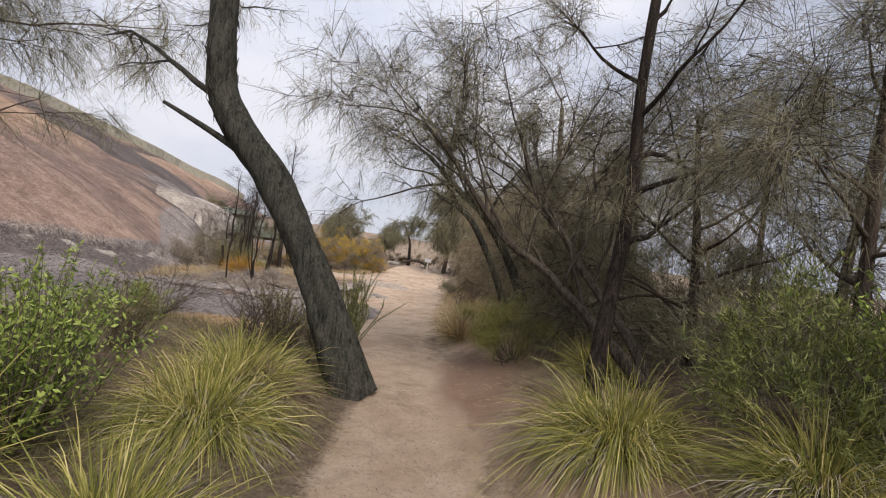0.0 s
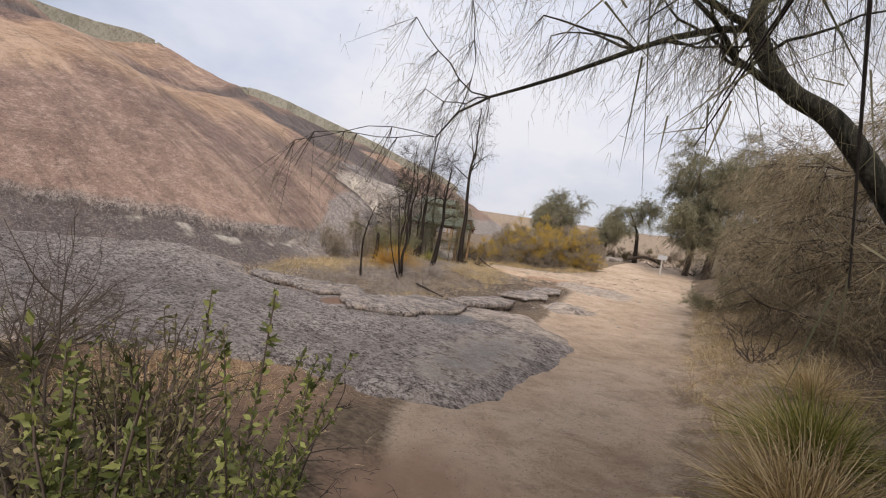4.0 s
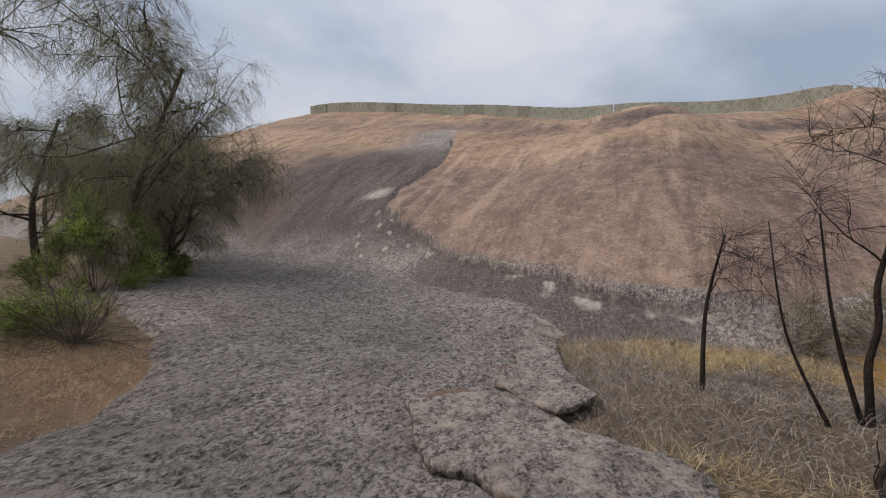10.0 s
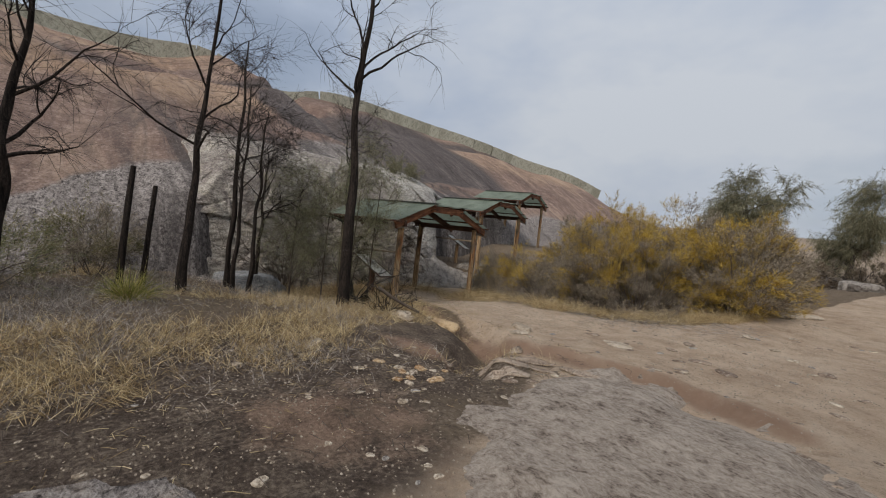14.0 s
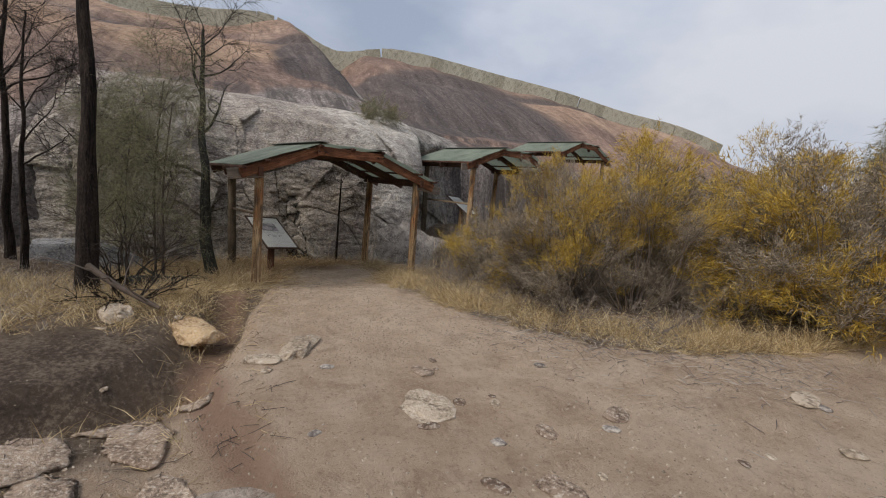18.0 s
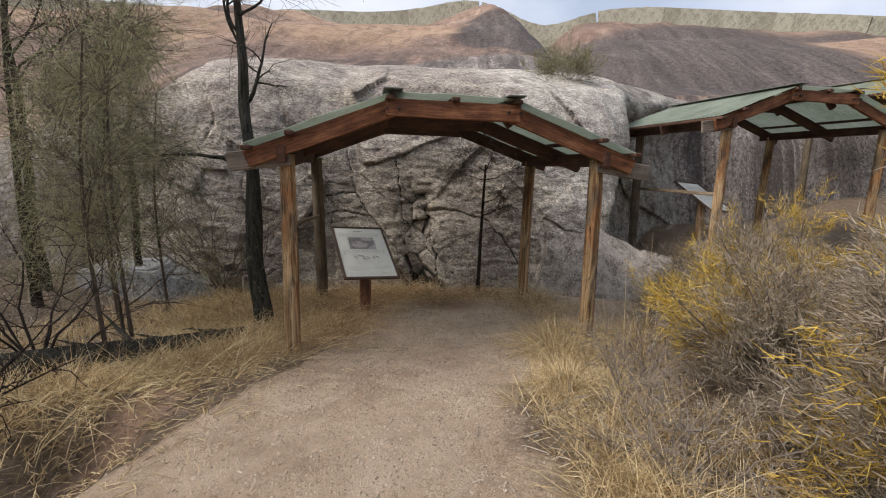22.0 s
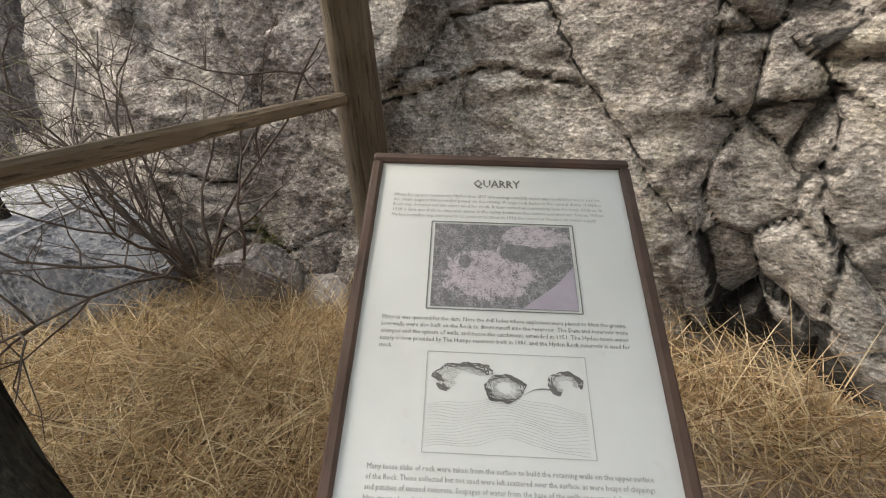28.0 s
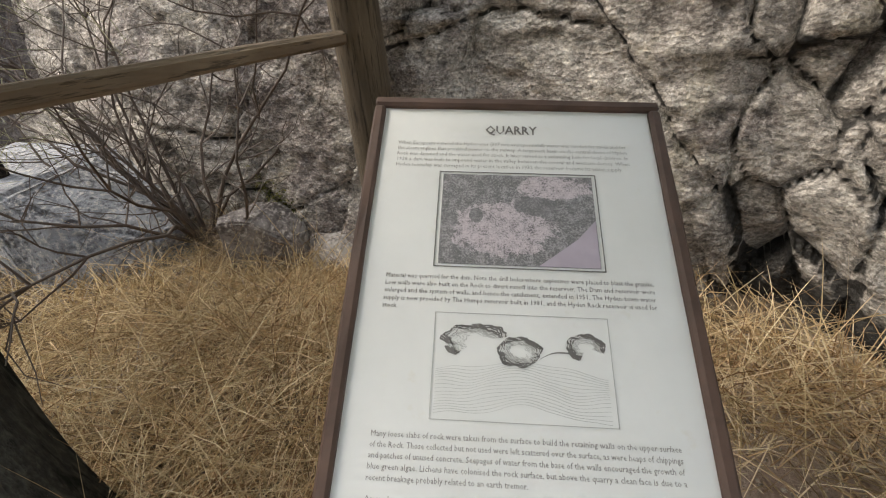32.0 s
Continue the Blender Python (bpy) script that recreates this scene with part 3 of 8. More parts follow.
def foot(y):
    return curve(y, FOOT_Y, FOOT_X)


def recess(y):
    """How far the foot of the face steps back between the first two shelters."""
    return 1.3 * step(y, 29.25, 29.65) * (1 - step(y, 31.6, 33.5))


def path_right(y):
    return curve(y, (-20, 0, 4, 7, 10, 13, 17, 22, 28, 36, 60), (0.9, 0.75, 0.65, 0.5, 0.15, -0.1, 0.1, 0.3, 0.6, 0.6, 1))


def path_left(y):
    return curve(y, (-20, 0, 3, 5.5, 8, 9.5, 11, 14, 17, 60), (-0.9, -0.75, -0.7, -0.75, -1.1, -2.4, -2.6, -2.6, -2.8, -3))


GULLY = ((-7.7, 25.15), (-6.8, 25.1), (-6.25, 25.0), (-5.85, 24.8), (-5.65, 24.4), (-5.3, 23.9), (-4.8, 23.5))


def ground_z(x, y):
    """Height of the open ground: a sandy hollow, a bank on the east, a dip into the quarry floor."""
    x, y = np.asarray(x, float), np.asarray(y, float)
    bank = np.maximum(0, x - path_right(y) - 0.1)
    z = 0.9 * (1 - np.exp(-bank * 0.42)) + 0.05 * np.minimum(bank, 20)
    z = z - 0.16 * step(y, 6, 11) * (1 - step(y, 16, 22)) * (1 - step(x, -1.0, 1.0))
    z = z - 0.06
    rise = np.maximum(0, y - 27)
    z = z + 0.045 * np.minimum(rise, 14) * step(x, -7.5, -4.0) + 0.02 * np.clip(y - 41, 0, 150)
    west = step(-x, 7.5, 10.5) * step(y, 21.5, 24) * (1 - step(y, 29.6, 31.2))
    z = z - 0.42 * west
    z = z + 0.12 * step(-x, 11, 13.5) * step(y, 30.2, 31.5) + 0.7 * step(-x, 12, 15) * step(y, 33, 37)
    z = z + 0.22 * step(-x, 5.5, 7.0) * step(y, 13.5, 15) * (1 - step(y, 20, 23))
    left = np.maximum(0, path_left(y) - x)
    z = z + 0.10 * step(left, 0.1, 0.9) * (1 - step(y, 7, 9.5))
    z = z - 0.10 * np.exp(-(((x + 5.6) / 0.5) ** 2 + ((y - 24.75) / 0.35) ** 2)) - 0.07 * np.exp(-(((x + 3.0 + (y - 25) * 0.5) / 0.25) ** 2 + ((y - 25.1) / 0.8) ** 2))
    lip = np.interp(x, (-7.5, -6.7, -6.2, -5.9, -5.15, -4.3, -3.4, -2.9, -2.5, -1.7), (25.35, 25.25, 25.15, 25.05, 25.25, 25.5, 25.7, 25.5, 25.3, 25.2)) + 0.12 * fbm(x, y, 2.6, 3, 29)
    drop = np.interp(x, (-7.5, -6.9, -5.8, -4.6, -4.2, -2.7, -1.7), (0, 0.06, 0.1, 0.1, 0.13, 0.13, 0))
    z = z - drop * step(lip - y, 0.0, 0.1) * (1 - step(lip - y, 0.45, 1.5))
    bed = np.full(x.shape, 9.0)
    for (ax, ay), (bx, by) in zip(GULLY[:-1], GULLY[1:]):
        t = np.clip(((x - ax) * (bx - ax) + (y - ay) * (by - ay)) / ((bx - ax) ** 2 + (by - ay) ** 2), 0, 1)
        bed = np.minimum(bed, np.hypot(x - ax - t * (bx - ax), y - ay - t * (by - ay)))
    z = z - 0.27 * step(bed + 0.22 * fbm(x, y, 1.9, 4, 39), 0.4, 0.05)
    far = np.hypot(x + 3, y - 18)
    z = z + 0.05 * fbm(x, y, 0.45, 4, 3) * (far < 300) + (0.03 * fbm(x, y, 2.2, 3, 9) - 0.03 * np.abs(fbm(x + 0.3 * y, y, 0.9, 3, 19))) * (far < 60)
    z = z + np.where(far > 150, 30 * step(far, 150, 900) * step(y, 50, 400), 0)
    return z


def gz(x, y):
    return float(ground_z(np.array([x]), np.array([y]))[0])


def axis_steps(lo, hi, fine, grow, far_lo, far_hi):
    core = list(np.arange(lo, hi + 1e-6, fine))
    d, v = fine, hi
    while v < far_hi:
        d *= grow
        v += d
        core.append(v)
    d, v, low = fine, lo, []
    while v > far_lo:
        d *= grow
        v -= d
        low.append(v)
    return np.array(low[::-1] + core)


def rock_mask(x, y):
    """Where bare sheet rock shows through the ground: above 0 is rock."""
    x, y = np.asarray(x, float), np.asarray(y, float)
    n = 0.55 * fbm(x, y, 0.7, 4, 21) + 0.3 * fbm(x, y, 2.6, 3, 23) * step(y, 16, 18)
    east = curve(y, (4, 8, 9.5, 11, 13, 15, 16.5, 18), (-4.6, -3.6, -2.2, -1.9, -1.9, -2.0, -3.2, -7.5))
    low = curve(x, (-14, -11.5, -8, -6.6, -5.5, -4.3, -3.8, -3, -1.5), (0.5, 1.5, 3.5, 5.4, 8.4, 9.6, 10.0, 10.2, 10.6))
    high = curve(x, (-12, -9.4, -8.3, -7, -6, -5, -4, -2), (13.2, 13.2, 13.1, 13.4, 13.7, 14.6, 15.6, 16.6))
    a = np.minimum(np.minimum(east - x, y - low), high - y)
    b = 1.0 - np.sqrt(((x + 2.9 + 0.2 * (y - 23.6)) / 1.35) ** 2 + ((y - 23.4) / 1.8) ** 2)
    d = 0.7 - np.sqrt(((x + 2.6) / 1.0) ** 2 + ((y - 18.3) / 1.3) ** 2)
    return np.maximum(np.maximum(a, b), d) + n


def build_ground():
    xs = axis_steps(-13.5, 4.5, 0.11, 1.14, -1600, 1600)
    ys = axis_steps(-1.5, 38, 0.11, 1.14, -1600, 1600)
    ys = np.sort(np.concatenate([ys, (ys[1:] + ys[:-1])[(ys[1:] > 23.2) & (ys[1:] < 26.2)] / 2]))
    X, Y = np.meshgrid(xs, ys, indexing="ij")
    Z = ground_z(X, Y)
    inside = foot(np.clip(Y, -60, 90)) - recess(Y) - X
    Z = Z - 1.2 * step(inside, 0.6, 3.0)
    pl, pr = path_left(Y), path_right(Y)
    edge = X - 0.45 * fbm(X, Y, 0.9, 4, 71)
    sand = np.minimum(step(X - pl, -0.25, 0.25), step(pr - edge, -0.45, 0.35))
    sand = np.maximum(sand, 0.6 * step(pr + 1.3 - edge, -0.5, 0.3) * (1 - step(Y, 22, 26)) * step(X - pl, -0.25, 0.25))
    west = curve(Y, (16, 17.5, 19, 21, 23, 24.6, 25.1, 25.5, 25.75, 25.85, 26.1, 26.6, 30), (-2.6, -2.6, -2.9, -3.2, -3.6, -4.8, -6.2, -7.5, -9.0, -10.4, -11.4, -12.2, -12.4))
    bush = curve(X, (-14, -12.2, -10.5, -9, -8, -7, -6, -5, -4.5, -4.0, -3, -1), (29.6, 29.6, 28.2, 27.4, 27.35, 27.55, 28.1, 28.75, 30, 36, 52, 60))
    open_sand = np.minimum(np.minimum(step(X - west, -0.35, 0.3), step(pr - X, -0.4, 0.4)), step(Y, 16.5, 18)) * step(bush - Y, -0.35, 0.3)
    quarry = step(X, -12.4, -11.6) * (1 - step(X, -9.2, -8.4)) * step(Y, 26.0 + 0.12 * (X + 9), 26.5 + 0.12 * (X + 9)) * step(np.where(X < -10.5, 29.6, 28.2) - Y, -0.2, 0.3)
    farsand = step(Y, 45, 90) * 0.35
    sand = np.maximum(np.maximum(sand * (1 - step(Y, 60, 80)), open_sand), np.maximum(quarry, farsand))
    litter = np.exp(-(((X + 5.6) / 1.7) ** 2 + ((Y - 22.3) / 2.4) ** 2)) * 1.2
    litter = np.maximum(litter, 0.95 * np.exp(-(((X + 6.3) / 0.9) ** 2 + ((Y - 24.2) / 0.75) ** 2)))
    litter = np.maximum(litter, 0.85 * np.exp(-(((X + 8.5) / 1.2) ** 2 + ((Y - 25.2) / 0.35) ** 2)))
    litter = np.maximum(litter, step(Y, 15.6, 17.5) * (1 - step(Y, 21, 23)) * step(-X, 2.6, 3.6) * (1 - step(-X, 5.2, 6.5)))
    litter = np.maximum(litter, 0.6 * step(X, 1.6, 3.0) * (1 - step(Y, 40, 60)))
    red = np.exp(-(((X - 0.75) / 0.6) ** 2 + ((Y - 6.6) / 2.2) ** 2)) + 0.62 * np.exp(-(((X + 1.7) / 0.8) ** 2 + ((Y - 8.9) / 0.9) ** 2))
    red = np.maximum(red, np.exp(-(((X + 4.0) / 1.5) ** 2 + ((Y - 9.0) / 1.3) ** 2)) * 1.0)
    red = np.maximum(red, 0.9 * np.exp(-(((X + 11.35) / 0.3) ** 2 + ((Y - 26.75) / 0.6) ** 2)))
    red = np.maximum(red, 0.75 * np.exp(-(((X + 10.4) / 1.0) ** 2 + ((Y - 25.7) / 0.6) ** 2)))
    red = np.maximum(red, 0.6 * np.exp(-(((X + 4.3) / 0.8) ** 2 + ((Y - 21.6) / 0.9) ** 2)))
    red = np.maximum(red, 0.8 * np.exp(-(((X + 5.5) / 0.8) ** 2 + ((Y - 23.4 - 0.1 * (X + 5.5)) / 0.28) ** 2)))
    red = np.maximum(red, 0.55 * step(edge - pr, -0.35, 0.6) * (1 - step(X, 2.2, 3.2)) * (1 - step(Y, 8.6, 10.6)))
    lipline = np.interp(X, (-9.0, -7.5, -6.2, -5.15, -3.4, -1.7), (25.4, 25.3, 25.1, 25.25, 25.7, 25.2))
    red = np.maximum(red, 0.75 * np.exp(-((Y - lipline + 0.12) / 0.22) ** 2) * step(X, -9.0, -8.2) * (1 - step(X, -2.4, -1.6)))
    me = mesh_np("ground", np.stack([X, Y, Z], -1), grid_faces(len(xs), len(ys)), M_GROUND, True, {"zone": np.stack([sand, litter, red], -1).reshape(-1, 3)})
    tagged(new("ground", me), "pale sandy walking track and leaf-littered soil", "ground", kind="structure")


def build_apron():
    xs, ys = np.arange(-13.2, -0.8, 0.075), np.arange(0.5, 27.0, 0.075)
    X, Y = np.meshgrid(xs, ys, indexing="ij")
    m = rock_mask(X, Y)
    lift = np.clip(m, -1, 1.2)
    Z = ground_z(X, Y) + np.where(lift > 0, 0.015 + 0.07 * step(lift, 0, 0.35) + 0.03 * lift, 0.3 * lift)
    Z = Z + 0.02 * fbm(X, Y, 1.6, 5, 31) + 0.012 * fbm(X, Y, 7, 3, 35)
    s = foot(Y) - X
    Z = Z + np.where(Y < 16, 0.14 * np.maximum(0, s + 2.4) * step(-X, 6.5, 9.5), 0)
    # an upper sheet with a broken lip, and the same on the south side of the hollow
    pale = step(m, 0.75, -0.1) * step(-X, 2.0, 6.0) * 0.5
    pale = np.maximum(pale, step(Y, 13.2, 14.5) * 0.55)
    # wet smooth patch; its sky sheen is also painted pale into the rock colour
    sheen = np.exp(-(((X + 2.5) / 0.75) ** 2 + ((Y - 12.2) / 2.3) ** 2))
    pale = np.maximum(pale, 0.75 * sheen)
    pale = np.maximum(pale, step(Y, 18, 20))
    wet = np.exp(-(((X + 3.75) / 0.4) ** 2 + ((Y - 13.85) / 0.5) ** 2)) * 1.3
    wet = np.maximum(wet, 0.62 * sheen)
    red = np.exp(-(((X + 5.7) / 0.35) ** 2 + ((Y - 12.8) / 0.35) ** 2)) + np.exp(-(((X + 7.1) / 0.4) ** 2 + ((Y - 13.1) / 0.25) ** 2))
    F = grid_faces(len(xs), len(ys))
    F = F[(m.ravel()[F] > -0.4).any(1)]
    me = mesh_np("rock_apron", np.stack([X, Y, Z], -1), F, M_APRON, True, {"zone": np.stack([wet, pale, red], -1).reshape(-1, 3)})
    tagged(new("rock_apron", me), "flat grey lichen-flecked granite sheet beside the track", "rock", kind="structure")


CRACK = ((-27.0, 4.5), (-20.1, 6.7), (-17.0, 6.2), (-15.2, 6.5), (-13.7, 8.4), (-12.3, 9.9), (-11.3, 11.7), (-10.8, 13.0), (-10.3, 14.0), (-10.0, 15.2), (-10.6, 17.5), (-12.5, 20), (-14.5, 24), (-16.5, 27), (-19, 30))


def crack_side(X, Y):
    """Signed distance to the lip of the upper granite sheet: above 0 on the upper sheet."""
    best, sign = np.full(X.shape, 1e9), np.ones(X.shape)
    for (ax, ay), (bx, by) in zip(CRACK[:-1], CRACK[1:]):
        dx, dy = bx - ax, by - ay
        t = np.clip(((X - ax) * dx + (Y - ay) * dy) / (dx * dx + dy * dy), 0, 1)
        d = np.hypot(X - ax - t * dx, Y - ay - t * dy)
        side = (X - ax) * dy - (Y - ay) * dx
        near = d < best
        best, sign = np.where(near, d, best), np.where(near, np.where(side < 0, 1.0, -1.0), sign)
    return best * sign


RISE_S = (-3, -0.6, 0, 1, 3.4, 5.6, 9, 14.5, 20, 28, 34, 45, 70)
RISE_Z = (-0.75, -0.2, 0.12, 0.68, 2.3, 3.4, 5.0, 6.9, 8.8, 11.2, 11.6, 11.3, 9.0)
FACE_S = (-3, -0.3, -0.05, 0.2, 0.36, 0.55, 0.9, 1.7, 3.0, 5.6)
FACE_Z = (-1.6, -0.9, -0.5, 0.6, 1.3, 2.0, 2.55, 3.0, 3.4, 4.1)


def wall_x(y):
    return curve(y, (-16, -4, 8, 20, 30, 40, 50, 62), (-38.5, -39.5, -40.0, -40.0, -39.0, -36.0, -32.0, -27.5))


def dome_z(X, Y):
    s = foot(Y) - X
    slope = np.gradient(curve(np.linspace(-60, 90, 600), FOOT_Y, FOOT_X), 150 / 599.0)
    c = 1 / np.sqrt(1 + np.interp(Y, np.linspace(-60, 90, 600), slope) ** 2)
    sc = s * c
    k = curve(Y, (-60, -30, -15, -5, 5, 11, 20, 24.5, 28.8, 33, 38, 45, 55, 65, 90), (0.7, 1.02, 1.25, 1.15, 1.02, 0.985, 0.98, 1.02, 1.16, 1.17, 1.19, 1.2, 1.19, 1.0, 0.6))
    soft = curve(Y, (-60, 2, 6, 9, 12, 90), (1, 1, 1, 0.6, 0, 0))
    wide = np.interp(sc, RISE_S, RISE_Z)
    wide = 0.34 * wide + 0.33 * np.interp(sc - 0.45, RISE_S, RISE_Z) + 0.33 * np.interp(sc + 0.45, RISE_S, RISE_Z)
    z = wide * k - soft * 0.12 * np.exp(-((sc - 1.2) / 1.6) ** 2)
    q = step(Y, 18.0, 25.0) * (1 - step(Y, 36, 42))
    back = 0.55 * step(Y, 21.8, 22.8) * (1 - step(Y, 30.0, 31.5)) * (1 - step(sc, 3.5, 5.0))
    zq = np.where(sc < 5.6, np.interp(sc - back, FACE_S, FACE_Z) - 0.12 * (sc < 3), wide * k + (4.1 - 3.4 * k) * (1 - step(sc, 8, 18)))
    z = z * (1 - q) + zq * q
    side = crack_side(X, Y) + 0.25 * fbm(X, Y, 1.3, 4, 51)
    z = z + 0.2 * step(side, -0.04, 0.07) * (1 - step(Y, 15.5, 18)) - 0.09 * np.exp(-((side + 0.1) / 0.08) ** 2) * (1 - step(Y, 15.5, 18))
    z = z + 0.3 * fbm(X, Y, 0.13, 3, 61) * step(sc, 0.5, 5) * (1 - step(sc, 18, 24)) + 0.09 * fbm(X, Y, 0.6, 4, 67) * step(sc, 0.3, 3) + 0.02 * fbm(X, Y, 3.0, 3, 71)
    band = np.exp(-((sc - 17 + 0.12 * (Y - 20)) / 0.8) ** 2) * step(Y, 8, 16)
    roll = fbm(X * 0.5, Y + 0.45 * X, 0.33, 3, 77)
    z = z + 0.5 * roll * step(sc, 3, 7) * (1 - step(sc, 20, 26))
    beyond = wall_x(np.clip(Y, -16, 62)) - 0.6 - X
    return z - 0.3 * band - 0.45 * np.maximum(0, beyond), s, side


def build_dome():
    ys = np.concatenate([np.arange(-58, -8, 1.2), np.arange(-8, 4, 0.4), np.arange(4, 9, 0.13), np.arange(9, 17, 0.075), np.arange(17, 34, 0.13), np.arange(34, 88, 0.8)])
    ss = np.concatenate([np.arange(-2.8, -0.5, 0.15), np.arange(-0.5, 2.6, 0.07), np.arange(2.6, 6, 0.12), np.arange(6, 14, 0.22), np.arange(14, 70, 0.6)])
    S, Y = np.meshgrid(ss, ys, indexing="ij")
    X = foot(Y) - S
    Z, _, side = dome_z(X, Y)
    nz = 0.8 * fbm(X, Y, 0.5, 4, 81)
    off = np.clip(-side, 0, 99)
    south = 1 - step(Y, 12.5, 15)
    grey_top = curve(Y, (-60, 20, 22, 25, 26.3, 27.6, 29.5, 31, 34, 90), (2.4, 2.0, 2.3, 3.0, 3.9, 4.6, 4.0, 3.2, 2.6, 2.6))
    pink = np.where(side > 0, step(side, -0.15, 0.25), step(off + nz, 0.5, 5.0) * south * step(S + 1.2 * nz, 0.4, 3.5))
    pink = pink * (1 - step(Y, 13.2, 14.2) * (1 - step(S, 0.75, 1.0)))
    pink = pink * (1 - step(Y, 20, 22)) + step(Y, 20, 22) * step(Z + nz * 0.6 - grey_top, -0.3, 0.3)
    dark = np.where(side < 0.05, 1.0, 0.0) * (1 - step(off + 1.2 * nz, 3.0, 14.0)) * (1 - step(Y, 10.5, 13.5)) * step(S + 1.2 * nz, 0.3, 4.6) * 0.92 * (1 - step(S + nz, 6.0, 13.0))
    dark = np.maximum(dark, 0.8 * (1 - step(Y, 8.5, 11)) * step(Y, -2, 3) * step(S + nz, 0.2, 2.2) * (1 - step(S + nz, 4.0, 7.5)) * (side < 0.05))
    low = curve(Y, (20, 26, 27.5, 29, 31, 38, 45), (9, 8.4, 7.6, 5.2, 3.4, 4.4, 5))
    dark = np.maximum(dark, 0.95 * step(Y + 0.8 * nz - 0.06 * (S - 8), 25.9, 26.9) * (1 - step(Y, 41, 46)) * step(S + nz, low - 0.5, low + 0.5) * (1 - step(S + 2 * nz - 0.2 * (Y - 26), 13.0, 17.0)))
    dark = np.maximum(dark, 0.72 * (side < 0) * (1 - step(off + nz, 0.3, 4.0)) * step(Y, 8, 10) * (1 - step(Y, 15, 16.5)))
    dark = np.maximum(dark, 0.58 * (side < 0) * step(S + nz, 0.3, 2.5) * (1 - step(S + 2 * nz, 5.5, 11)) * (1 - step(Y, 9, 11)) * step(Y, -16, -6))
    band = np.exp(-((S - 17.5 + 0.12 * (Y - 20)) / 1.0) ** 2) * step(Y, 8, 16) * 0.85
    dark = np.maximum(dark, band)
    pale = 0.9 * np.exp(-(((X + 16.7 + 0.5 * (Y - 5.3)) / 0.5) ** 2 + ((Y - 5.3) / 0.5) ** 2))
    spots = (fbm(X, Y, 3.4, 2, 91) > 0.4) * step(-X, 11.5, 13) * (1 - step(-X, 15.5, 17)) * step(Y, 5, 7) * (1 - step(Y, 10, 11.5)) * (side < 0)
    pale = np.maximum(pale, spots * 0.9)
    fresh = np.exp(-((side + 0.28) / 0.2) ** 2) * (1 - step(Y, 15.6, 16.4)) * step(Y, 11.6, 12.4) * step(fbm(X, Y, 1.6, 3, 95), -0.1, 0.2) * 0.85
    pale = np.maximum(pale, fresh)
    gap = 1.2 * np.exp(-((side + 0.05) / 0.06) ** 2) * (1 - step(Y, 15.6, 16.6)) * step(-X, 0, 22)
    dark = np.maximum(dark, gap)
    wide = 0.75 + 0.25 * nz
    pale = np.maximum(pale, 1.0 * step(wide + 0.3 - np.abs(Y - 30.85 + 0.03 * S), 0.0, 0.25) * step(S, 0.3, 1.2) * (1 - step(S, 12.2, 13.2)))
    dark = dark * (1 - step(pale, 0.5, 0.9))
    pale = np.maximum(pale, 0.12 * step(Y, 22, 24) * (1 - step(Y, 32, 36)) * (1 - step(Z - grey_top, -0.4, 0.2)))
    pale = np.maximum(pale, 0.7 * step(S, 26, 28.5) * step(Y, -20, -10))
    warm = step(S + 1.5 * nz, 6.0, 10.5) * (1 - 0.75 * step(S + 2 * nz, 13.0, 16.5)) + 0.5 * step(S, 19, 23)
    warm = np.maximum(warm * (1 - 0.4 * step(Y, 24, 28)), 0.55 * (1 - step(Y, -2, 6)))
    fall = step(Y, 19.5, 22.0) * (1 - step(Y, 34, 40)) * (1 - step(S, 4.0, 9.0))
    tone = np.stack([warm, fall, 0 * warm], -1).reshape(-1, 3)
    X = X - recess(Y) * (1 - step(Z, 1.7, 2.8))
    uv = np.stack([Y, S], -1).reshape(-1, 2)
    me = mesh_np("rock_dome", np.stack([X, Y, Z], -1), grid_faces(len(ss), len(ys))[:, ::-1], M_DOME, True, {"zone": np.stack([pink, dark, pale], -1).reshape(-1, 3), "tone": tone}, uv)
    tagged(new("rock_dome", me), "huge bare granite dome, pink and brown with dark water streaks", "rock outcrop", kind="structure")


def fracture(Y, Z, rng, n, y0, y1, z0, z1, warp, seed):
    """Blocks round scattered centres: block number, gap to the next block, a random plane on each block."""
    cy, cz = rng.uniform(y0, y1, n), rng.uniform(z0, z1, n)
    ty, tz, off = rng.normal(0, 1, n), rng.normal(0, 1, n), rng.normal(0, 1, n)
    wy, wz = Y + warp * fbm(Y, Z, 1.7, 4, seed), Z + warp * fbm(Y, Z, 1.7, 4, seed + 9)
    d = np.hypot((wy[..., None] - cy) * 0.95 + 0.3 * (wz[..., None] - cz), (wz[..., None] - cz) * 0.75)
    order = np.argpartition(d, 2, -1)[..., :2]
    two = np.take_along_axis(d, order, -1)
    flip = two[..., 0] > two[..., 1]
    near, nxt = np.where(flip, order[..., 1], order[..., 0]), np.where(flip, order[..., 0], order[..., 1])
    gap = np.abs(two[..., 1] - two[..., 0])
    return near, nxt, gap, off[near], ty[near] * (Y - cy[near]) + tz[near] * (Z - cz[near])


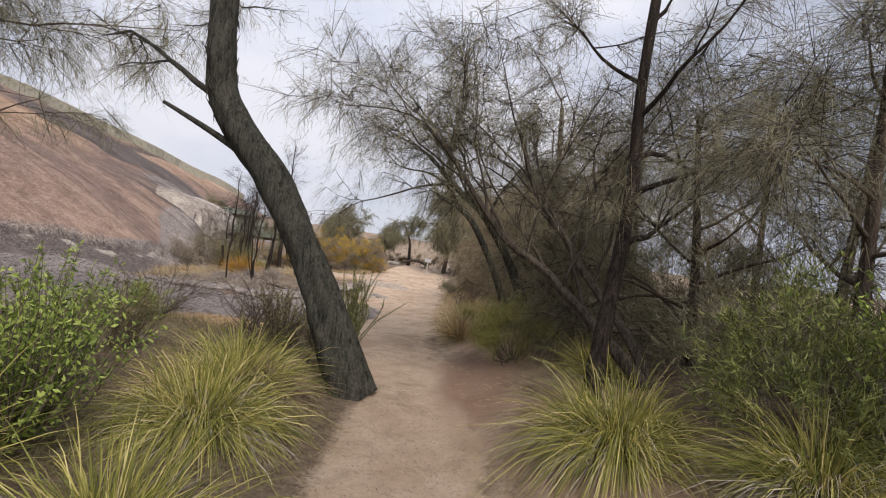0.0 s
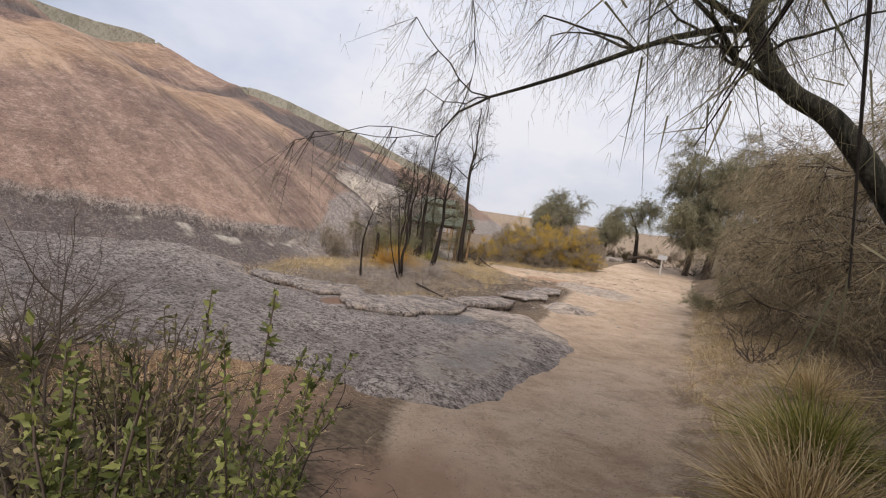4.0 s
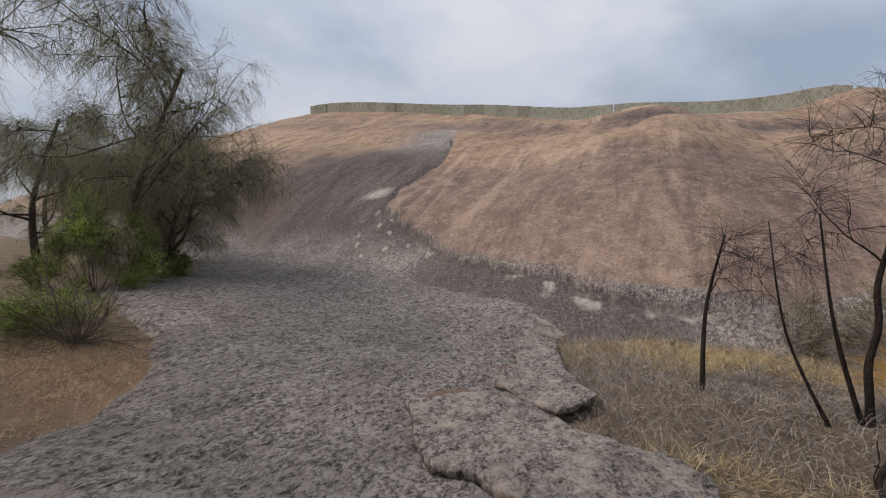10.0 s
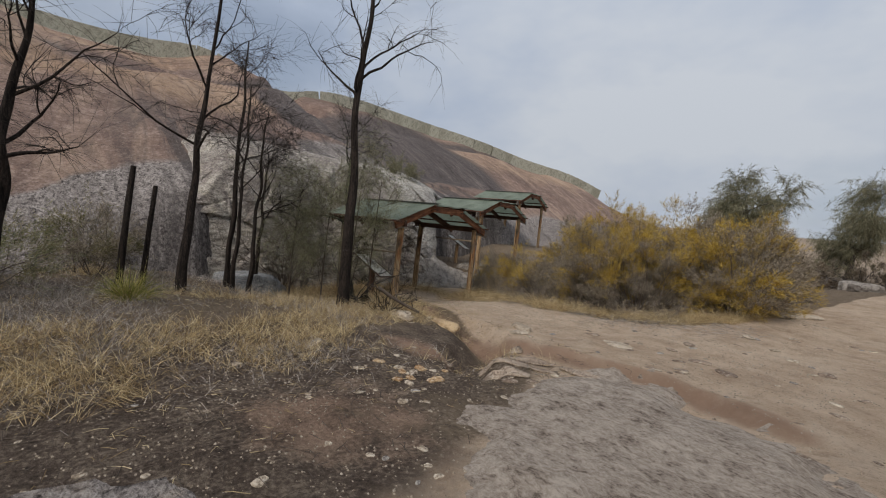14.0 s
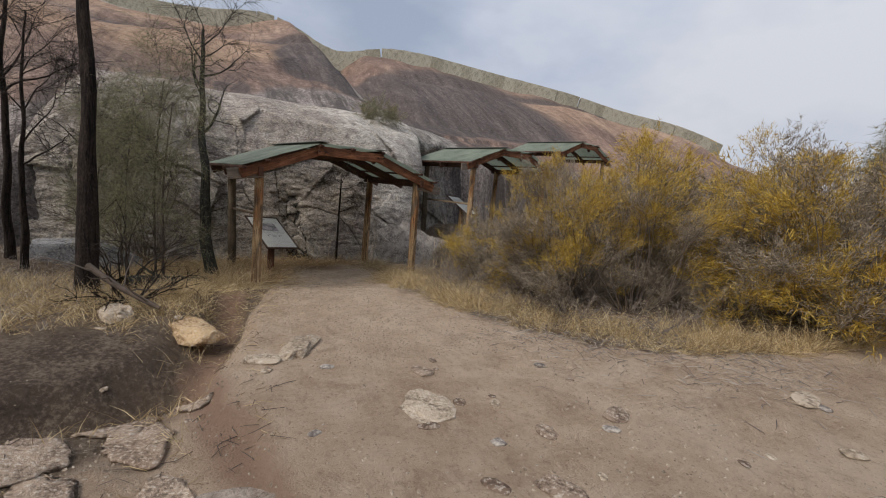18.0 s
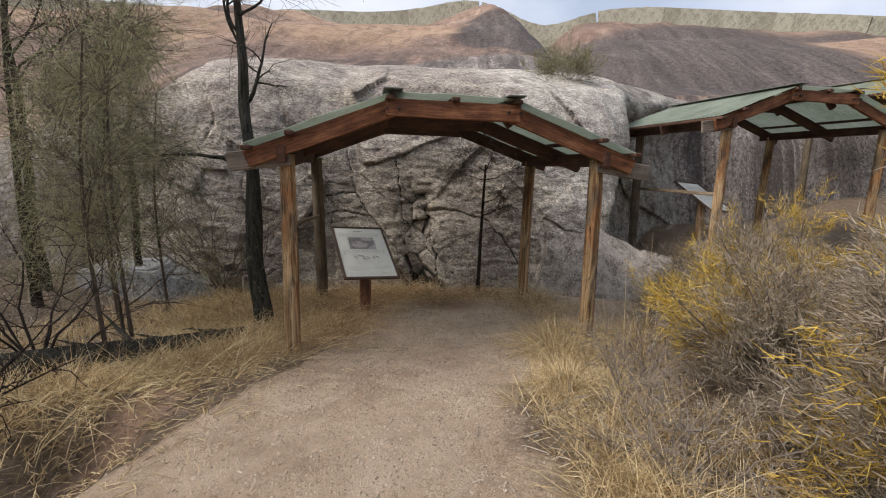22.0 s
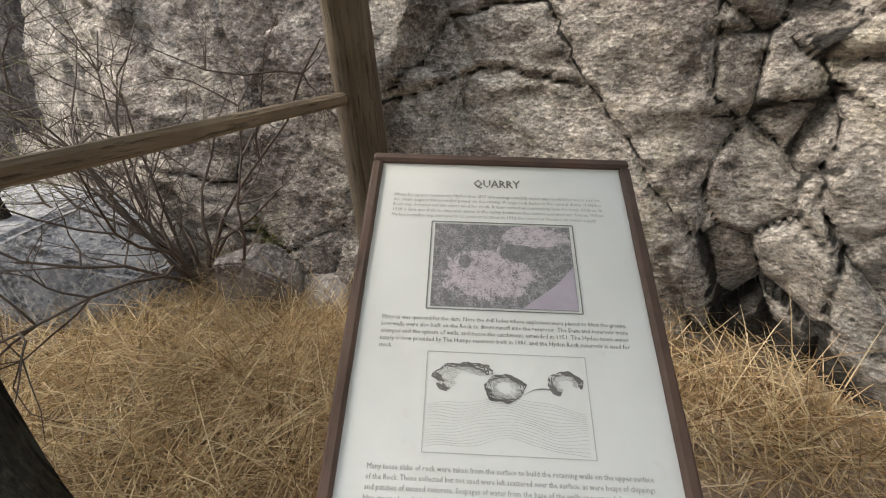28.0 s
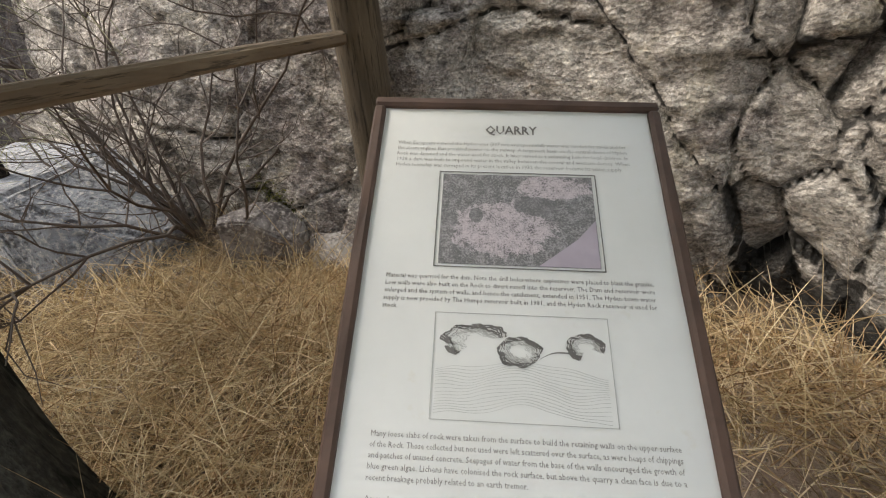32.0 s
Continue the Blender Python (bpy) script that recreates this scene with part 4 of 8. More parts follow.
SEAMS = (
    ((25.2, 2.2), (25.25, 1.47), (25.39, 0.89), (25.63, 0.55), (25.85, 0.31), (26.17, -0.05), (26.3, -0.5)),
    ((26.0, 1.4), (26.04, 0.94), (26.04, 0.63), (26.2, 0.4), (26.15, 0.1), (26.22, -0.21), (26.35, -0.7)),
    ((26.04, 0.9), (26.42, 0.64), (26.5, 0.4), (26.54, 0.21), (26.67, -0.27), (26.7, -0.7)),
    ((26.42, 0.64), (26.9, 0.66), (27.3, 0.52), (27.63, 0.31), (27.93, -0.27), (28.0, -0.8)),
    ((25.39, 0.89), (24.95, 0.86), (24.75, 0.53), (24.6, 0.3), (24.52, -0.1), (24.5, -0.6)),
    ((25.63, 0.55), (25.1, 0.62), (24.75, 0.53)),
    ((24.0, 1.6), (23.9, 0.9), (24.1, 0.4), (23.92, 0.08), (24.05, -0.3)),
    ((23.92, 0.08), (23.3, 0.2), (22.9, 0.6), (22.73, 0.9), (22.6, 1.6)),
    ((24.52, -0.1), (24.2, -0.25), (24.0, -0.15), (23.6, -0.2)),
)


def seam_gap(Y, Z):
    """Distance to the nearest open joint of the face."""
    best = np.full(Y.shape, 9.0)
    for line in SEAMS:
        for (ay, az), (by, bz) in zip(line[:-1], line[1:]):
            dy, dz = by - ay, bz - az
            t = np.clip(((Y - ay) * dy + (Z - az) * dz) / (dy * dy + dz * dz), 0, 1)
            best = np.minimum(best, np.hypot(Y - ay - t * dy, Z - az - t * dz))
    return best


def build_face():
    """The blasted quarry face: tilted blocks parted by open joints."""
    rng = np.random.default_rng(12)
    ys = np.concatenate([np.arange(20.5, 22.6, 0.05), np.arange(22.6, 28.8, 0.017), np.arange(28.8, 34.0, 0.05)])
    zs = np.concatenate([np.arange(-1.0, 1.9, 0.019), np.arange(1.9, 3.3, 0.05)])
    Y, Z = np.meshgrid(ys, zs, indexing="ij")
    lean = np.interp(Z, (-1.0, -0.5, 0.6, 1.3, 2.0, 2.55, 3.0, 3.4), (-0.3, -0.05, 0.2, 0.36, 0.55, 0.9, 1.7, 3.0))
    near, nxt, gap, off, tilt = fracture(Y, Z, rng, 46, 20, 34.5, -1.4, 3.6, 0.06, 101)
    opened = hash2(near + nxt, near * nxt, 7) > 0.7
    X = foot(Y) - lean + 0.025 * off + 0.05 * tilt - np.where(opened, 0.03 * step(gap, 0.022, 0.0), 0.0)
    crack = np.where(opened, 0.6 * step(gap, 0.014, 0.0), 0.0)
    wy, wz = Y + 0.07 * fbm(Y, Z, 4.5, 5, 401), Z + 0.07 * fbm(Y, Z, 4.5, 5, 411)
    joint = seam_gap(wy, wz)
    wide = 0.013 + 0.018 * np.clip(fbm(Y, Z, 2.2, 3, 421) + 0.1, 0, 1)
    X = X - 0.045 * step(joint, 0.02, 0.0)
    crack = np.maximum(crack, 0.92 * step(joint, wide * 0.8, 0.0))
    # the slab below the ledge stands proud
    slab = step(Y - 26.5 - 0.2 * (0.2 - Z), 0.0, 0.06) * step(27.75 - 0.45 * (Z + 0.1) - Y, 0.0, 0.1) * step(0.62 - 0.2 * np.abs(Y - 26.8) - Z, 0.0, 0.08)
    X = X + 0.05 * slab
    # a shattered seam of small blocks running up the face
    seam = np.exp(-((Y - 26.35 - 0.12 * (0.2 - Z)) / 0.26) ** 2) * (1 - step(Z, 0.8, 1.2))
    n2, x2, gap2, off2, tilt2 = fracture(Y, Z, rng, 90, 25.5, 27.3, -0.9, 1.3, 0.05, 201)
    X = X + seam * (0.045 * off2 + 0.13 * tilt2 - 0.07 - 0.04 * step(gap2, 0.05, 0.0))
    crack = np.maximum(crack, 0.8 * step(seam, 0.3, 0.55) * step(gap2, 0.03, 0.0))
    n3, x3, gap3, off3, tilt3 = fracture(Y, Z, rng, 34, 22.4, 25.2, -0.9, 2.2, 0.05, 301)
    west = step(25.3 - Y, 0.0, 0.4) * step(Y, 22.0, 22.6)
    opened3 = hash2(n3 + x3, n3 * x3, 11) > 0.66
    X = X + west * (0.03 * off3 + 0.06 * tilt3 - np.where(opened3, 0.035 * step(gap3, 0.024, 0.0), 0))
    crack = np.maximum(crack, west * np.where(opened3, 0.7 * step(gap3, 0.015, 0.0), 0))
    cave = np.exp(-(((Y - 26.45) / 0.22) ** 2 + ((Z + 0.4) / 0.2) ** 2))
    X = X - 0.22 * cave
    X = X + 0.1 * fbm(Y + 0.6 * Z, Z, 0.9, 3, 121) + 0.03 * fbm(Y * 0.7 + 0.5 * Z, Z * 1.8, 4.5, 4, 131) + 0.02 * fbm(Y + Z * 0.4, Z * 1.5, 13, 3, 133)
    X = X - 0.025 * np.abs(fbm(Y * 0.8 + 0.5 * Z, Z * 1.5, 2.4, 4, 161)) - 0.012 * np.abs(fbm(Y - 0.4 * Z, Z * 2.2, 9.0, 3, 171))
    ends = step(Y + 0.5 * fbm(Y, Z, 0.8, 3, 150), 20.5, 24.2) * (1 - step(Y, 31.4, 34))
    X = X - 0.4 * (1 - ends) - 0.5 * step(Z + 0.5 * fbm(Y, Z, 0.9, 3, 155), 2.4, 3.3)
    inset = step(Y, 21.7, 22.9)
    Zc = np.minimum(Z, dome_z(X - 0.85 * inset, Y)[0] - 0.12 + 0.27 * inset)
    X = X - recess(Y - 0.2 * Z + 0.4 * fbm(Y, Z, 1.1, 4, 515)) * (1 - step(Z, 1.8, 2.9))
    pale = 0.8 * step(Y + 0.4 * Z, 28.0, 29.0)
    # dirt and shade of the open joints and low hollow, put into the colour
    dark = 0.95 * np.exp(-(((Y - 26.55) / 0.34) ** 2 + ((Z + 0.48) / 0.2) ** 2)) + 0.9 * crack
    # the stepped-back stretch is darkened in patches
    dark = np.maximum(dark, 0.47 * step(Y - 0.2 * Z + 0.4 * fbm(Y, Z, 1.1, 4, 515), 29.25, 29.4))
    # shade of the crevice beside the sign, painted as a dark patch
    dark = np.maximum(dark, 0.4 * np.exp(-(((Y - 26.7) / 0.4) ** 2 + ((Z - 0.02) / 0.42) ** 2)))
    rust = 0.85 * np.exp(-(((Y - 24.88) / 0.25) ** 2 + ((Z - 0.85) / 0.3) ** 2)) + 0.85 * np.exp(-(((Y - 24.15) / 0.28) ** 2 + ((Z - 0.62) / 0.25) ** 2))
    rust = np.maximum(rust, 0.5 * np.exp(-(((Y - 24.3) / 0.3) ** 2 + ((Z - 0.1) / 0.35) ** 2)))
    rust = np.maximum(rust, 0.95 * np.exp(-(((Y - 27.2 - 0.4 * Z) / 0.55) ** 2 + ((Z - 0.1) / 0.5) ** 2)))
    rust = np.maximum(rust, 0.45 * step(Z + 0.8 * fbm(Y, Z, 0.7, 4, 501), 0.9, 1.6) * step(28.0 - Y, 0, 1))
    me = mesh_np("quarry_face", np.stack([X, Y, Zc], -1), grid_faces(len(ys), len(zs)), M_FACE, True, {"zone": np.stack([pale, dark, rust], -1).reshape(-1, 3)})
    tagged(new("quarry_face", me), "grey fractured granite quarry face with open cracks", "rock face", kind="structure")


def build_shelf():
    """Pale stepped rock running out from the foot of the face between the shelters."""
    xs, ys = np.arange(-13.7, -10.9, 0.045), np.arange(28.2, 32.6, 0.045)
    X, Y = np.meshgrid(xs, ys, indexing="ij")
    ridge = curve(Y, (28.2, 29.07, 29.5, 29.9, 30.4, 31.2, 32.6), (0.6, 0.4, 0.2, -0.02, -0.12, 0.05, 0.15))
    front = curve(Y, (28.2, 29.0, 29.7, 30.5, 31.5, 32.6), (-12.15, -11.9, -11.9, -11.5, -11.35, -11.3)) + 0.3 * fbm(X, Y, 1.3, 4, 601)
    base = ground_z(X, Y)
    t = np.clip((front - X) / (front + 12.75), 0, 1)
    Z = base + 0.03 + np.maximum(ridge - base, 0.06) * t ** 0.8
    Z = Z + 0.05 * np.floor(3.5 * fbm(X + 0.4 * Y, Y, 1.1, 4, 611)) * (t > 0) + 0.02 * fbm(X, Y, 5.0, 4, 621)
    Z = Z - 0.3 * step(-X + 0.3 * fbm(X, Y, 1.6, 3, 631), 12.72, 12.82) * step(Y, 29.2, 29.5) * (1 - step(Y, 30.7, 31.0))
    Z = Z - 0.5 * step(X - front, 0.0, 0.12) - 0.5 * step(Y, 32.3, 32.55)
    me = mesh_np("rock_shelf", np.stack([X, Y, Z], -1), grid_faces(len(xs), len(ys)), M_SHELF, False)
    tagged(new("rock_shelf", me), "pale stepped granite shelf at the foot of the face", "rock", kind="structure")


build_ground()
build_shelf()
build_apron()
build_dome()
build_face()

# ---- timber shelters ----
SPAN, DEPTH, EAVE, CROWN = 2.86, 1.95, 1.72, 2.21
PROFILE = ((-SPAN / 2 - 0.28, EAVE + 0.05), (-0.52, CROWN), (0.52, CROWN - 0.02), (SPAN / 2 + 0.28, EAVE + 0.03))


def round_post(height, r, lean=0.02, sides=18, seed=0):
    rng = random.Random(seed)
    bm = bmesh.new()
    rings, n = [], 16
    for i in range(n + 1):
        h = height * i / n
        ring = []
        for j in range(sides):
            a = 2 * pi * j / sides
            rr = r * (1.06 - 0.1 * i / n) + 0.006 * sin(3 * a + seed) + 0.004 * noise.noise((cos(a) * 3, sin(a) * 3, h * 2 + seed))
            rr -= 0.014 * max(0, noise.noise((cos(a) * 7, sin(a) * 7, h * 0.5 + seed * 3)) - 0.25)
            ring.append(bm.verts.new((cos(a) * rr + lean * h, sin(a) * rr + 0.008 * sin(h * 2 + seed), h)))
        rings.append(ring)
    for p, q in zip(rings, rings[1:]):
        for j in range(sides):
            bm.faces.new((p[j], p[(j + 1) % sides], q[(j + 1) % sides], q[j]))
    bm.faces.new(rings[-1])
    bm.faces.new(rings[0][::-1])
    return bm


def beam_between(a, b, wide, deep, bevel=0.008, cuts=5):
    """A sawn beam from a to b: wide across, deep upward, in the local grain direction x."""
    a, b = Vector(a), Vector(b)
    d = b - a
    x = d.normalized()
    y = Vector((0, 0, 1)).cross(x).normalized() if abs(x.z) < 0.99 else Vector((0, 1, 0))
    z = x.cross(y)
    m = Matrix((x, y, z)).transposed().to_4x4()
    bm = bevelled_box(d.length, wide, deep, bevel, jitter=0.0015, cuts=cuts)
    return bm, Matrix.Translation((a + b) / 2) @ m


def beam_part(name, a, b, wide, deep, mat, parent, label=""):
    bm, m = beam_between(a, b, wide, deep)
    ob = part(name, bm, mat, parent, label)
    ob.matrix_local = m
    return ob


def corrugated(x0, z0, x1, z1, y0, y1, pitch=0.076, amp=0.009):
    """A roof sheet over one facet, corrugations running up the slope."""
    n = int((y1 - y0) / pitch * 6)
    ys = np.linspace(y0, y1, n)
    w = amp * np.sin(2 * pi * (ys - y0) / pitch)
    L = math.hypot(x1 - x0, z1 - z0)
    nx, nz = -(z1 - z0) / L, (x1 - x0) / L
    ts = np.linspace(0, 1, 5)
    V = [[x0 + (x1 - x0) * t + nx * ww, y, z0 + (z1 - z0) * t + nz * ww - 0.006 * sin(t * 9)] for t in ts for y, ww in zip(ys, w)]
    return np.array(V), grid_faces(5, n)


def shelter(m, label, group, seed):
    s = thing("shelter", m, label, "shelter", group)
    for k, (x, y) in enumerate(((-SPAN / 2, 0), (-SPAN / 2, DEPTH), (SPAN / 2, DEPTH), (SPAN / 2, 0))):
        front = y == 0
        bm = round_post(EAVE + 0.42, 0.067 if front else 0.07, seed=seed + k, lean=0.012 * (-1) ** k)
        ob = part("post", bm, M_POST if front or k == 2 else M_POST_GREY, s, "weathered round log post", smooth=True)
        ob.location = (x + (0.08 if k == 1 else 0), y, -0.4)
        for face in ob.data.polygons:
            face.use_smooth = len(face.vertices) == 4
    # three cranked frames, front, middle and rear
    for i, y in enumerate((-0.11, DEPTH * 0.5, DEPTH + 0.09)):
        mat = M_BEAM if i == 0 else M_BEAM_SHADED
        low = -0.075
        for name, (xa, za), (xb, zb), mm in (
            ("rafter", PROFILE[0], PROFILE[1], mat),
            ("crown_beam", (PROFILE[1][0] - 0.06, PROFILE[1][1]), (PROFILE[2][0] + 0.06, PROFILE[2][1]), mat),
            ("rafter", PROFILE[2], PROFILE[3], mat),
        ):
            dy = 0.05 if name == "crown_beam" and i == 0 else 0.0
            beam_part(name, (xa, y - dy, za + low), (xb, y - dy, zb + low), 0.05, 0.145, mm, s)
        if i == 0:
            beam_part("fascia_board", (PROFILE[0][0] - 0.16, y + 0.05, PROFILE[0][1] - 0.1), (PROFILE[0][0] + 0.34, y + 0.05, PROFILE[0][1] - 0.04), 0.04, 0.16, M_BEAM_GREY, s, "silvered split board end")
            beam_part("fascia_board", (PROFILE[3][0] - 0.32, y + 0.05, PROFILE[3][1] - 0.05), (PROFILE[3][0] + 0.2, y + 0.05, PROFILE[3][1] - 0.13), 0.04, 0.15, M_BEAM_GREY, s, "silvered split board end")
        for x in (PROFILE[1][0], PROFILE[2][0]):
            for r in range(2):
                bolt = bmesh.new()
                bmesh.ops.create_cone(bolt, cap_ends=True, segments=8, radius1=0.014, radius2=0.012, depth=0.03)
                ob = part("bolt", bolt, M_IRON, s)
                ob.matrix_local = pose(x + 0.05 * (1 if r else -1), y - 0.09 if i == 0 else y - 0.03, CROWN - 0.09, 90)
    # eave plates along the depth, struts at the knees, purlins under the sheets
    for x in (-SPAN / 2, SPAN / 2):
        beam_part("eave_plate", (x, -0.16, EAVE + 0.02), (x, DEPTH + 0.2, EAVE + 0.02), 0.07, 0.13, M_BEAM_SHADED, s)
    for t in (0.02, 0.3, 0.98):
        for sx in (-1, 1):
            xa, za = PROFILE[0]
            xb, zb = PROFILE[1]
            x, z = xa + (xb - xa) * t, za + (zb - za) * t
            beam_part("purlin", (sx * x, -0.24, z + 0.005), (sx * x, DEPTH + 0.24, z + 0.005), 0.07, 0.038, M_BEAM_SHADED, s)
    beam_part("purlin", (0.0, -0.24, CROWN + 0.0), (0.0, DEPTH + 0.24, CROWN + 0.0), 0.07, 0.038, M_BEAM_SHADED, s)
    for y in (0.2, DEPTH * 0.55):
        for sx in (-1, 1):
            beam_part("knee_strut", (sx * 0.62, y, CROWN - 0.17), (sx * 0.5, y + 0.02, CROWN - 0.02), 0.06, 0.09, M_BEAM_SHADED, s)
    for (xa, za), (xb, zb) in zip(PROFILE, PROFILE[1:]):
        V, F = corrugated(xa, za + 0.045, xb, zb + 0.045, -0.2, DEPTH + 0.3)
        me = mesh_np("roof_sheet", V, F, M_SHEET, True)
        part_mesh("roof_sheet", me, s, "faded green-grey corrugated roof sheet")
    for x, z in (PROFILE[1], PROFILE[2]):
        bm = bevelled_box(0.16, DEPTH + 0.58, 0.012, 0.003, (x, DEPTH / 2 + 0.02, z + 0.062))
        part("ridge_cap", bm, M_CAP, s, "dark ridge capping")
    return s


M_IRON = mat_plain("rusty_iron", (0.06, 0.045, 0.04), 0.7, 0.3, 0.6)
M_CAP = mat_plain("weathered_capping", (0.12, 0.13, 0.115), 0.7, 0.3)


def mat_sheet():
    k = Mat("roof_sheet", 0.55, 0.4)
    n, f = k.noise(2.2, 5, 0.6), k.noise(16, 5, 0.7)
    col = k.ramp(k.mix(0.4, n, f), (0.3, (0.15, 0.185, 0.14)), (0.55, (0.28, 0.325, 0.26)), (0.75, (0.38, 0.42, 0.355)))
    return k.done(col, k.bump(f, 0.15, 0.003), through=0.4)


M_SHEET = mat_sheet()
YAW = math.degrees(math.atan2(2.8, -0.62))  # the front runs a little west of north
shelter(pose(-9.82, 26.92, -0.34, 0, 0, YAW), "open timber shelter with cranked corrugated roof on log posts", "quarry shelters", 11)
shelter(pose(-12.75, 32.0, 0.22, 0, 0, YAW + 3), "open timber shelter half hidden behind bushes", "quarry shelters", 23)
shelter(pose(-15.6, 36.9, 1.05, 0, 0, YAW + 6), "far open timber shelter with metal roof", "quarry shelters", 37)


# ---- interpretive panel ----
def text_part(name, body, size, x, y, z, parent, mat, align="CENTER", bold=0.0, width=None):
    cu = bpy.data.curves.new(name, "FONT")
    cu.body, cu.size, cu.align_x, cu.align_y = body, size, align, "CENTER"
    cu.extrude, cu.offset, cu.resolution_u = 0.0, bold, 1
    ob = new(name, cu)
    me = bpy.data.meshes.new_from_object(ob.evaluated_get(bpy.context.evaluated_depsgraph_get()))
    bpy.data.objects.remove(ob)
    me.materials.clear()
    me.materials.append(mat)
    if width:
        co = np.zeros(len(me.vertices) * 3)
        me.vertices.foreach_get("co", co)
        co = co.reshape(-1, 3)
        span = co[:, 0].max() - co[:, 0].min()
        co[:, 0] *= width / span
        me.vertices.foreach_set("co", co.ravel())
    ob = part_mesh(name, me, parent)
    ob.location = (x, y, z)
    return ob


PANEL_W, PANEL_H = 0.662, 0.955


def mat_paper():
    k = Mat("sun_faded_panel", 0.35, 0.5)
    n = k.noise(3, 5, 0.6)
    e = k.noise(14, 5, 0.65)
    col = k.ramp(n, (0.3, (0.64, 0.64, 0.61)), (0.7, (0.72, 0.72, 0.69)))
    return k.done(k.mix(k.ramp(e, (0.62, 0.0), (0.74, 0.35)), col, (0.6, 0.55, 0.42)))


def mat_print():
    """A faded aerial picture: a pale mottled rock in dark scrub."""
    k = Mat("faded_print", 0.5, 0.4)
    x, y, _ = k.xyz()
    n, f, b = k.noise(30, 8, 0.75, None, 1.2), k.noise(240, 4, 0.8), k.noise(60, 6, 0.75)

    def blob(cx, cy, rx, ry, ragged):
        ex = k.math("DIVIDE", k.math("SUBTRACT", x, cx), rx)
        ey = k.math("DIVIDE", k.math("SUBTRACT", y, cy), ry)
        d = k.math("ADD", k.math("MULTIPLY", ex, ex), k.math("MULTIPLY", ey, ey))
        return k.ramp(k.math("ADD", d, k.math("MULTIPLY", k.math("SUBTRACT", n, 0.5), ragged)), (0.72, 1.0), (0.84, 0.0))

    scrub = k.ramp(k.mix(0.5, b, f), (0.44, (0.05, 0.052, 0.052)), (0.5, (0.12, 0.12, 0.122)), (0.57, (0.3, 0.285, 0.29)))
    bare = k.ramp(k.mix(0.45, b, f), (0.41, (0.08, 0.072, 0.078)), (0.47, (0.38, 0.33, 0.35)), (0.58, (0.58, 0.5, 0.53)))
    col = k.mix(blob(-0.03, 0.13, 0.115, 0.07, 2.4), scrub, bare)
    col = k.mix(blob(0.075, 0.232, 0.085, 0.035, 2.4), col, bare)
    col = k.mix(blob(0.04, 0.185, 0.05, 0.026, 1.8), col, k.mix(0.4, scrub, (0.07, 0.07, 0.075)))
    col = k.mix(blob(-0.085, 0.16, 0.016, 0.02, 1.5), col, k.mix(0.3, scrub, (0.1, 0.1, 0.1)))
    return k.done(k.mix(0.22, col, (0.42, 0.4, 0.4)))


M_PAPER, M_PRINT = mat_paper(), mat_print()
M_PRINT_PALE = mat_plain("pale_print", (0.4, 0.35, 0.4), 0.6, 0.1)
M_INK = mat_plain("faded_ink", (0.17, 0.16, 0.15), 0.7, 0.2)
M_INK_PALE = mat_plain("bleached_ink", (0.42, 0.415, 0.39), 0.7, 0.15)
M_INK_MID = mat_plain("sun_bleached_ink", (0.29, 0.28, 0.26), 0.7, 0.2)
M_LEG = mat_wood("dark_red_leg", (0.06, 0.03, 0.02), (0.16, 0.075, 0.045), (0.3, 0.16, 0.095))
M_BOLT = mat_plain("rusty_steel", (0.1, 0.06, 0.04), 0.7, 0.3)
M_FRAME = mat_plain("brown_painted_frame", (0.085, 0.05, 0.036), 0.6, 0.3)


def sign_panel(name, m, label):
    s = thing(name, m, label, "information sign")
    w, h = PANEL_W, PANEL_H
    part("board", bevelled_box(w - 0.02, h - 0.02, 0.016, 0.002, (0, 0, -0.012)), M_FRAME, s)
    part("sheet", bevelled_box(w - 0.042, h - 0.042, 0.004, 0.001, (0, 0, 0.0)), M_PAPER, s, "white sun-faded printed sheet")
    for bw, bh, x, y in ((w, 0.026, 0, h / 2 - 0.013), (w, 0.03, 0, -h / 2 + 0.013), (0.026, h - 0.053, w / 2 - 0.013, 0), (0.026, h - 0.053, -w / 2 + 0.013, 0)):
        part("frame_rail", bevelled_box(bw, bh, 0.034, 0.006, (x, y, 0.0), cuts=6, jitter=0.0008), M_FRAME, s, "brown metal frame rail")
    return s


ax = Vector((-0.30, 0.555, -0.045)).normalized()
down = Vector((0.69, 0.355, -0.455)).normalized()
up = -down
nz = ax.cross(up).normalized()
up = nz.cross(ax)
centre = Vector((-11.02, 25.835, 0.285)) + 0.01 * ax
SIGN_M = Matrix((ax, up, nz)).transposed().to_4x4()
SIGN_M.translation = centre
sign = sign_panel("information_sign", SIGN_M, "sloping white quarry information panel in a brown frame")
inv = SIGN_M.inverted()
leg = bevelled_box(0.12, 0.12, 0.95, 0.012, (0, 0, 0.475), jitter=0.002, cuts=5)
ob = part("leg", leg, M_LEG, sign, "stout square dark red timber leg")
ob.matrix_local = inv @ pose(-11.06, 25.84, -0.72)
zt = 0.0035
text_part("heading", "QUARRY", 0.034, -0.01, 0.389, zt, sign, M_INK, bold=0.0006, width=0.118)


def text_lines(lines, y0, gap, x0, width, size, mat):
    for i, (body, full) in enumerate(lines):
        text_part("text_line", body, size, x0, y0 - gap * i, zt, sign, mat, "LEFT", width=width * full)


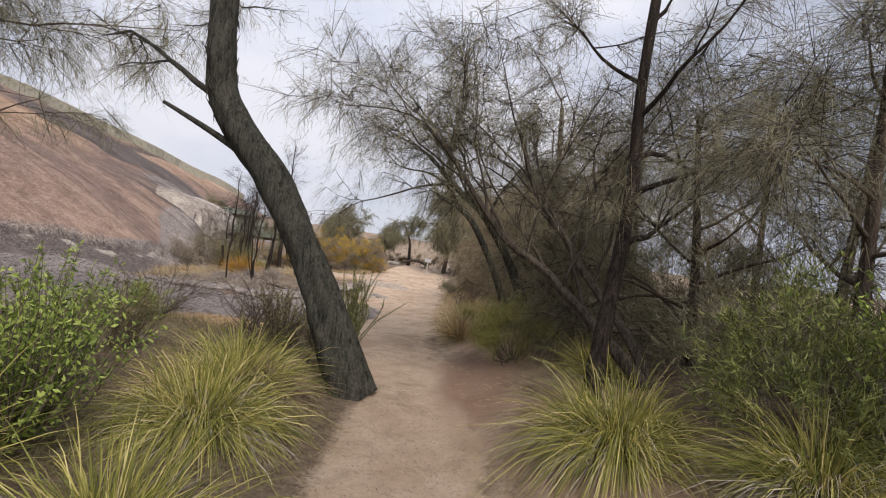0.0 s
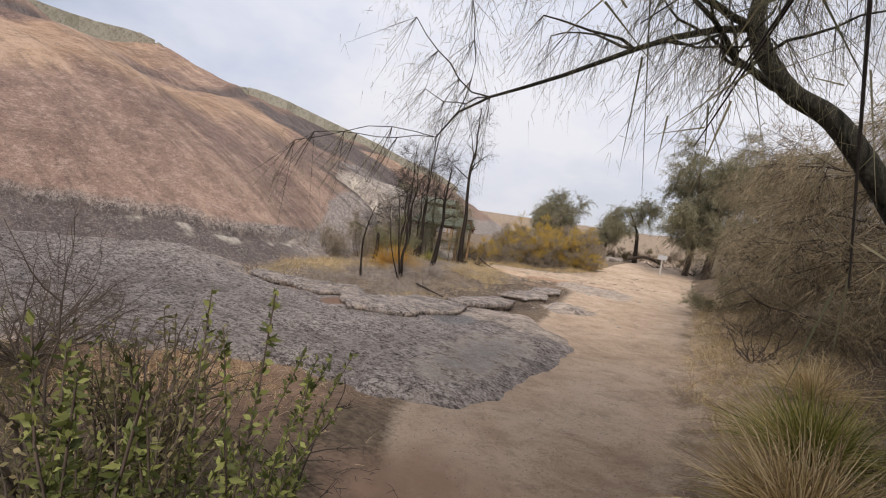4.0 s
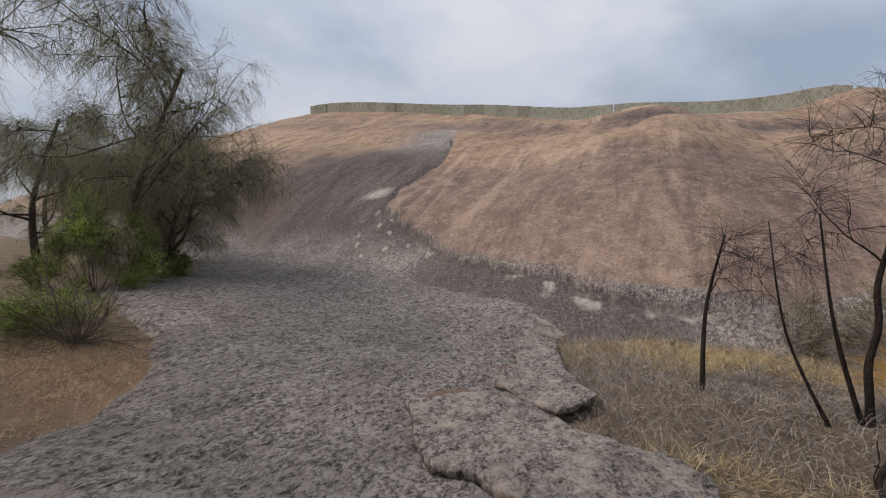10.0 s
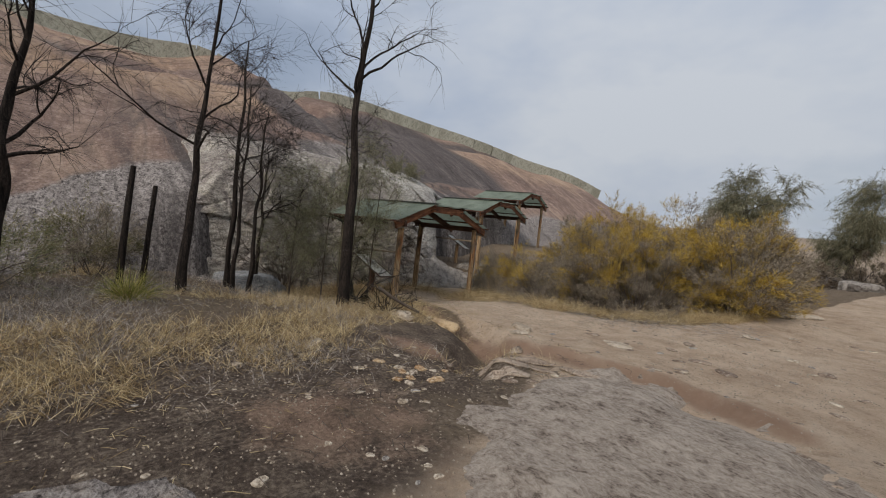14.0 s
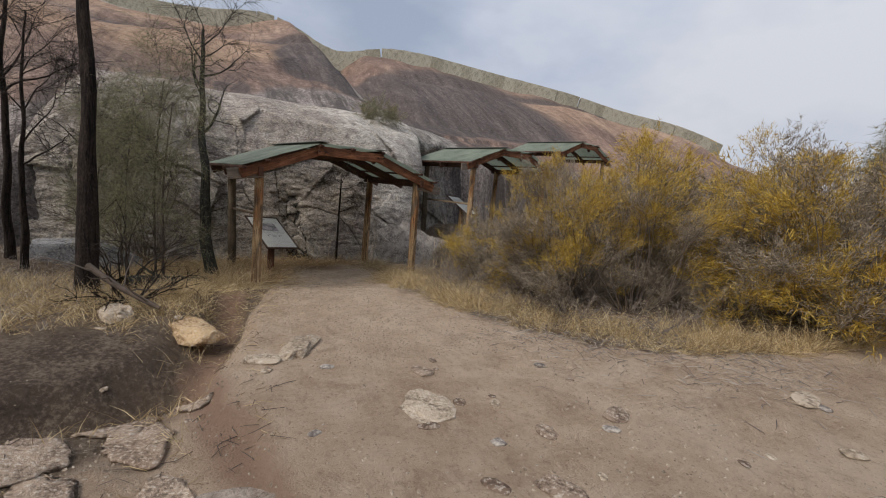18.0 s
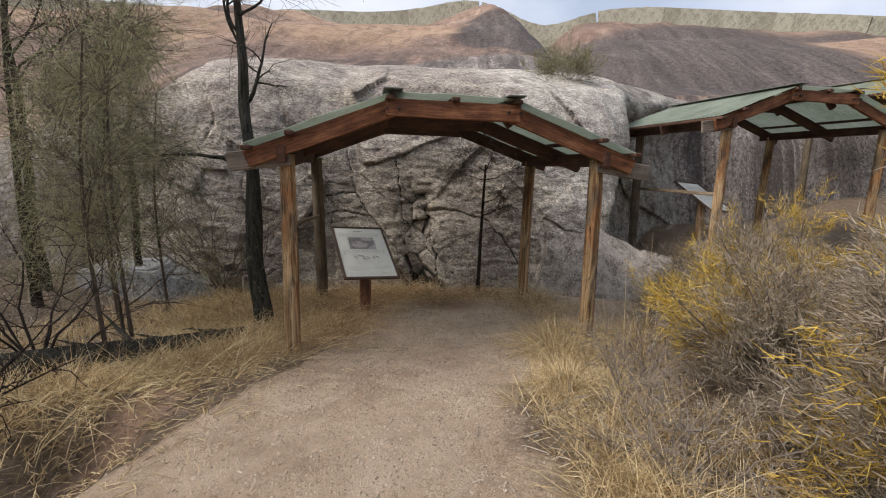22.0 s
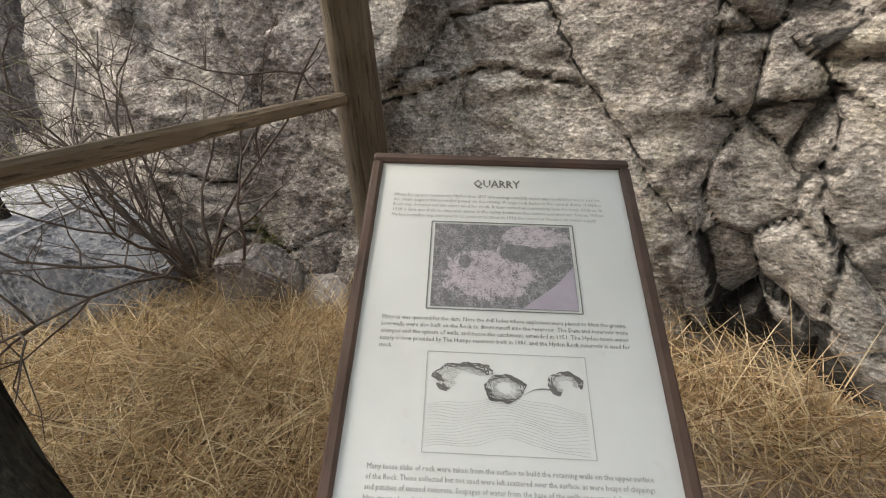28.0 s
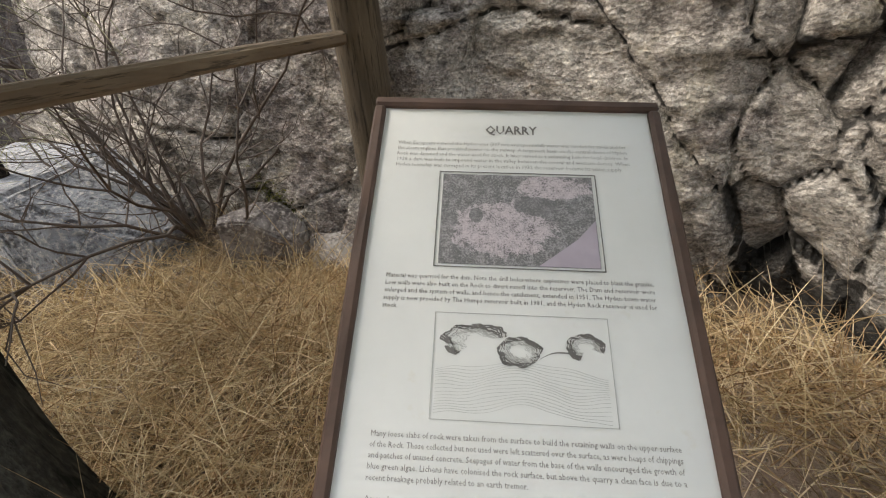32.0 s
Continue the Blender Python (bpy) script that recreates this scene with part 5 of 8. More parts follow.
text_lines((
    ("When Europeans entered the Hyden area (337 mm average rainfall) water was needed for stock and for", 1.0),
    ("the steam engines that provided power on the railway. A large rock basin on the central dome of Hyden", 1.0),
    ("Rock was dammed and the water used for stock. It later served as a swimming hole for local children. In", 1.0),
    ("1928 a dam was built to impound water in the valley between the central and western domes. When", 1.0),
    ("Hyden township was surveyed in its present location in 1932 the reservoir became its water supply.", 0.97),
), 0.348, 0.0155, -0.266, 0.51, 0.0135, M_INK_MID)
text_lines((
    ("Material was quarried for the dam. Note the drill holes where explosives were placed to blast the granite.", 1.0),
    ("Low walls were also built on the Rock to divert runoff into the reservoir. The Dam and reservoir were", 1.0),
    ("enlarged and the system of walls, and hence the catchment, extended in 1951. The Hyden town water", 1.0),
    ("supply is now provided by The Humps reservoir built in 1981, and the Hyden Rock reservoir is used for", 1.0),
    ("stock.", 0.055),
), 0.018, 0.0155, -0.258, 0.512, 0.0135, M_INK)
text_lines((
    ("Many loose slabs of rock were taken from the surface to build the retaining walls on the upper surface", 1.0),
    ("of the Rock. Those collected but not used were left scattered over the surface, as were heaps of chippings", 1.0),
    ("and patches of unused concrete. Seepages of water from the base of the walls encouraged the growth of", 1.0),
    ("blue green algae. Lichens have colonised the rock surface, but above the quarry a clean face is due to a", 1.0),
    ("recent breakage probably related to an earth tremor.", 0.51),
), -0.27, 0.0165, -0.252, 0.506, 0.0135, M_INK_MID)
text_lines((
    ("As can be seen here and also off the polished rock displayed elsewhere, the granite is porphyritic, i.e.", 1.0),
    ("large crystals of cream-coloured feldspar are set amongst the smaller crystals of feldspar, quartz and", 1.0),
    ("mica. There are also veins and patches of fine-grained granite, or aplite, and of coarse-grained rock, or", 1.0),
    ("pegmatite. A patch of pegmatite can be seen here about 2 metres above the base of the quarry wall.", 0.98),
), -0.366, 0.0165, -0.25, 0.5, 0.0135, M_INK_MID)
part("photograph", bevelled_box(0.318, 0.216, 0.001, 0, (0.001, 0.155, 0.0034)), M_PRINT, sign, "faded grey aerial photograph")
part_mesh("photo_pale_corner", mesh_np("photo_pale_corner", [(0.04, 0.0475, 0.0043), (0.159, 0.0475, 0.0043), (0.159, 0.155, 0.0043), (0.12, 0.11, 0.0043)], np.array([(0, 1, 2, 3)]), M_PRINT_PALE), sign)
for bw, bh, x, y in ((0.334, 0.002, 0.001, 0.269), (0.334, 0.002, 0.001, 0.041), (0.002, 0.228, -0.166, 0.155), (0.002, 0.228, 0.168, 0.155)):
    part("photo_border", bevelled_box(bw, bh, 0.0008, 0, (x, y, 0.0036)), M_INK, sign)


def ink_stroke(points, r, mat):
    V, F = [], []
    for i, (x, y) in enumerate(points):
        V += [(x - r, y - r, 0.0034), (x + r, y + r, 0.0034)]
        if i:
            F.append((2 * i - 2, 2 * i, 2 * i + 1, 2 * i - 1))
    part_mesh("contour_line", mesh_np("contour_line", V, np.array(F), mat), sign)


for cx, cy, rx, ry, a0, a1, seed in ((-0.08, -0.106, 0.06, 0.031, 0.35, 4.1, 1), (-0.002, -0.122, 0.038, 0.026, -0.6, 5.7, 2), (0.116, -0.109, 0.033, 0.023, -0.4, 4.4, 3)):
    for ring in range(11):
        pts = []
        for i in range(60):
            a = a0 + (a1 - a0) * i / 59
            q = 1 - ring * 0.055 + 0.2 * noise.noise((cos(a) * 2, sin(a) * 2, seed + ring * 0.25)) + 0.08 * noise.noise((cos(a) * 7, sin(a) * 7, seed + ring))
            pts.append((cx + cos(a) * rx * q, cy + sin(a) * ry * q))
        ink_stroke(pts, max(0.0004, 0.0014 - ring * 0.00012), M_INK if ring < 5 else M_INK_PALE)
ink_stroke([(0.034 + 0.0021 * i, -0.134 + 0.005 * sin(i / 7.0) + 0.0006 * i) for i in range(26)], 0.0013, M_INK)
for bw, bh, x, y in ((0.316, 0.001, 0.002, -0.054), (0.316, 0.001, 0.002, -0.243), (0.001, 0.19, -0.156, -0.1485), (0.001, 0.19, 0.16, -0.1485)):
    part("map_border", bevelled_box(bw, bh, 0.0006, 0, (x, y, 0.0034)), M_INK_PALE, sign)

for i in range(16):
    pts = [(-0.15 + 0.3 * j / 50, -0.16 - 0.005 * i + 0.012 * noise.noise((j * 0.09, i * 0.12, 3.0)) + 0.02 * math.exp(-((j - 25) / 14.0) ** 2)) for j in range(51)]
    ink_stroke(pts, 0.0003, M_INK_PALE)
# second panel under the next shelter
s2 = sign_panel("information_sign", Matrix.Translation((-14.3, 31.4, 0.84)) @ SIGN_M.to_3x3().to_4x4(), "sloping white information panel under the next shelter")
ob = part("leg", round_post(0.75, 0.07, 0.0, 12, 9), M_POST, s2)
ob.matrix_local = s2.matrix_world.inverted() @ pose(-14.34, 31.4, 0.0)
for i in range(12):
    part("text_line", bevelled_box(0.42, 0.006, 0.001, 0, (0, 0.3 - 0.05 * i, 0.003)), M_INK_PALE, s2)

# rail from the rear post along the rock face
rail = thing("rail", pose(0, 0, 0), "grey sawn timber rail between two shelter posts", "rail")
beam_part("rail_bar", (-11.36, 25.18, 0.668), (-9.52, 25.47, 0.765), 0.03, 0.036, M_RAIL, rail)
for px, py, pz in ((-11.3, 25.175, 0.672), (-9.58, 25.445, 0.76)):
    bm = bmesh.new()
    bmesh.ops.create_cone(bm, segments=8, radius1=0.009, radius2=0.007, depth=0.05, cap_ends=True, matrix=pose(px, py, pz, 90, 0, 9))
    part("bolt", bm, M_BOLT, rail, "rusty bolt head")

side_rail = thing("rail", pose(0, 0, 0), "grey timber rail between the posts of the second shelter", "rail")
beam_part("rail_bar", (-14.2, 30.2, 0.97), (-12.45, 30.62, 0.98), 0.03, 0.05, M_RAIL, side_rail)

# ---- dry stone retaining wall along the crest ----
def crest_wall():
    w = thing("retaining_wall", pose(0, 0, 0), "long low wall of upright granite slabs on the crest", "stone wall")
    rng = random.Random(3)
    variants = []
    for v in range(6):
        bm = bevelled_box(0.3, 1.0, 1.0, 0.006, (0, 0, 0.5), jitter=0.006, cuts=1)
        me = bpy.data.meshes.new("slab")
        bm.to_mesh(me)
        bm.free()
        me.materials.append(M_WALLSTONE)
        variants.append(me)
    yy = np.arange(-22.0, 68.0, 0.25)
    zz = dome_z(wall_x(yy), yy)[0]
    box = np.hanning(41)
    zz = np.convolve(np.pad(zz, 20, mode="edge"), box / box.sum(), "valid")
    y = -15.0
    while y < 61:
        wide = rng.uniform(0.6, 1.1)
        x, x1 = float(wall_x(y)), float(wall_x(y + 0.5))
        z = float(np.interp(y, yy, zz))
        ob = part_mesh("slab", variants[rng.randrange(6)], w)
        h = 0.86 + 0.04 * sin(y * 0.35) + rng.uniform(-0.012, 0.012)
        turn = math.degrees(math.atan2(0.5, x1 - x)) - 90
        lean = math.degrees(math.atan2(float(np.interp(y + 0.5, yy, zz)) - z, math.hypot(0.5, x1 - x)))
        ob.matrix_local = pose(x, y, z - 0.6, 0, 0, turn) @ pose(0, 0, 0, lean) @ Matrix.Diagonal((1, wide * 1.2, h + 0.6, 1))
        y += wide * abs(cos(radians(turn)))


crest_wall()

# ---- plant building ----
def mass(name, me, parent, label=""):
    """A part of countless strands."""
    return tagged(part_mesh(name, me, parent, label), kind="stuff")


def unit(v):
    return v / np.maximum(np.linalg.norm(v, axis=-1, keepdims=True), 1e-9)


def blades(rng, base, way, length, width, droop, segs=3):
    """Tapering strips that bend under their weight: points and triangles."""
    n = len(base)
    side = unit(np.cross(way, rng.normal(size=(n, 3))))
    V = np.zeros((n, 2 * segs + 1, 3))
    for i in range(segs + 1):
        t = i / segs
        c = base + way * (length * t)[:, None]
        c[:, 2] -= droop * length * t * t
        if i == segs:
            V[:, 2 * segs] = c
        else:
            w = (width * (1 - 0.75 * t))[:, None] * 0.5
            V[:, 2 * i], V[:, 2 * i + 1] = c - side * w, c + side * w
    tri = []
    for i in range(segs - 1):
        a = 2 * i
        tri += [(a, a + 1, a + 3), (a, a + 3, a + 2)]
    a = 2 * (segs - 1)
    tri.append((a, a + 1, a + 2))
    F = (np.arange(n) * (2 * segs + 1))[:, None, None] + np.array(tri)[None]
    return V.reshape(-1, 3), F.reshape(-1, 3)


def leaves(rng, base, way, length, width):
    """Flat pointed leaves with a fold, four points each."""
    n = len(base)
    side = unit(np.cross(way, rng.normal(size=(n, 3))))
    mid = base + way * (length * 0.45)[:, None]
    V = np.stack([base, mid - side * (width / 2)[:, None], base + way * length[:, None], mid + side * (width / 2)[:, None]], 1)
    F = (np.arange(n) * 4)[:, None, None] + np.array([(0, 1, 2), (0, 2, 3)])[None]
    return V.reshape(-1, 3), F.reshape(-1, 3)


def tubes(lines, sides=6):
    """Tubes along many lines of (points, radii), joined; lines of equal length are swept together."""
    ang = np.linspace(0, 2 * pi, sides, endpoint=False)
    ca, sa = np.cos(ang)[None, None, :, None], np.sin(ang)[None, None, :, None]
    groups = {}
    for p, r in lines:
        groups.setdefault(len(p), []).append((p, r))
    Vs, Fs, off = [], [], 0
    for k, some in groups.items():
        P, R = np.array([p for p, _ in some], float), np.array([r for _, r in some], float)
        n = len(P)
        d = unit(np.gradient(P, axis=1))
        ref = np.where(np.abs(d[..., 2:3]) > 0.9, np.array([1.0, 0, 0]), np.array([0, 0, 1.0]))
        u = unit(np.cross(d, ref))
        v = np.cross(d, u)
        ring = P[:, :, None] + R[..., None, None] * (ca * u[:, :, None] + sa * v[:, :, None])
        i = np.arange(n * k * sides).reshape(n, k, sides)
        j = np.roll(i, -1, 2)
        Vs.append(ring.reshape(-1, 3))
        Fs.append(np.stack([i[:, :-1], j[:, :-1], j[:, 1:], i[:, 1:]], -1).reshape(-1, 4) + off)
        off += n * k * sides
    return np.concatenate(Vs), np.concatenate(Fs)


def wander(rng, p, d, L, r0, r1, n=6, turn=0.25, lift=0.0):
    pts, rad = [np.array(p, float)], [r0]
    d = unit(np.array(d, float))
    for i in range(n):
        d = unit(d + rng.normal(size=3) * turn + np.array([0, 0, lift]))
        pts.append(pts[-1] + d * L / n)
        rad.append(r0 + (r1 - r0) * (i + 1) / n)
    return np.array(pts), np.array(rad), d


def smooth_line(points, n):
    """Evenly many points along a bent line through a few stations."""
    P = np.array(points, float)
    t = np.linspace(0, len(P) - 1, n)
    i = np.clip(t.astype(int), 0, len(P) - 2)
    f = (t - i)[:, None]
    p0, p1, p2, p3 = P[np.maximum(i - 1, 0)], P[i], P[i + 1], P[np.minimum(i + 2, len(P) - 1)]
    return 0.5 * (2 * p1 + (p2 - p0) * f + (2 * p0 - 5 * p1 + 4 * p2 - p3) * f * f + (3 * p1 - p0 - 3 * p2 + p3) * f ** 3)


def bark_trunk(rng, pts, rad, sides=20, rough=0.12, flare=0.25):
    """A trunk with furrows, lumps and a flared foot."""
    pts, rad = np.asarray(pts, float), np.asarray(rad, float).copy()
    k = len(pts)
    h = np.linspace(0, 1, k)
    rad *= 1 + flare * np.exp(-h * 9)
    V, F = tubes([(pts, rad)], sides)
    ring = np.repeat(pts, sides, 0)
    a = np.tile(np.arange(sides), k) / sides * 12
    L = np.repeat(np.cumsum(np.r_[0, np.linalg.norm(np.diff(pts, axis=0), axis=1)]), sides)
    seam = vnoise(a * 1.0, L * 1.5, int(rng.integers(999)))
    lump = vnoise(a * 0.3, L * 4, int(rng.integers(999)))
    edge = np.where(np.tile(np.arange(sides), k) == 0, 0.5, 1.0)
    V = ring + (V - ring) * (1 + rough * (seam * 1.4 + lump * 0.6) * edge)[:, None]
    return V, F


def twig_spray(rng, tips, count, spread, length, twig_r, droop, skip=2):
    """Fine twigs from the ends of branches: tube lines and their outer points with directions."""
    p = np.repeat(np.array([t[0] for t in tips]), count, 0)
    q = np.repeat(np.array([t[1] for t in tips]), count, 0)
    m, n = len(p), 4
    q = unit(q * 0.7 + rng.normal(size=(m, 3)) * spread)
    L = length * rng.uniform(0.5, 1.3, m)
    pts, ways = [p], []
    for i in range(n):
        q = unit(q + np.array([0, 0, -droop]) + rng.normal(size=(m, 3)) * 0.12)
        pts.append(pts[-1] + q * (L / n)[:, None])
        ways.append(q)
    P = np.stack(pts, 1)
    R = np.linspace(twig_r, twig_r * 0.4, n + 1)[::skip]
    return [(line, R) for line in P[:, ::skip]], P[:, 1:].reshape(-1, 3), np.stack(ways, 1).reshape(-1, 3)


def needles_on(rng, ends, ways, per, length, width, droop, spread=0.5):
    n = len(ends) * per
    base = np.repeat(ends, per, 0) + rng.normal(size=(n, 3)) * 0.04
    way = unit(np.repeat(ways, per, 0) * 0.6 + rng.normal(size=(n, 3)) * spread + np.array([0, 0, -0.25 * droop]))
    return blades(rng, base, way, length * rng.uniform(0.5, 1.3, n), np.full(n, width), np.full(n, droop), 1)


def tree(label, stations, r0, r1, limbs, seed, bark, leaf=None, per=10, twigs=7, spray=0.55, droop=0.12, needle=0.2, nwidth=0.005, category="tree", group="", subs=5, twig_mat=None, trunk_sides=20, rough=0.12, twig_r=0.0045, sub_len=0.45, crook=0.0):
    """A tree from the stations of its trunk and (part of height, direction, length) of its limbs."""
    rng = np.random.default_rng(seed)
    base = np.array(stations[0], float)
    t = thing("tree", pose(*stations[0]), label, category, group)
    line = smooth_line(stations, max(14, int(len(stations) * 9))) - base
    rad = np.linspace(r0, r1, len(line))
    if crook:
        h = np.linspace(0, 1, len(line))[:, None]
        line[:, :2] += crook * (np.sin(h * 17 + rng.uniform(0, 6, 2)) + 0.6 * np.sin(h * 31 + rng.uniform(0, 6, 2))) * np.minimum(1, h * 4)
    part_mesh("trunk", mesh_np("trunk", *bark_trunk(rng, line, rad, trunk_sides, rough), bark, True), t)
    tw = twig_mat or M_TWIG_DARK
    all_tips = []
    for at, d, L in limbs:
        i = min(int(at * (len(line) - 1)), len(line) - 1)
        lr = min(rad[i] * 0.5, 0.018 + 0.013 * L)
        pts, rr, dd = wander(rng, line[i], d, L, lr, lr * 0.22, 9, 0.16, 0.015)
        lines, tips = [(pts, rr)], []
        for j in range(subs):
            k = rng.integers(3, len(pts))
            sd = unit(dd * 0.6 + rng.normal(size=3) * 0.65 + np.array([0, 0, 0.15]))
            sd[2] = max(sd[2], 0.05)
            sp, sr, sdd = wander(rng, pts[k], sd, L * sub_len * rng.uniform(0.6, 1.2), rr[k] * 0.6, rr[k] * 0.15 + 0.002, 6, 0.2, 0.0)
            lines.append((sp, sr))
            tips += [(sp[-1], sdd), (sp[-3], sdd), (sp[-5], sdd)]
        tips += [(pts[-1], dd), (pts[-3], dd)]
        part_mesh("limb", mesh_np("limb", *tubes(lines, 5), bark, True), t)
        all_tips += tips
    if all_tips:
        lines, ends, ways = twig_spray(rng, all_tips, twigs, 0.5, spray, twig_r, droop, 4 if leaf else 2)
        mass("twig_mass", mesh_np("twig_mass", *tubes(lines, 3), tw), t)
        if leaf:
            mass("crown", mesh_np("crown", *needles_on(rng, ends, ways, per, needle, nwidth, 0.35), leaf), t)
    return t


def crown_tree(label, stations, r0, r1, spread, seed, bark, leaf, count=9, **kw):
    """A tree with limbs all round its upper trunk."""
    rng = random.Random(seed)
    rise, low = kw.pop("rise", (0.1, 0.9)), kw.pop("low", 0.3)
    limbs = []
    for i in range(count):
        a = rng.uniform(0, 2 * pi)
        at = low + (1 - low) * (i + 0.5) / count
        limbs.append((at, (cos(a), sin(a), rng.uniform(*rise)), spread * rng.uniform(0.6, 1.1) * (1.15 - 0.4 * at)))
    return tree(label, stations, r0, r1, limbs, seed, bark, leaf, **kw)


def tussock(x, y, label, mat, seed, count=700, length=0.9, width=0.007, droop=0.55, spread=0.7, dead=0.3, dead_mat=None, group="tussocks", z=None):
    rng = np.random.default_rng(seed)
    t = thing("grass_tussock", pose(x, y, gz(x, y) if z is None else z), label, "grass tussock", group)

    def tuft(n, L, sp, dr, wd):
        a = rng.uniform(0, 2 * pi, n)
        r = np.abs(rng.normal(0, 0.1, n)) * length
        base = np.c_[np.cos(a) * r, np.sin(a) * r, np.full(n, -0.02)]
        out = np.abs(rng.normal(0, sp, n))
        way = unit(np.c_[np.cos(a) * out, np.sin(a) * out, np.ones(n)] + rng.normal(size=(n, 3)) * 0.12)
        return blades(rng, base, way, L * rng.uniform(0.45, 1.15, n), np.full(n, wd), dr * rng.uniform(0.4, 1.4, n), 4)

    mass("blade_mass", mesh_np("blade_mass", *tuft(count, length, spread, droop, width), mat), t)
    if dead:
        mass("dead_skirt", mesh_np("dead_skirt", *tuft(int(count * dead), length * 0.85, spread * 1.9, droop * 1.5, width * 0.8), dead_mat or M_GREYGRASS), t, "grey dead leaf skirt")
    return t


def leafy_shrub(x, y, label, mat, seed, height=0.9, radius=0.45, stems=26, per=26, leaf=(0.045, 0.014), group="leafy shrubs", z=None, stem_mat=None):
    rng = np.random.default_rng(seed)
    s = thing("shrub", pose(x, y, gz(x, y) if z is None else z), label, "shrub", group)
    lines, pos, ways = [], [], []
    for i in range(stems):
        a = rng.uniform(0, 2 * pi)
        d = np.array([cos(a) * radius * rng.uniform(0.2, 1.0), sin(a) * radius * rng.uniform(0.2, 1.0), height])
        p, r, _ = wander(rng, (cos(a) * 0.04, sin(a) * 0.04, -0.03), d, height * rng.uniform(0.65, 1.1), 0.008, 0.002, 7, 0.14, 0.05)
        lines.append((p, r))
        for j in range(per):
            k = rng.uniform(1.2, len(p) - 1.001)
            i0 = int(k)
            pos.append(p[i0] + (p[i0 + 1] - p[i0]) * (k - i0))
            ways.append(unit(rng.normal(size=3) * 0.7 + np.array([0, 0, 0.55])))
    pos, ways = np.array(pos), np.array(ways)
    mass("stem_mass", mesh_np("stem_mass", *tubes(lines, 4), stem_mat or M_TWIG), s)
    n = len(pos)
    mass("foliage", mesh_np("foliage", *leaves(rng, pos, ways, leaf[0] * rng.uniform(0.6, 1.3, n), leaf[1] * rng.uniform(0.7, 1.3, n)), mat), s)
    return s


def plume_bush(x, y, label, seed, height, radius, tip_mat, body_mat, plumes=420, tips=0.5, group="flowering bushes", z=None, fine=34, category="bush", nw=0.009, blen=1.0, brush=0.38):
    """A bush of many rounded brushes of feathery branchlets with gaps between them, coloured at the ends."""
    rng = np.random.default_rng(seed)
    b = thing("bush", pose(x, y, gz(x, y) if z is None else z), label, category, group)
    lumps = max(9, int(plumes / 13))
    lobes = [(rng.uniform(0, 2 * pi), rng.uniform(0.7, 1.0), rng.uniform(0.68, 1.0)) for _ in range(6)]
    lines, P, D, flower = [], [], [], []
    for i in range(lumps):
        a0, rr, hh = lobes[i % 6]
        a = a0 + rng.normal(0, 0.55)
        e = np.arcsin(rng.uniform(0.0, 1)) if i % 3 else rng.uniform(0.0, 0.4)
        q = rng.uniform(0.62, 0.95)
        reach = np.array([cos(a) * cos(e) * radius * rr, sin(a) * cos(e) * radius * rr, (0.12 + 0.88 * sin(e)) * height * hh])
        c = reach * q
        out = unit(np.array([c[0] / radius, c[1] / radius, 0.45 + 0.7 * c[2] / height]))
        gold = rng.uniform() < tips * (0.45 + 0.75 * c[2] / height)
        size = brush * rng.uniform(0.7, 1.25)
        for j in range(16):
            d = unit(out + rng.normal(size=3) * 0.42)
            P.append(c + rng.normal(size=3) * size * 0.22)
            D.append(d * size * rng.uniform(0.7, 1.25))
            flower.append(gold)
        root = np.array([c[0] * 0.12, c[1] * 0.12, -0.03])
        for j in range(1):
            mid = root * 0.45 + c * 0.55 + np.array([0, 0, -0.1 * height]) + rng.normal(size=3) * 0.08
            end = c + out * size * 0.8 + rng.normal(size=3) * 0.1
            lines.append((smooth_line([root, mid, c, end], 7), np.linspace(0.01, 0.002, 7)))
    mass("stem_mass", mesh_np("stem_mass", *tubes(lines, 4), M_TWIG), b)
    P, D, gold = np.array(P), np.array(D), np.array(flower)
    n = len(P) * fine
    t = rng.uniform(0, 1, n) ** 0.75
    base = np.repeat(P, fine, 0) + np.repeat(D, fine, 0) * t[:, None] + rng.normal(size=(n, 3)) * (0.05 * (1.1 - 0.7 * t))[:, None]
    way = unit(unit(np.repeat(D, fine, 0)) * 0.95 + rng.normal(size=(n, 3)) * 0.42)
    at_tip = np.repeat(gold, fine) & (t > 0.3 + rng.normal(0, 0.1, n))
    length = rng.uniform(0.05, 0.13, n) * blen
    for sel, mat, name in ((at_tip, tip_mat, "blossom_mass"), (~at_tip, body_mat, "foliage")):
        m = int(sel.sum())
        if m:
            mass(name, mesh_np(name, *blades(rng, base[sel], way[sel], length[sel], np.full(m, nw), np.full(m, 0.1), 1), mat), b)
    return b


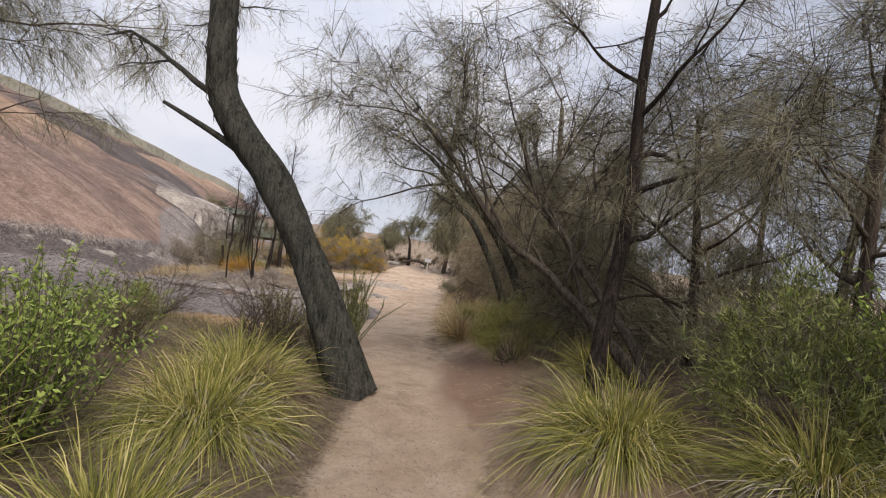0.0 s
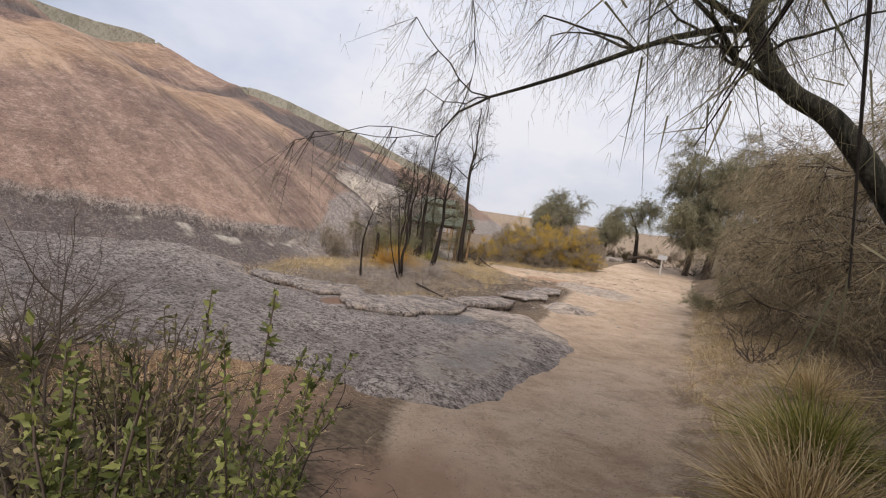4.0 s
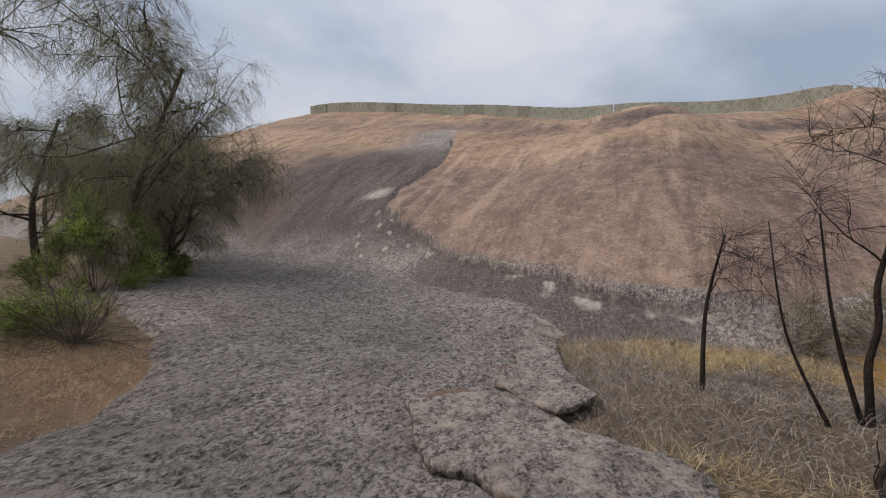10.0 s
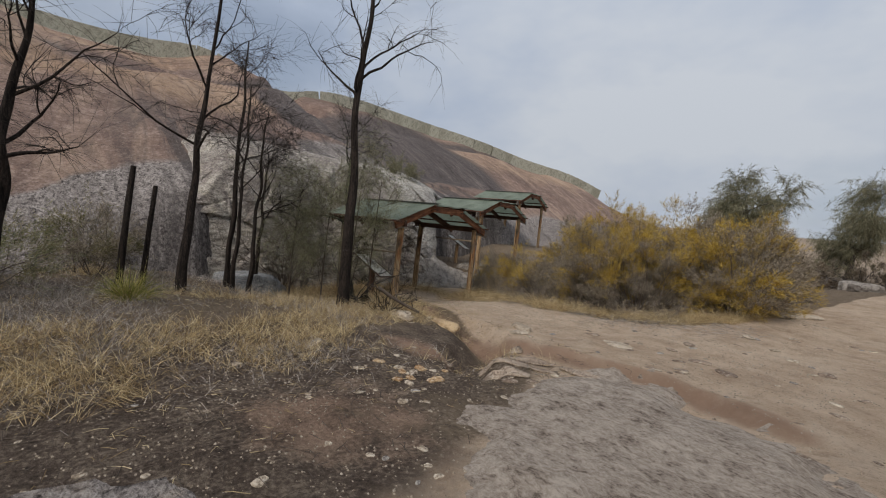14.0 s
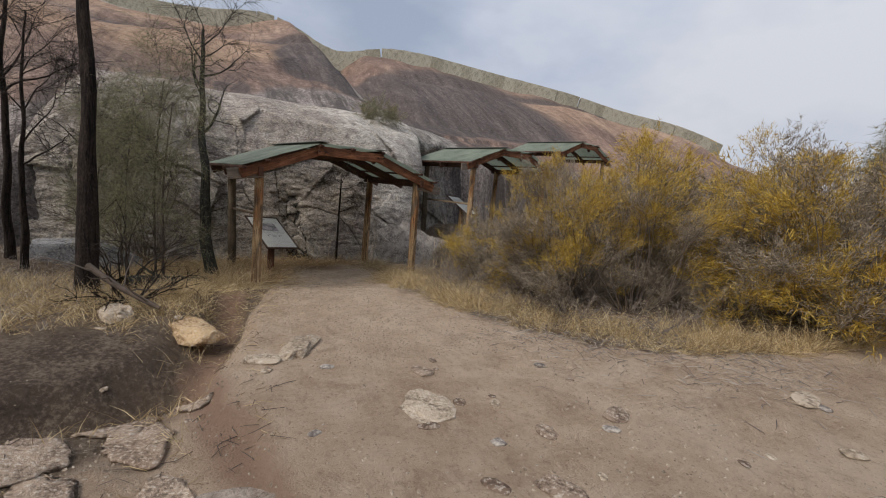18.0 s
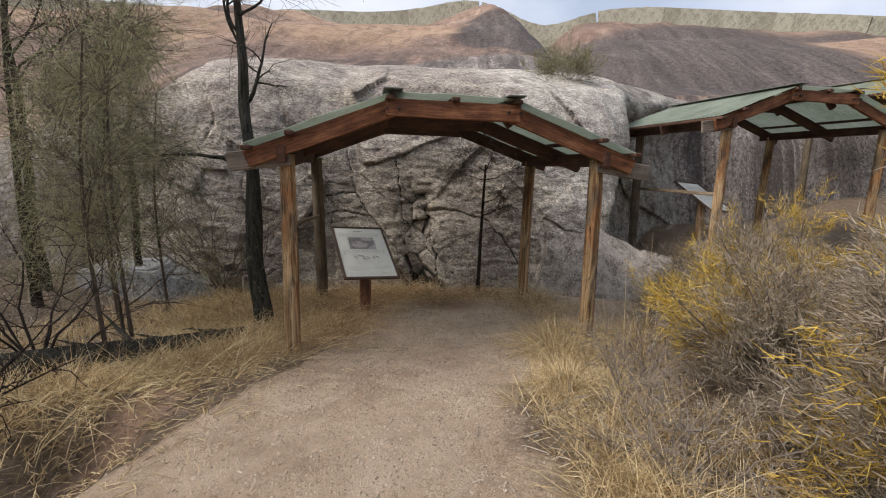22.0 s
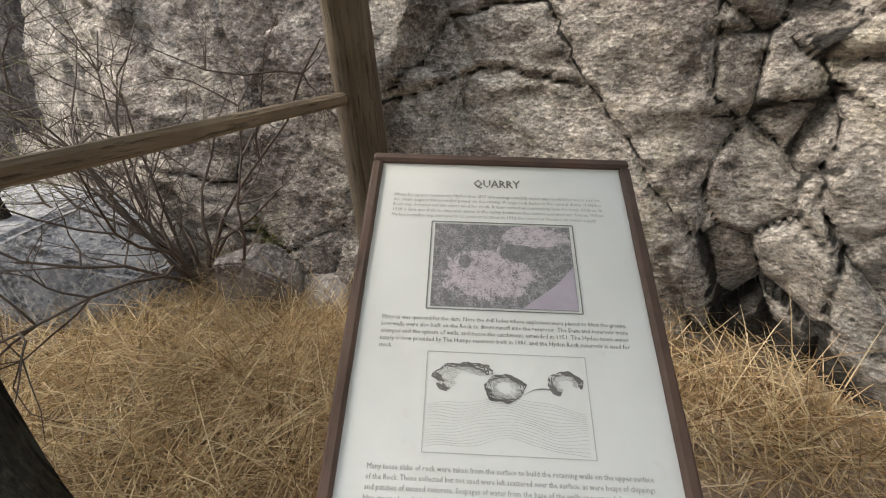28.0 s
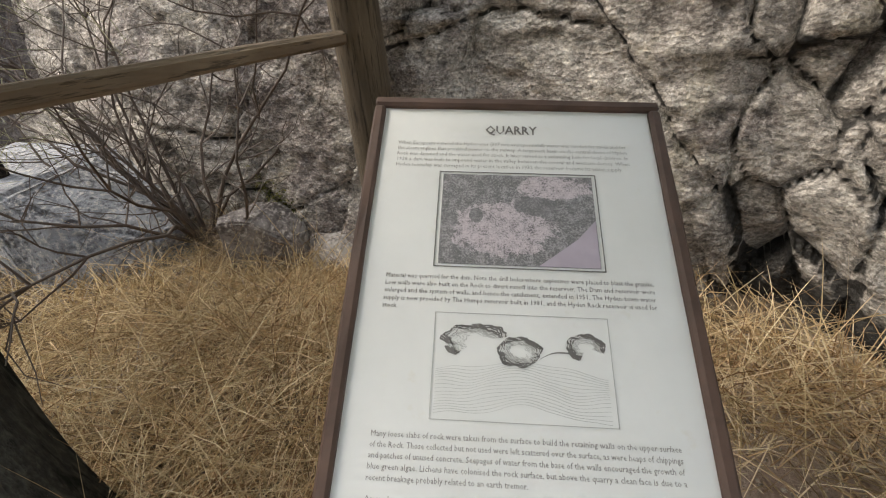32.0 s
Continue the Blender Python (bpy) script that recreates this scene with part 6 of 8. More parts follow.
def bare_shrub(x, y, label, seed, height=1.0, radius=0.6, stems=12, mat=None, group="dead shrubs", z=None, thick=1.0):
    rng = np.random.default_rng(seed)
    s = thing("dead_shrub", pose(x, y, gz(x, y) if z is None else z), label, "dead shrub", group)
    lines, fine = [], []
    for i in range(stems):
        a = rng.uniform(0, 2 * pi)
        d = (cos(a) * radius, sin(a) * radius, height * rng.uniform(0.6, 1.1))
        p, r, dd = wander(rng, (0, 0, -0.03), d, height * rng.uniform(0.7, 1.15), 0.012 * thick, 0.003 * thick, 7, 0.2, 0.02)
        lines.append((p, r))
        for j in range(7):
            k = rng.integers(2, 8)
            q, qr, qd = wander(rng, p[k], unit(dd + rng.normal(size=3) * 0.8), height * rng.uniform(0.15, 0.45), 0.005 * thick, 0.0015, 5, 0.25)
            fine.append((q, qr))
            for _ in range(2):
                q2, r2, _d = wander(rng, q[3], unit(qd + rng.normal(size=3) * 0.8), height * 0.14, 0.0025, 0.001, 3, 0.25)
                fine.append((q2, r2))
    mass("stem_mass", mesh_np("stem_mass", *tubes(lines, 5), mat or M_TWIG_DARK), s)
    mass("twig_mass", mesh_np("twig_mass", *tubes(fine, 3), mat or M_TWIG_DARK), s)
    return s


def scatter(rng, n, inside, box):
    """Points within a box at which a smooth field is high."""
    out = []
    got = 0
    while got < n:
        x, y = rng.uniform(box[0], box[1], n), rng.uniform(box[2], box[3], n)
        keep = rng.uniform(0, 1, n) < inside(x, y)
        out.append(np.c_[x, y][keep])
        got += int(keep.sum())
    return np.concatenate(out)[:n]


def grass_field(name, label, mat, seed, n, inside, box, length, width=0.004, lean=0.5, droop=0.35, clump=1, category="grass", segs=2):
    rng = np.random.default_rng(seed)
    xy = scatter(rng, max(1, n // clump), inside, box)
    xy = np.repeat(xy, clump, 0) + rng.normal(size=(len(xy) * clump, 2)) * (0.035 if clump > 1 else 0)
    m = len(xy)
    base = np.c_[xy, ground_z(xy[:, 0], xy[:, 1]) - 0.01]
    tuft = np.repeat(rng.normal(0, lean * 0.85, (len(xy) // clump, 2)), clump, 0)
    way = unit(np.c_[tuft + rng.normal(0, lean * (0.55 if clump > 1 else 0.7), (m, 2)), np.ones(m)])
    V, F = blades(rng, base, way, length * rng.uniform(0.35, 1.3, m), np.full(m, width), droop * rng.uniform(0.2, 1.6, m), segs)
    return tagged(new(name, mesh_np(name, V, F, mat)), label, category, kind="stuff")


def litter_field(name, label, mat, seed, n, inside, box, length=(0.04, 0.2), r=0.003, surf=None):
    rng = np.random.default_rng(seed)
    xy = scatter(rng, n, inside, box)
    a, L = rng.uniform(0, 2 * pi, n), rng.uniform(*length, n) ** 1.0
    z0 = (surf or ground_z)(xy[:, 0], xy[:, 1]) + 0.006
    d = np.c_[np.cos(a), np.sin(a), rng.normal(0, 0.12, n)]
    side = np.c_[-np.sin(a), np.cos(a), np.zeros(n)] * r
    p, q = np.c_[xy, z0], np.c_[xy, z0] + d * L[:, None]
    bend = (p + q) / 2 + np.c_[rng.normal(0, 0.1, (n, 2)) * L[:, None], np.abs(rng.normal(0, 0.012, n))]
    up3 = np.array([0, 0, r * 1.3])
    V = np.stack([p - side, p + side, p + up3, bend - side, bend + side, bend + up3, q], 1)
    F = (np.arange(n) * 7)[:, None, None] + np.array([(0, 1, 4), (0, 4, 3), (1, 2, 5), (1, 5, 4), (2, 0, 3), (2, 3, 5), (3, 4, 6), (4, 5, 6), (5, 3, 6)])[None]
    return tagged(new(name, mesh_np(name, V.reshape(-1, 3), F.reshape(-1, 3), mat)), label, "litter", kind="stuff")


def stone_mesh(seed, flat=0.6, detail=2, rough=0.35):
    bm = bmesh.new()
    bmesh.ops.create_icosphere(bm, subdivisions=detail, radius=1.0)
    for v in bm.verts:
        c = v.co.copy()
        q = 1 + rough * noise.noise(c * 1.3 + Vector((seed * 3.1, 0, 0))) + rough * 0.5 * noise.noise(c * 3.1 + Vector((0, seed * 2.7, 0)))
        v.co = c * q
        v.co.z *= flat
        v.co.x, v.co.y = max(-0.92, min(0.92, v.co.x)), max(-0.9, min(0.9, v.co.y))
        v.co.z = max(-0.25, min(flat * 0.8, v.co.z))
    return bm


def stone(x, y, size, label, mat, seed, flat=0.6, rz=0.0, sink=0.25, group="loose stones", z=None, category="stone", detail=3):
    bm = stone_mesh(seed, flat, detail)
    bmesh.ops.scale(bm, vec=size, verts=bm.verts)
    me = bpy.data.meshes.new("stone")
    bm.to_mesh(me)
    bm.free()
    me.materials.append(mat)
    ob = new("stone", me)
    ob.matrix_world = pose(x, y, (gz(x, y) if z is None else z) + size[2] * sink * 0.3, 0, 0, rz)
    return tagged(ob, label, category, group)


def block(x, y, z, size, label, mat, seed, rz=0.0, group="fallen blocks"):
    """An angular block, split off along flat planes."""
    rng = random.Random(seed)
    bm = bmesh.new()
    bmesh.ops.create_cube(bm, size=2.0)
    for i in range(11):
        d = Vector((rng.gauss(0, 1), rng.gauss(0, 1), rng.gauss(0.35, 0.8))).normalized()
        cut = bmesh.ops.bisect_plane(bm, geom=bm.verts[:] + bm.edges[:] + bm.faces[:], plane_co=d * rng.uniform(0.82, 1.05), plane_no=d, clear_outer=True)
        rim = [e for e in cut["geom_cut"] if isinstance(e, bmesh.types.BMEdge)]
        if rim:
            bmesh.ops.contextual_create(bm, geom=rim)
    bmesh.ops.bevel(bm, geom=bm.edges[:], offset=0.05, segments=2, affect="EDGES")
    bmesh.ops.triangulate(bm, faces=bm.faces[:])
    bmesh.ops.subdivide_edges(bm, edges=[e for e in bm.edges if e.calc_length() > 0.25], cuts=2)
    for v in bm.verts:
        v.co += v.co * (0.05 * noise.noise(v.co * 2.5 + Vector((seed, 0, 0))) + 0.03 * noise.noise(v.co * 7 + Vector((0, seed, 0))))
    bmesh.ops.scale(bm, vec=size, verts=bm.verts)
    me = bpy.data.meshes.new("block")
    bm.to_mesh(me)
    bm.free()
    me.materials.append(mat)
    ob = new("block", me)
    ob.matrix_world = pose(x, y, z, 0, 0, rz)
    return tagged(ob, label, "rock block", group)

# ---- woodland at the start of the track ----
leaning = tree("big rough-barked she-oak leaning out beside the track",
     [(-0.8, 5.44, -0.12), (-1.44, 5.47, 1.15), (-2.13, 5.53, 2.25), (-2.9, 5.56, 3.15), (-3.08, 5.56, 4.0), (-3.25, 5.61, 5.4)], 0.225, 0.15,
     [(0.62, (-0.75, 0.0, 0.5), 2.4), (0.8, (-0.5, 0.5, 0.55), 2.4), (0.9, (0.5, 0.3, 0.7), 2.2), (1.0, (-0.4, -0.3, 0.9), 2.4)],
     1, M_BARK, M_NEEDLE, per=3, spray=0.5, droop=0.2, twigs=5, trunk_sides=36, rough=0.2)
# strips of bark lifting off the leaning trunk
line = smooth_line([(-0.8, 5.44, -0.12), (-1.44, 5.47, 1.15), (-2.13, 5.53, 2.25), (-2.9, 5.56, 3.15), (-3.08, 5.56, 4.0), (-3.25, 5.61, 5.4)], 60)
rng = np.random.default_rng(77)
at, round_ = rng.integers(1, 52, 900), rng.uniform(0, 2 * pi, 900)
along = unit(line[at + 1] - line[at])
side = unit(np.cross(along, np.array([0.0, 1.0, 0.0])))
out = side * np.cos(round_)[:, None] + np.cross(along, side) * np.sin(round_)[:, None]
root = line[at] + along * rng.uniform(0, 0.08, 900)[:, None] + out * (0.215 - 0.07 * at / 60 - 0.012)[:, None]
mass("bark_strips", mesh_np("bark_strips", *blades(rng, root - np.array([-0.8, 5.44, -0.12]), unit(along * rng.choice([-1, 1], 900)[:, None] + out * rng.uniform(0.08, 0.4, 900)[:, None]), rng.uniform(0.05, 0.2, 900), rng.uniform(0.012, 0.035, 900), np.full(900, 0.05), 2), M_BARK), leaning, "lifting strips of dark bark")
# dead stub on the leaning trunk
stub = thing("branch_stub", pose(-2.72, 5.54, 2.72), "broken dead branch stub on the leaning trunk", "dead branch")
part_mesh("stick", mesh_np("stick", *tubes([(smooth_line([(0.1, 0, -0.12), (-0.4, 0, 0.12), (-0.95, 0.02, 0.36)], 9), np.linspace(0.05, 0.022, 9))], 8), M_BARK, True), stub)

tree("slender she-oak arching over the track with drooping twigs",
     [(1.82, 10.35, gz(1.82, 10.35) - 0.1), (1.7, 10.3, 0.45), (1.44, 10.3, 1.1), (1.08, 10.3, 1.82), (0.55, 10.3, 2.64), (0.19, 10.3, 2.93), (-0.07, 10.3, 3.37), (-0.08, 10.3, 3.8), (-0.36, 10.3, 4.4)], 0.09, 0.05,
     [(0.75, (-0.93, -0.35, 0.22), 2.6), (0.76, (-0.8, -0.9, 0.15), 1.9), (0.62, (-0.8, -0.5, 0.12), 1.5), (0.8, (-0.75, -0.75, 0.4), 2.6), (0.85, (0.4, 0.4, 0.7), 2.2), (0.9, (-0.8, -0.5, 0.6), 2.4), (1.0, (-0.5, 0.2, 0.8), 2.2), (1.0, (-0.6, -0.9, 0.5), 2.6)],
     2, M_BARK, M_NEEDLE, per=3, twigs=7, spray=0.6, droop=0.75, needle=0.12, subs=8, nwidth=0.003, twig_r=0.0022)
tree("second she-oak leaning over the track behind the feathery bush",
     [(2.0, 8.25, gz(2.0, 8.25) - 0.1), (1.52, 8.15, 1.2), (1.1, 8.1, 1.95), (0.58, 8.1, 2.6), (0.16, 8.1, 2.9), (-0.25, 8.1, 3.25)], 0.095, 0.04,
     [(0.55, (-0.1, 0.3, 1.0), 2.0), (0.65, (-0.5, 0.3, 0.8), 1.9), (0.75, (0.1, 0.2, 1.0), 1.9), (0.85, (-0.6, -0.2, 0.8), 1.8), (0.95, (-0.3, 0.3, 0.9), 1.8), (1.0, (-0.9, 0.0, 0.5), 1.6)],
     6, M_BARK, M_NEEDLE, per=3, twigs=6, spray=0.55, droop=0.4, needle=0.14, subs=6, nwidth=0.0035, twig_r=0.0022)
tree("dark upright she-oak with feathery grey-green crown",
     [(1.72, 4.75, gz(1.72, 4.75) - 0.1), (1.85, 4.9, 1.4), (2.05, 5.2, 2.7), (2.0, 5.2, 4.0), (2.1, 5.3, 6.0)], 0.095, 0.05,
     [(0.4, (0.9, 0.2, 0.4), 2.0), (0.5, (0.6, -0.6, 0.5), 1.8), (0.6, (0.8, 0.5, 0.6), 2.2), (0.7, (0.2, -0.8, 0.6), 1.8), (0.75, (-0.4, 0.6, 0.8), 1.6), (0.85, (0.7, 0.1, 0.7), 2.0), (1.0, (0.1, 0.1, 1), 1.6)],
     3, M_BURNT, M_NEEDLE, per=5, twigs=5)
RISING = [(0.3, (-0.2, 0.2, 0.9), 2.6), (0.38, (0.1, 0.3, 1.0), 2.8), (0.46, (-0.45, 0.2, 0.9), 2.6), (0.54, (0.0, 0.1, 1.0), 2.4), (0.62, (-0.5, 0.1, 0.8), 2.4), (0.7, (-0.15, 0.2, 0.9), 2.2), (0.8, (-0.7, 0.0, 0.6), 2.0), (0.88, (-0.3, -0.2, 0.9), 1.8), (1.0, (-0.9, 0.1, 0.3), 1.6)]
tree("she-oak leaning far over towards the track, furrowed grey stem",
     [(2.6, 5.25, gz(2.6, 5.25) - 0.1), (2.05, 5.55, 1.05), (1.54, 5.85, 1.55), (0.83, 6.05, 2.05), (0.2, 6.15, 2.75), (-0.5, 6.2, 3.5)], 0.075, 0.025, RISING,
     4, M_BARK_MID, M_NEEDLE, per=4, twigs=5, subs=6, crook=0.02, rough=0.3)
tree("second leaning she-oak stem rising beside the first",
     [(2.75, 5.45, gz(2.75, 5.45) - 0.1), (2.3, 5.8, 1.25), (1.75, 6.2, 2.0), (1.2, 6.4, 2.8), (0.8, 6.5, 3.7)], 0.065, 0.025, RISING[1:8],
     14, M_BARK_MID, M_NEEDLE, per=4, twigs=5, subs=6, crook=0.02, rough=0.3)
tree("slim pale-stemmed she-oak among the thicket",
     [(2.6, 9.4, gz(2.6, 9.4) - 0.1), (2.3, 9.4, 1.6), (2.2, 9.5, 3.3), (2.05, 9.5, 5.2)], 0.1, 0.04,
     [(0.35, (0.5, 0.2, 0.9), 3.0), (0.45, (-0.5, 0.1, 0.9), 2.6), (0.6, (0.4, -0.3, 0.9), 2.2), (0.7, (-0.4, 0.4, 0.8), 2.0), (1.0, (0.1, 0, 1), 1.6)],
     5, M_BARK_THIN, M_NEEDLE, per=4, twigs=5)
for i, (x, y, h, sp, leaf) in enumerate((
        (4.1, 4.4, 4.6, 2.0, M_NEEDLE), (3.6, 6.3, 4.2, 2.0, M_NEEDLE), (5.6, 6.4, 5.6, 2.3, M_NEEDLE), (4.3, 10.2, 5.0, 2.2, M_NEEDLE_BROWN),
        (3.1, 12.2, 4.2, 2.1, M_NEEDLE_BROWN), (2.6, 14.8, 4.0, 2.0, M_NEEDLE_BROWN), (4.6, 14.2, 5.2, 2.3, M_NEEDLE_BROWN), (2.7, 17.6, 4.2, 2.1, M_NEEDLE_BROWN), (2.5, 8.3, 3.4, 1.4, M_NEEDLE),
        (2.4, 20.6, 4.0, 2.1, M_NEEDLE_BROWN), (4.4, 18.8, 5.2, 2.2, M_NEEDLE_BROWN), (3.3, 24.5, 4.6, 2.2, M_NEEDLE_BROWN), (3.0, 29.0, 4.8, 2.2, M_NEEDLE_BROWN), (6.6, 9.5, 6.0, 2.4, M_NEEDLE), (6.2, 3.0, 5.2, 2.2, M_NEEDLE))):
    z = gz(x, y) - 0.1
    rng = random.Random(i + 50)
    dx, dy = rng.uniform(-0.5, 0.2), rng.uniform(-0.3, 0.3)
    crown_tree("dense bushy she-oak with drooping brown-green needles" if leaf is M_NEEDLE_BROWN else "dense bushy she-oak with dull green needles",
               [(x, y, z), (x + dx * 0.3, y + dy * 0.3, z + h * 0.35), (x + dx, y + dy, z + h * 0.85)], 0.085, 0.03, sp, 60 + i, M_BARK_THIN, leaf, count=13, per=5, twigs=5, spray=0.75, droop=0.3, needle=0.24, nwidth=0.0042 if y < 9 else 0.008, group="she-oak thicket", subs=4, trunk_sides=12, low=0.15)
for i, (x, y, h, sp) in enumerate(((-8.0, 4.3, 4.9, 3.7), (-9.2, 3.9, 3.3, 2.2), (-9.3, 2.4, 3.8, 1.9), (-11.4, -0.6, 4.4, 2.2), (-8.6, -0.6, 4.6, 2.1), (-13.6, -3.0, 4.6, 2.4), (-11.6, -6.0, 4.8, 2.4))):
    z = gz(x, y) - 0.1
    crown_tree("spreading she-oak at the foot of the rock", [(x, y, z), (x + 0.3, y + 0.35, z + h * 0.4), (x + (0.7 if i == 0 else -0.2), y + (2.2 if i == 0 else 0.5), z + h * 0.9)], 0.1, 0.035, sp, 90 + i, M_BARK_THIN, M_NEEDLE, count=13, per=5, twigs=6, spray=0.7, droop=0.45, needle=0.22, nwidth=0.006, group="she-oaks by the rock", subs=5, trunk_sides=12, low=0.5 if i == 0 else 0.25)
plume_bush(-7.0, 4.6, "dense dark green bush at the foot of the trees", 19, 1.9, 1.2, M_GREEN, M_LEAF, 420, 0.45, "leafy shrubs", fine=40, nw=0.012)
plume_bush(-8.6, 3.6, "dull green bush at the edge of the rock", 20, 1.7, 1.1, M_OLIVE, M_LEAF, 360, 0.4, "leafy shrubs", fine=36, nw=0.012)

# ---- tussocks, shrubs and bushes by the first stretch ----
tussock(-1.75, 3.75, "large shaggy tussock, green-gold over grey dead leaves", M_TUSSOCK, 1, 2600, 1.45, 0.009, 1.05, 1.1, 1.0)
tussock(-2.1, 5.1, "shaggy green-gold tussock behind the first", M_TUSSOCK, 2, 1600, 1.2, 0.009, 1.0, 1.0, 0.9)
tussock(-1.9, 4.75, "tall green-gold tussock over a heap of dead leaves", M_TUSSOCK, 49, 1900, 1.35, 0.009, 0.85, 1.0, 1.1, M_TWIGGRASS)
tussock(1.72, 3.9, "big green-gold tussock at the edge of the track", M_TUSSOCK, 3, 3000, 1.5, 0.009, 1.0, 1.15, 0.5)
tussock(2.6, 2.9, "dark shaggy tussock in the shade", M_TUSSOCK, 4, 1700, 1.2, 0.008, 0.9, 1.0, 0.9)
plume_bush(2.95, 3.45, "dark green bush in the shade of the trees", 21, 1.5, 0.85, M_LEAF, M_LEAF, 300, 0.4, "thicket undergrowth", fine=30, nw=0.01)
tussock(2.2, 6.0, "low green tussock under the trees", M_TUSSOCK, 5, 1000, 0.9, 0.009, 0.6, 0.9, 0.5)
tussock(0.62, 9.75, "straw-gold tussock on the edge of the sand", M_STRAW, 6, 1300, 0.95, 0.009, 0.5, 0.9, 0.3, M_TUSSOCK)
tussock(0.85, 10.7, "green-gold tussock beside the track", M_TUSSOCK, 7, 1200, 0.95, 0.009, 0.5, 0.85, 0.4, M_STRAW)
tussock(1.2, 12.4, "dry straw tussock on the bank", M_STRAW, 8, 900, 0.75, 0.008, 0.5, 0.9, 0.5)
tussock(-1.35, 2.15, "green-gold tussock close to the track", M_TUSSOCK, 9, 1000, 1.0, 0.01, 0.6, 0.8, 0.5)
tussock(-1.5, 4.6, "heap of dead brown leaves between tussock and tree", M_TWIGGRASS, 46, 1500, 0.95, 0.007, 1.1, 1.1, 0.5)
tussock(-2.3, 4.3, "shaggy straw and brown tussock", M_STRAW, 47, 900, 1.0, 0.006, 1.1, 1.1, 1.0, M_TWIGGRASS)
tussock(-2.7, 2.2, "long-bladed yellow-green tussock beside the shrubs", M_TUSSOCK, 10, 900, 1.2, 0.011, 0.55, 0.8, 0.4)
leafy_shrub(-2.55, 2.9, "bright green small-leaved shrub", M_GREEN, 1, 1.2, 0.8, 110, 46, (0.05, 0.018))
leafy_shrub(-3.3, 3.9, "bright green small-leaved shrub behind tussocks", M_GREEN, 2, 1.25, 0.9, 100, 46, (0.05, 0.018))
leafy_shrub(-3.6, 5.4, "brownish green shrub behind tussocks", M_OLIVE, 12, 0.9, 0.8, 60, 40, (0.045, 0.014))
leafy_shrub(-1.2, 6.8, "upright leafy green shrub beside the track", M_LEAF, 33, 1.42, 0.13, 56, 250, (0.026, 0.011))
leafy_shrub(-1.5, 7.3, "low leafy shrub with yellowing tips", M_LEAF, 4, 0.8, 0.4, 46, 130, (0.03, 0.012))
leafy_shrub(-1.65, 6.95, "leafy shrub with dry stems", M_OLIVE, 24, 0.95, 0.45, 60, 60, (0.032, 0.013))
leafy_shrub(-2.15, 6.6, "olive shrub tangled with dry twigs", M_OLIVE, 5, 0.8, 0.6, 60, 36, (0.04, 0.014))
leafy_shrub(3.4, 2.9, "fresh green shrub with pale flowers", M_GREEN, 6, 1.6, 0.8, 90, 50, (0.055, 0.02))
for i, (x, y, h, r) in enumerate(((3.3, 4.9, 1.9, 1.0), (4.3, 6.4, 2.1, 1.2), (3.1, 8.3, 1.7, 1.0), (4.6, 9.0, 2.2, 1.2), (2.7, 11.2, 1.6, 1.0), (5.2, 4.2, 2.2, 1.2), (2.5, 13.4, 1.8, 1.1), (2.3, 16.2, 1.9, 1.1), (2.1, 18.9, 1.9, 1.1), (3.6, 16.6, 2.4, 1.3), (3.9, 12.6, 2.3, 1.3), (2.4, 24.0, 1.9, 1.2))):
    plume_bush(x, y, "dull olive undergrowth bush in the thicket", 140 + i, h, r, M_NEEDLE if i < 6 else M_NEEDLE_BROWN, M_NEEDLE if i < 6 else M_NEEDLE_BROWN, 230, 0.5, "thicket undergrowth", fine=22, nw=0.014)
plume_bush(1.36, 7.25, "soft bright green feathery bush beside the track", 7, 1.05, 0.55, M_FEATHER, M_OLIVE, 420, 0.9, fine=44, nw=0.004, brush=0.3)
plume_bush(2.2, 8.0, "soft olive feathery bush under the trees", 8, 0.8, 0.6, M_OLIVE, M_GREYLEAF, 240, 0.6)
plume_bush(1.0, 22.0, "dark round green bush at the track side", 9, 0.95, 0.8, M_OLIVE, M_NEEDLE, 300, 0.4)
plume_bush(-4.9, 7.3, "low fresh green bush at the rock edge", 10, 0.5, 0.4, M_GREEN, M_OLIVE, 160, 0.6)
bare_shrub(-2.75, 7.3, "bare dark twiggy shrub on rock", 1, 1.15, 0.7, 9, M_TWIG)
leafy_shrub(-2.5, 7.6, "olive leafy shrub tangled with bare twigs", M_OLIVE, 13, 0.95, 0.8, 70, 45, (0.045, 0.016))
bare_shrub(-2.2, 5.9, "tangle of dead twigs behind the leaning tree", 2, 0.8, 0.7, 14)
bare_shrub(-3.3, 8.2, "grey dead shrub on the rock edge", 3, 0.8, 0.6, 10, M_TWIG)
bare_shrub(-4.75, 8.0, "sprawling brown dead shrub", 4, 1.15, 1.0, 30, M_TWIG, thick=0.7)
bare_shrub(-1.9, 8.0, "low dead sticks beside the rock", 5, 0.6, 0.4, 6)
bare_shrub(0.9, 14.2, "pile of dead grey branches on the bank", 6, 0.7, 1.0, 14, M_TWIG)
bare_shrub(1.1, 17.0, "dead grey branches under the trees", 7, 0.7, 1.0, 14, M_TWIG)

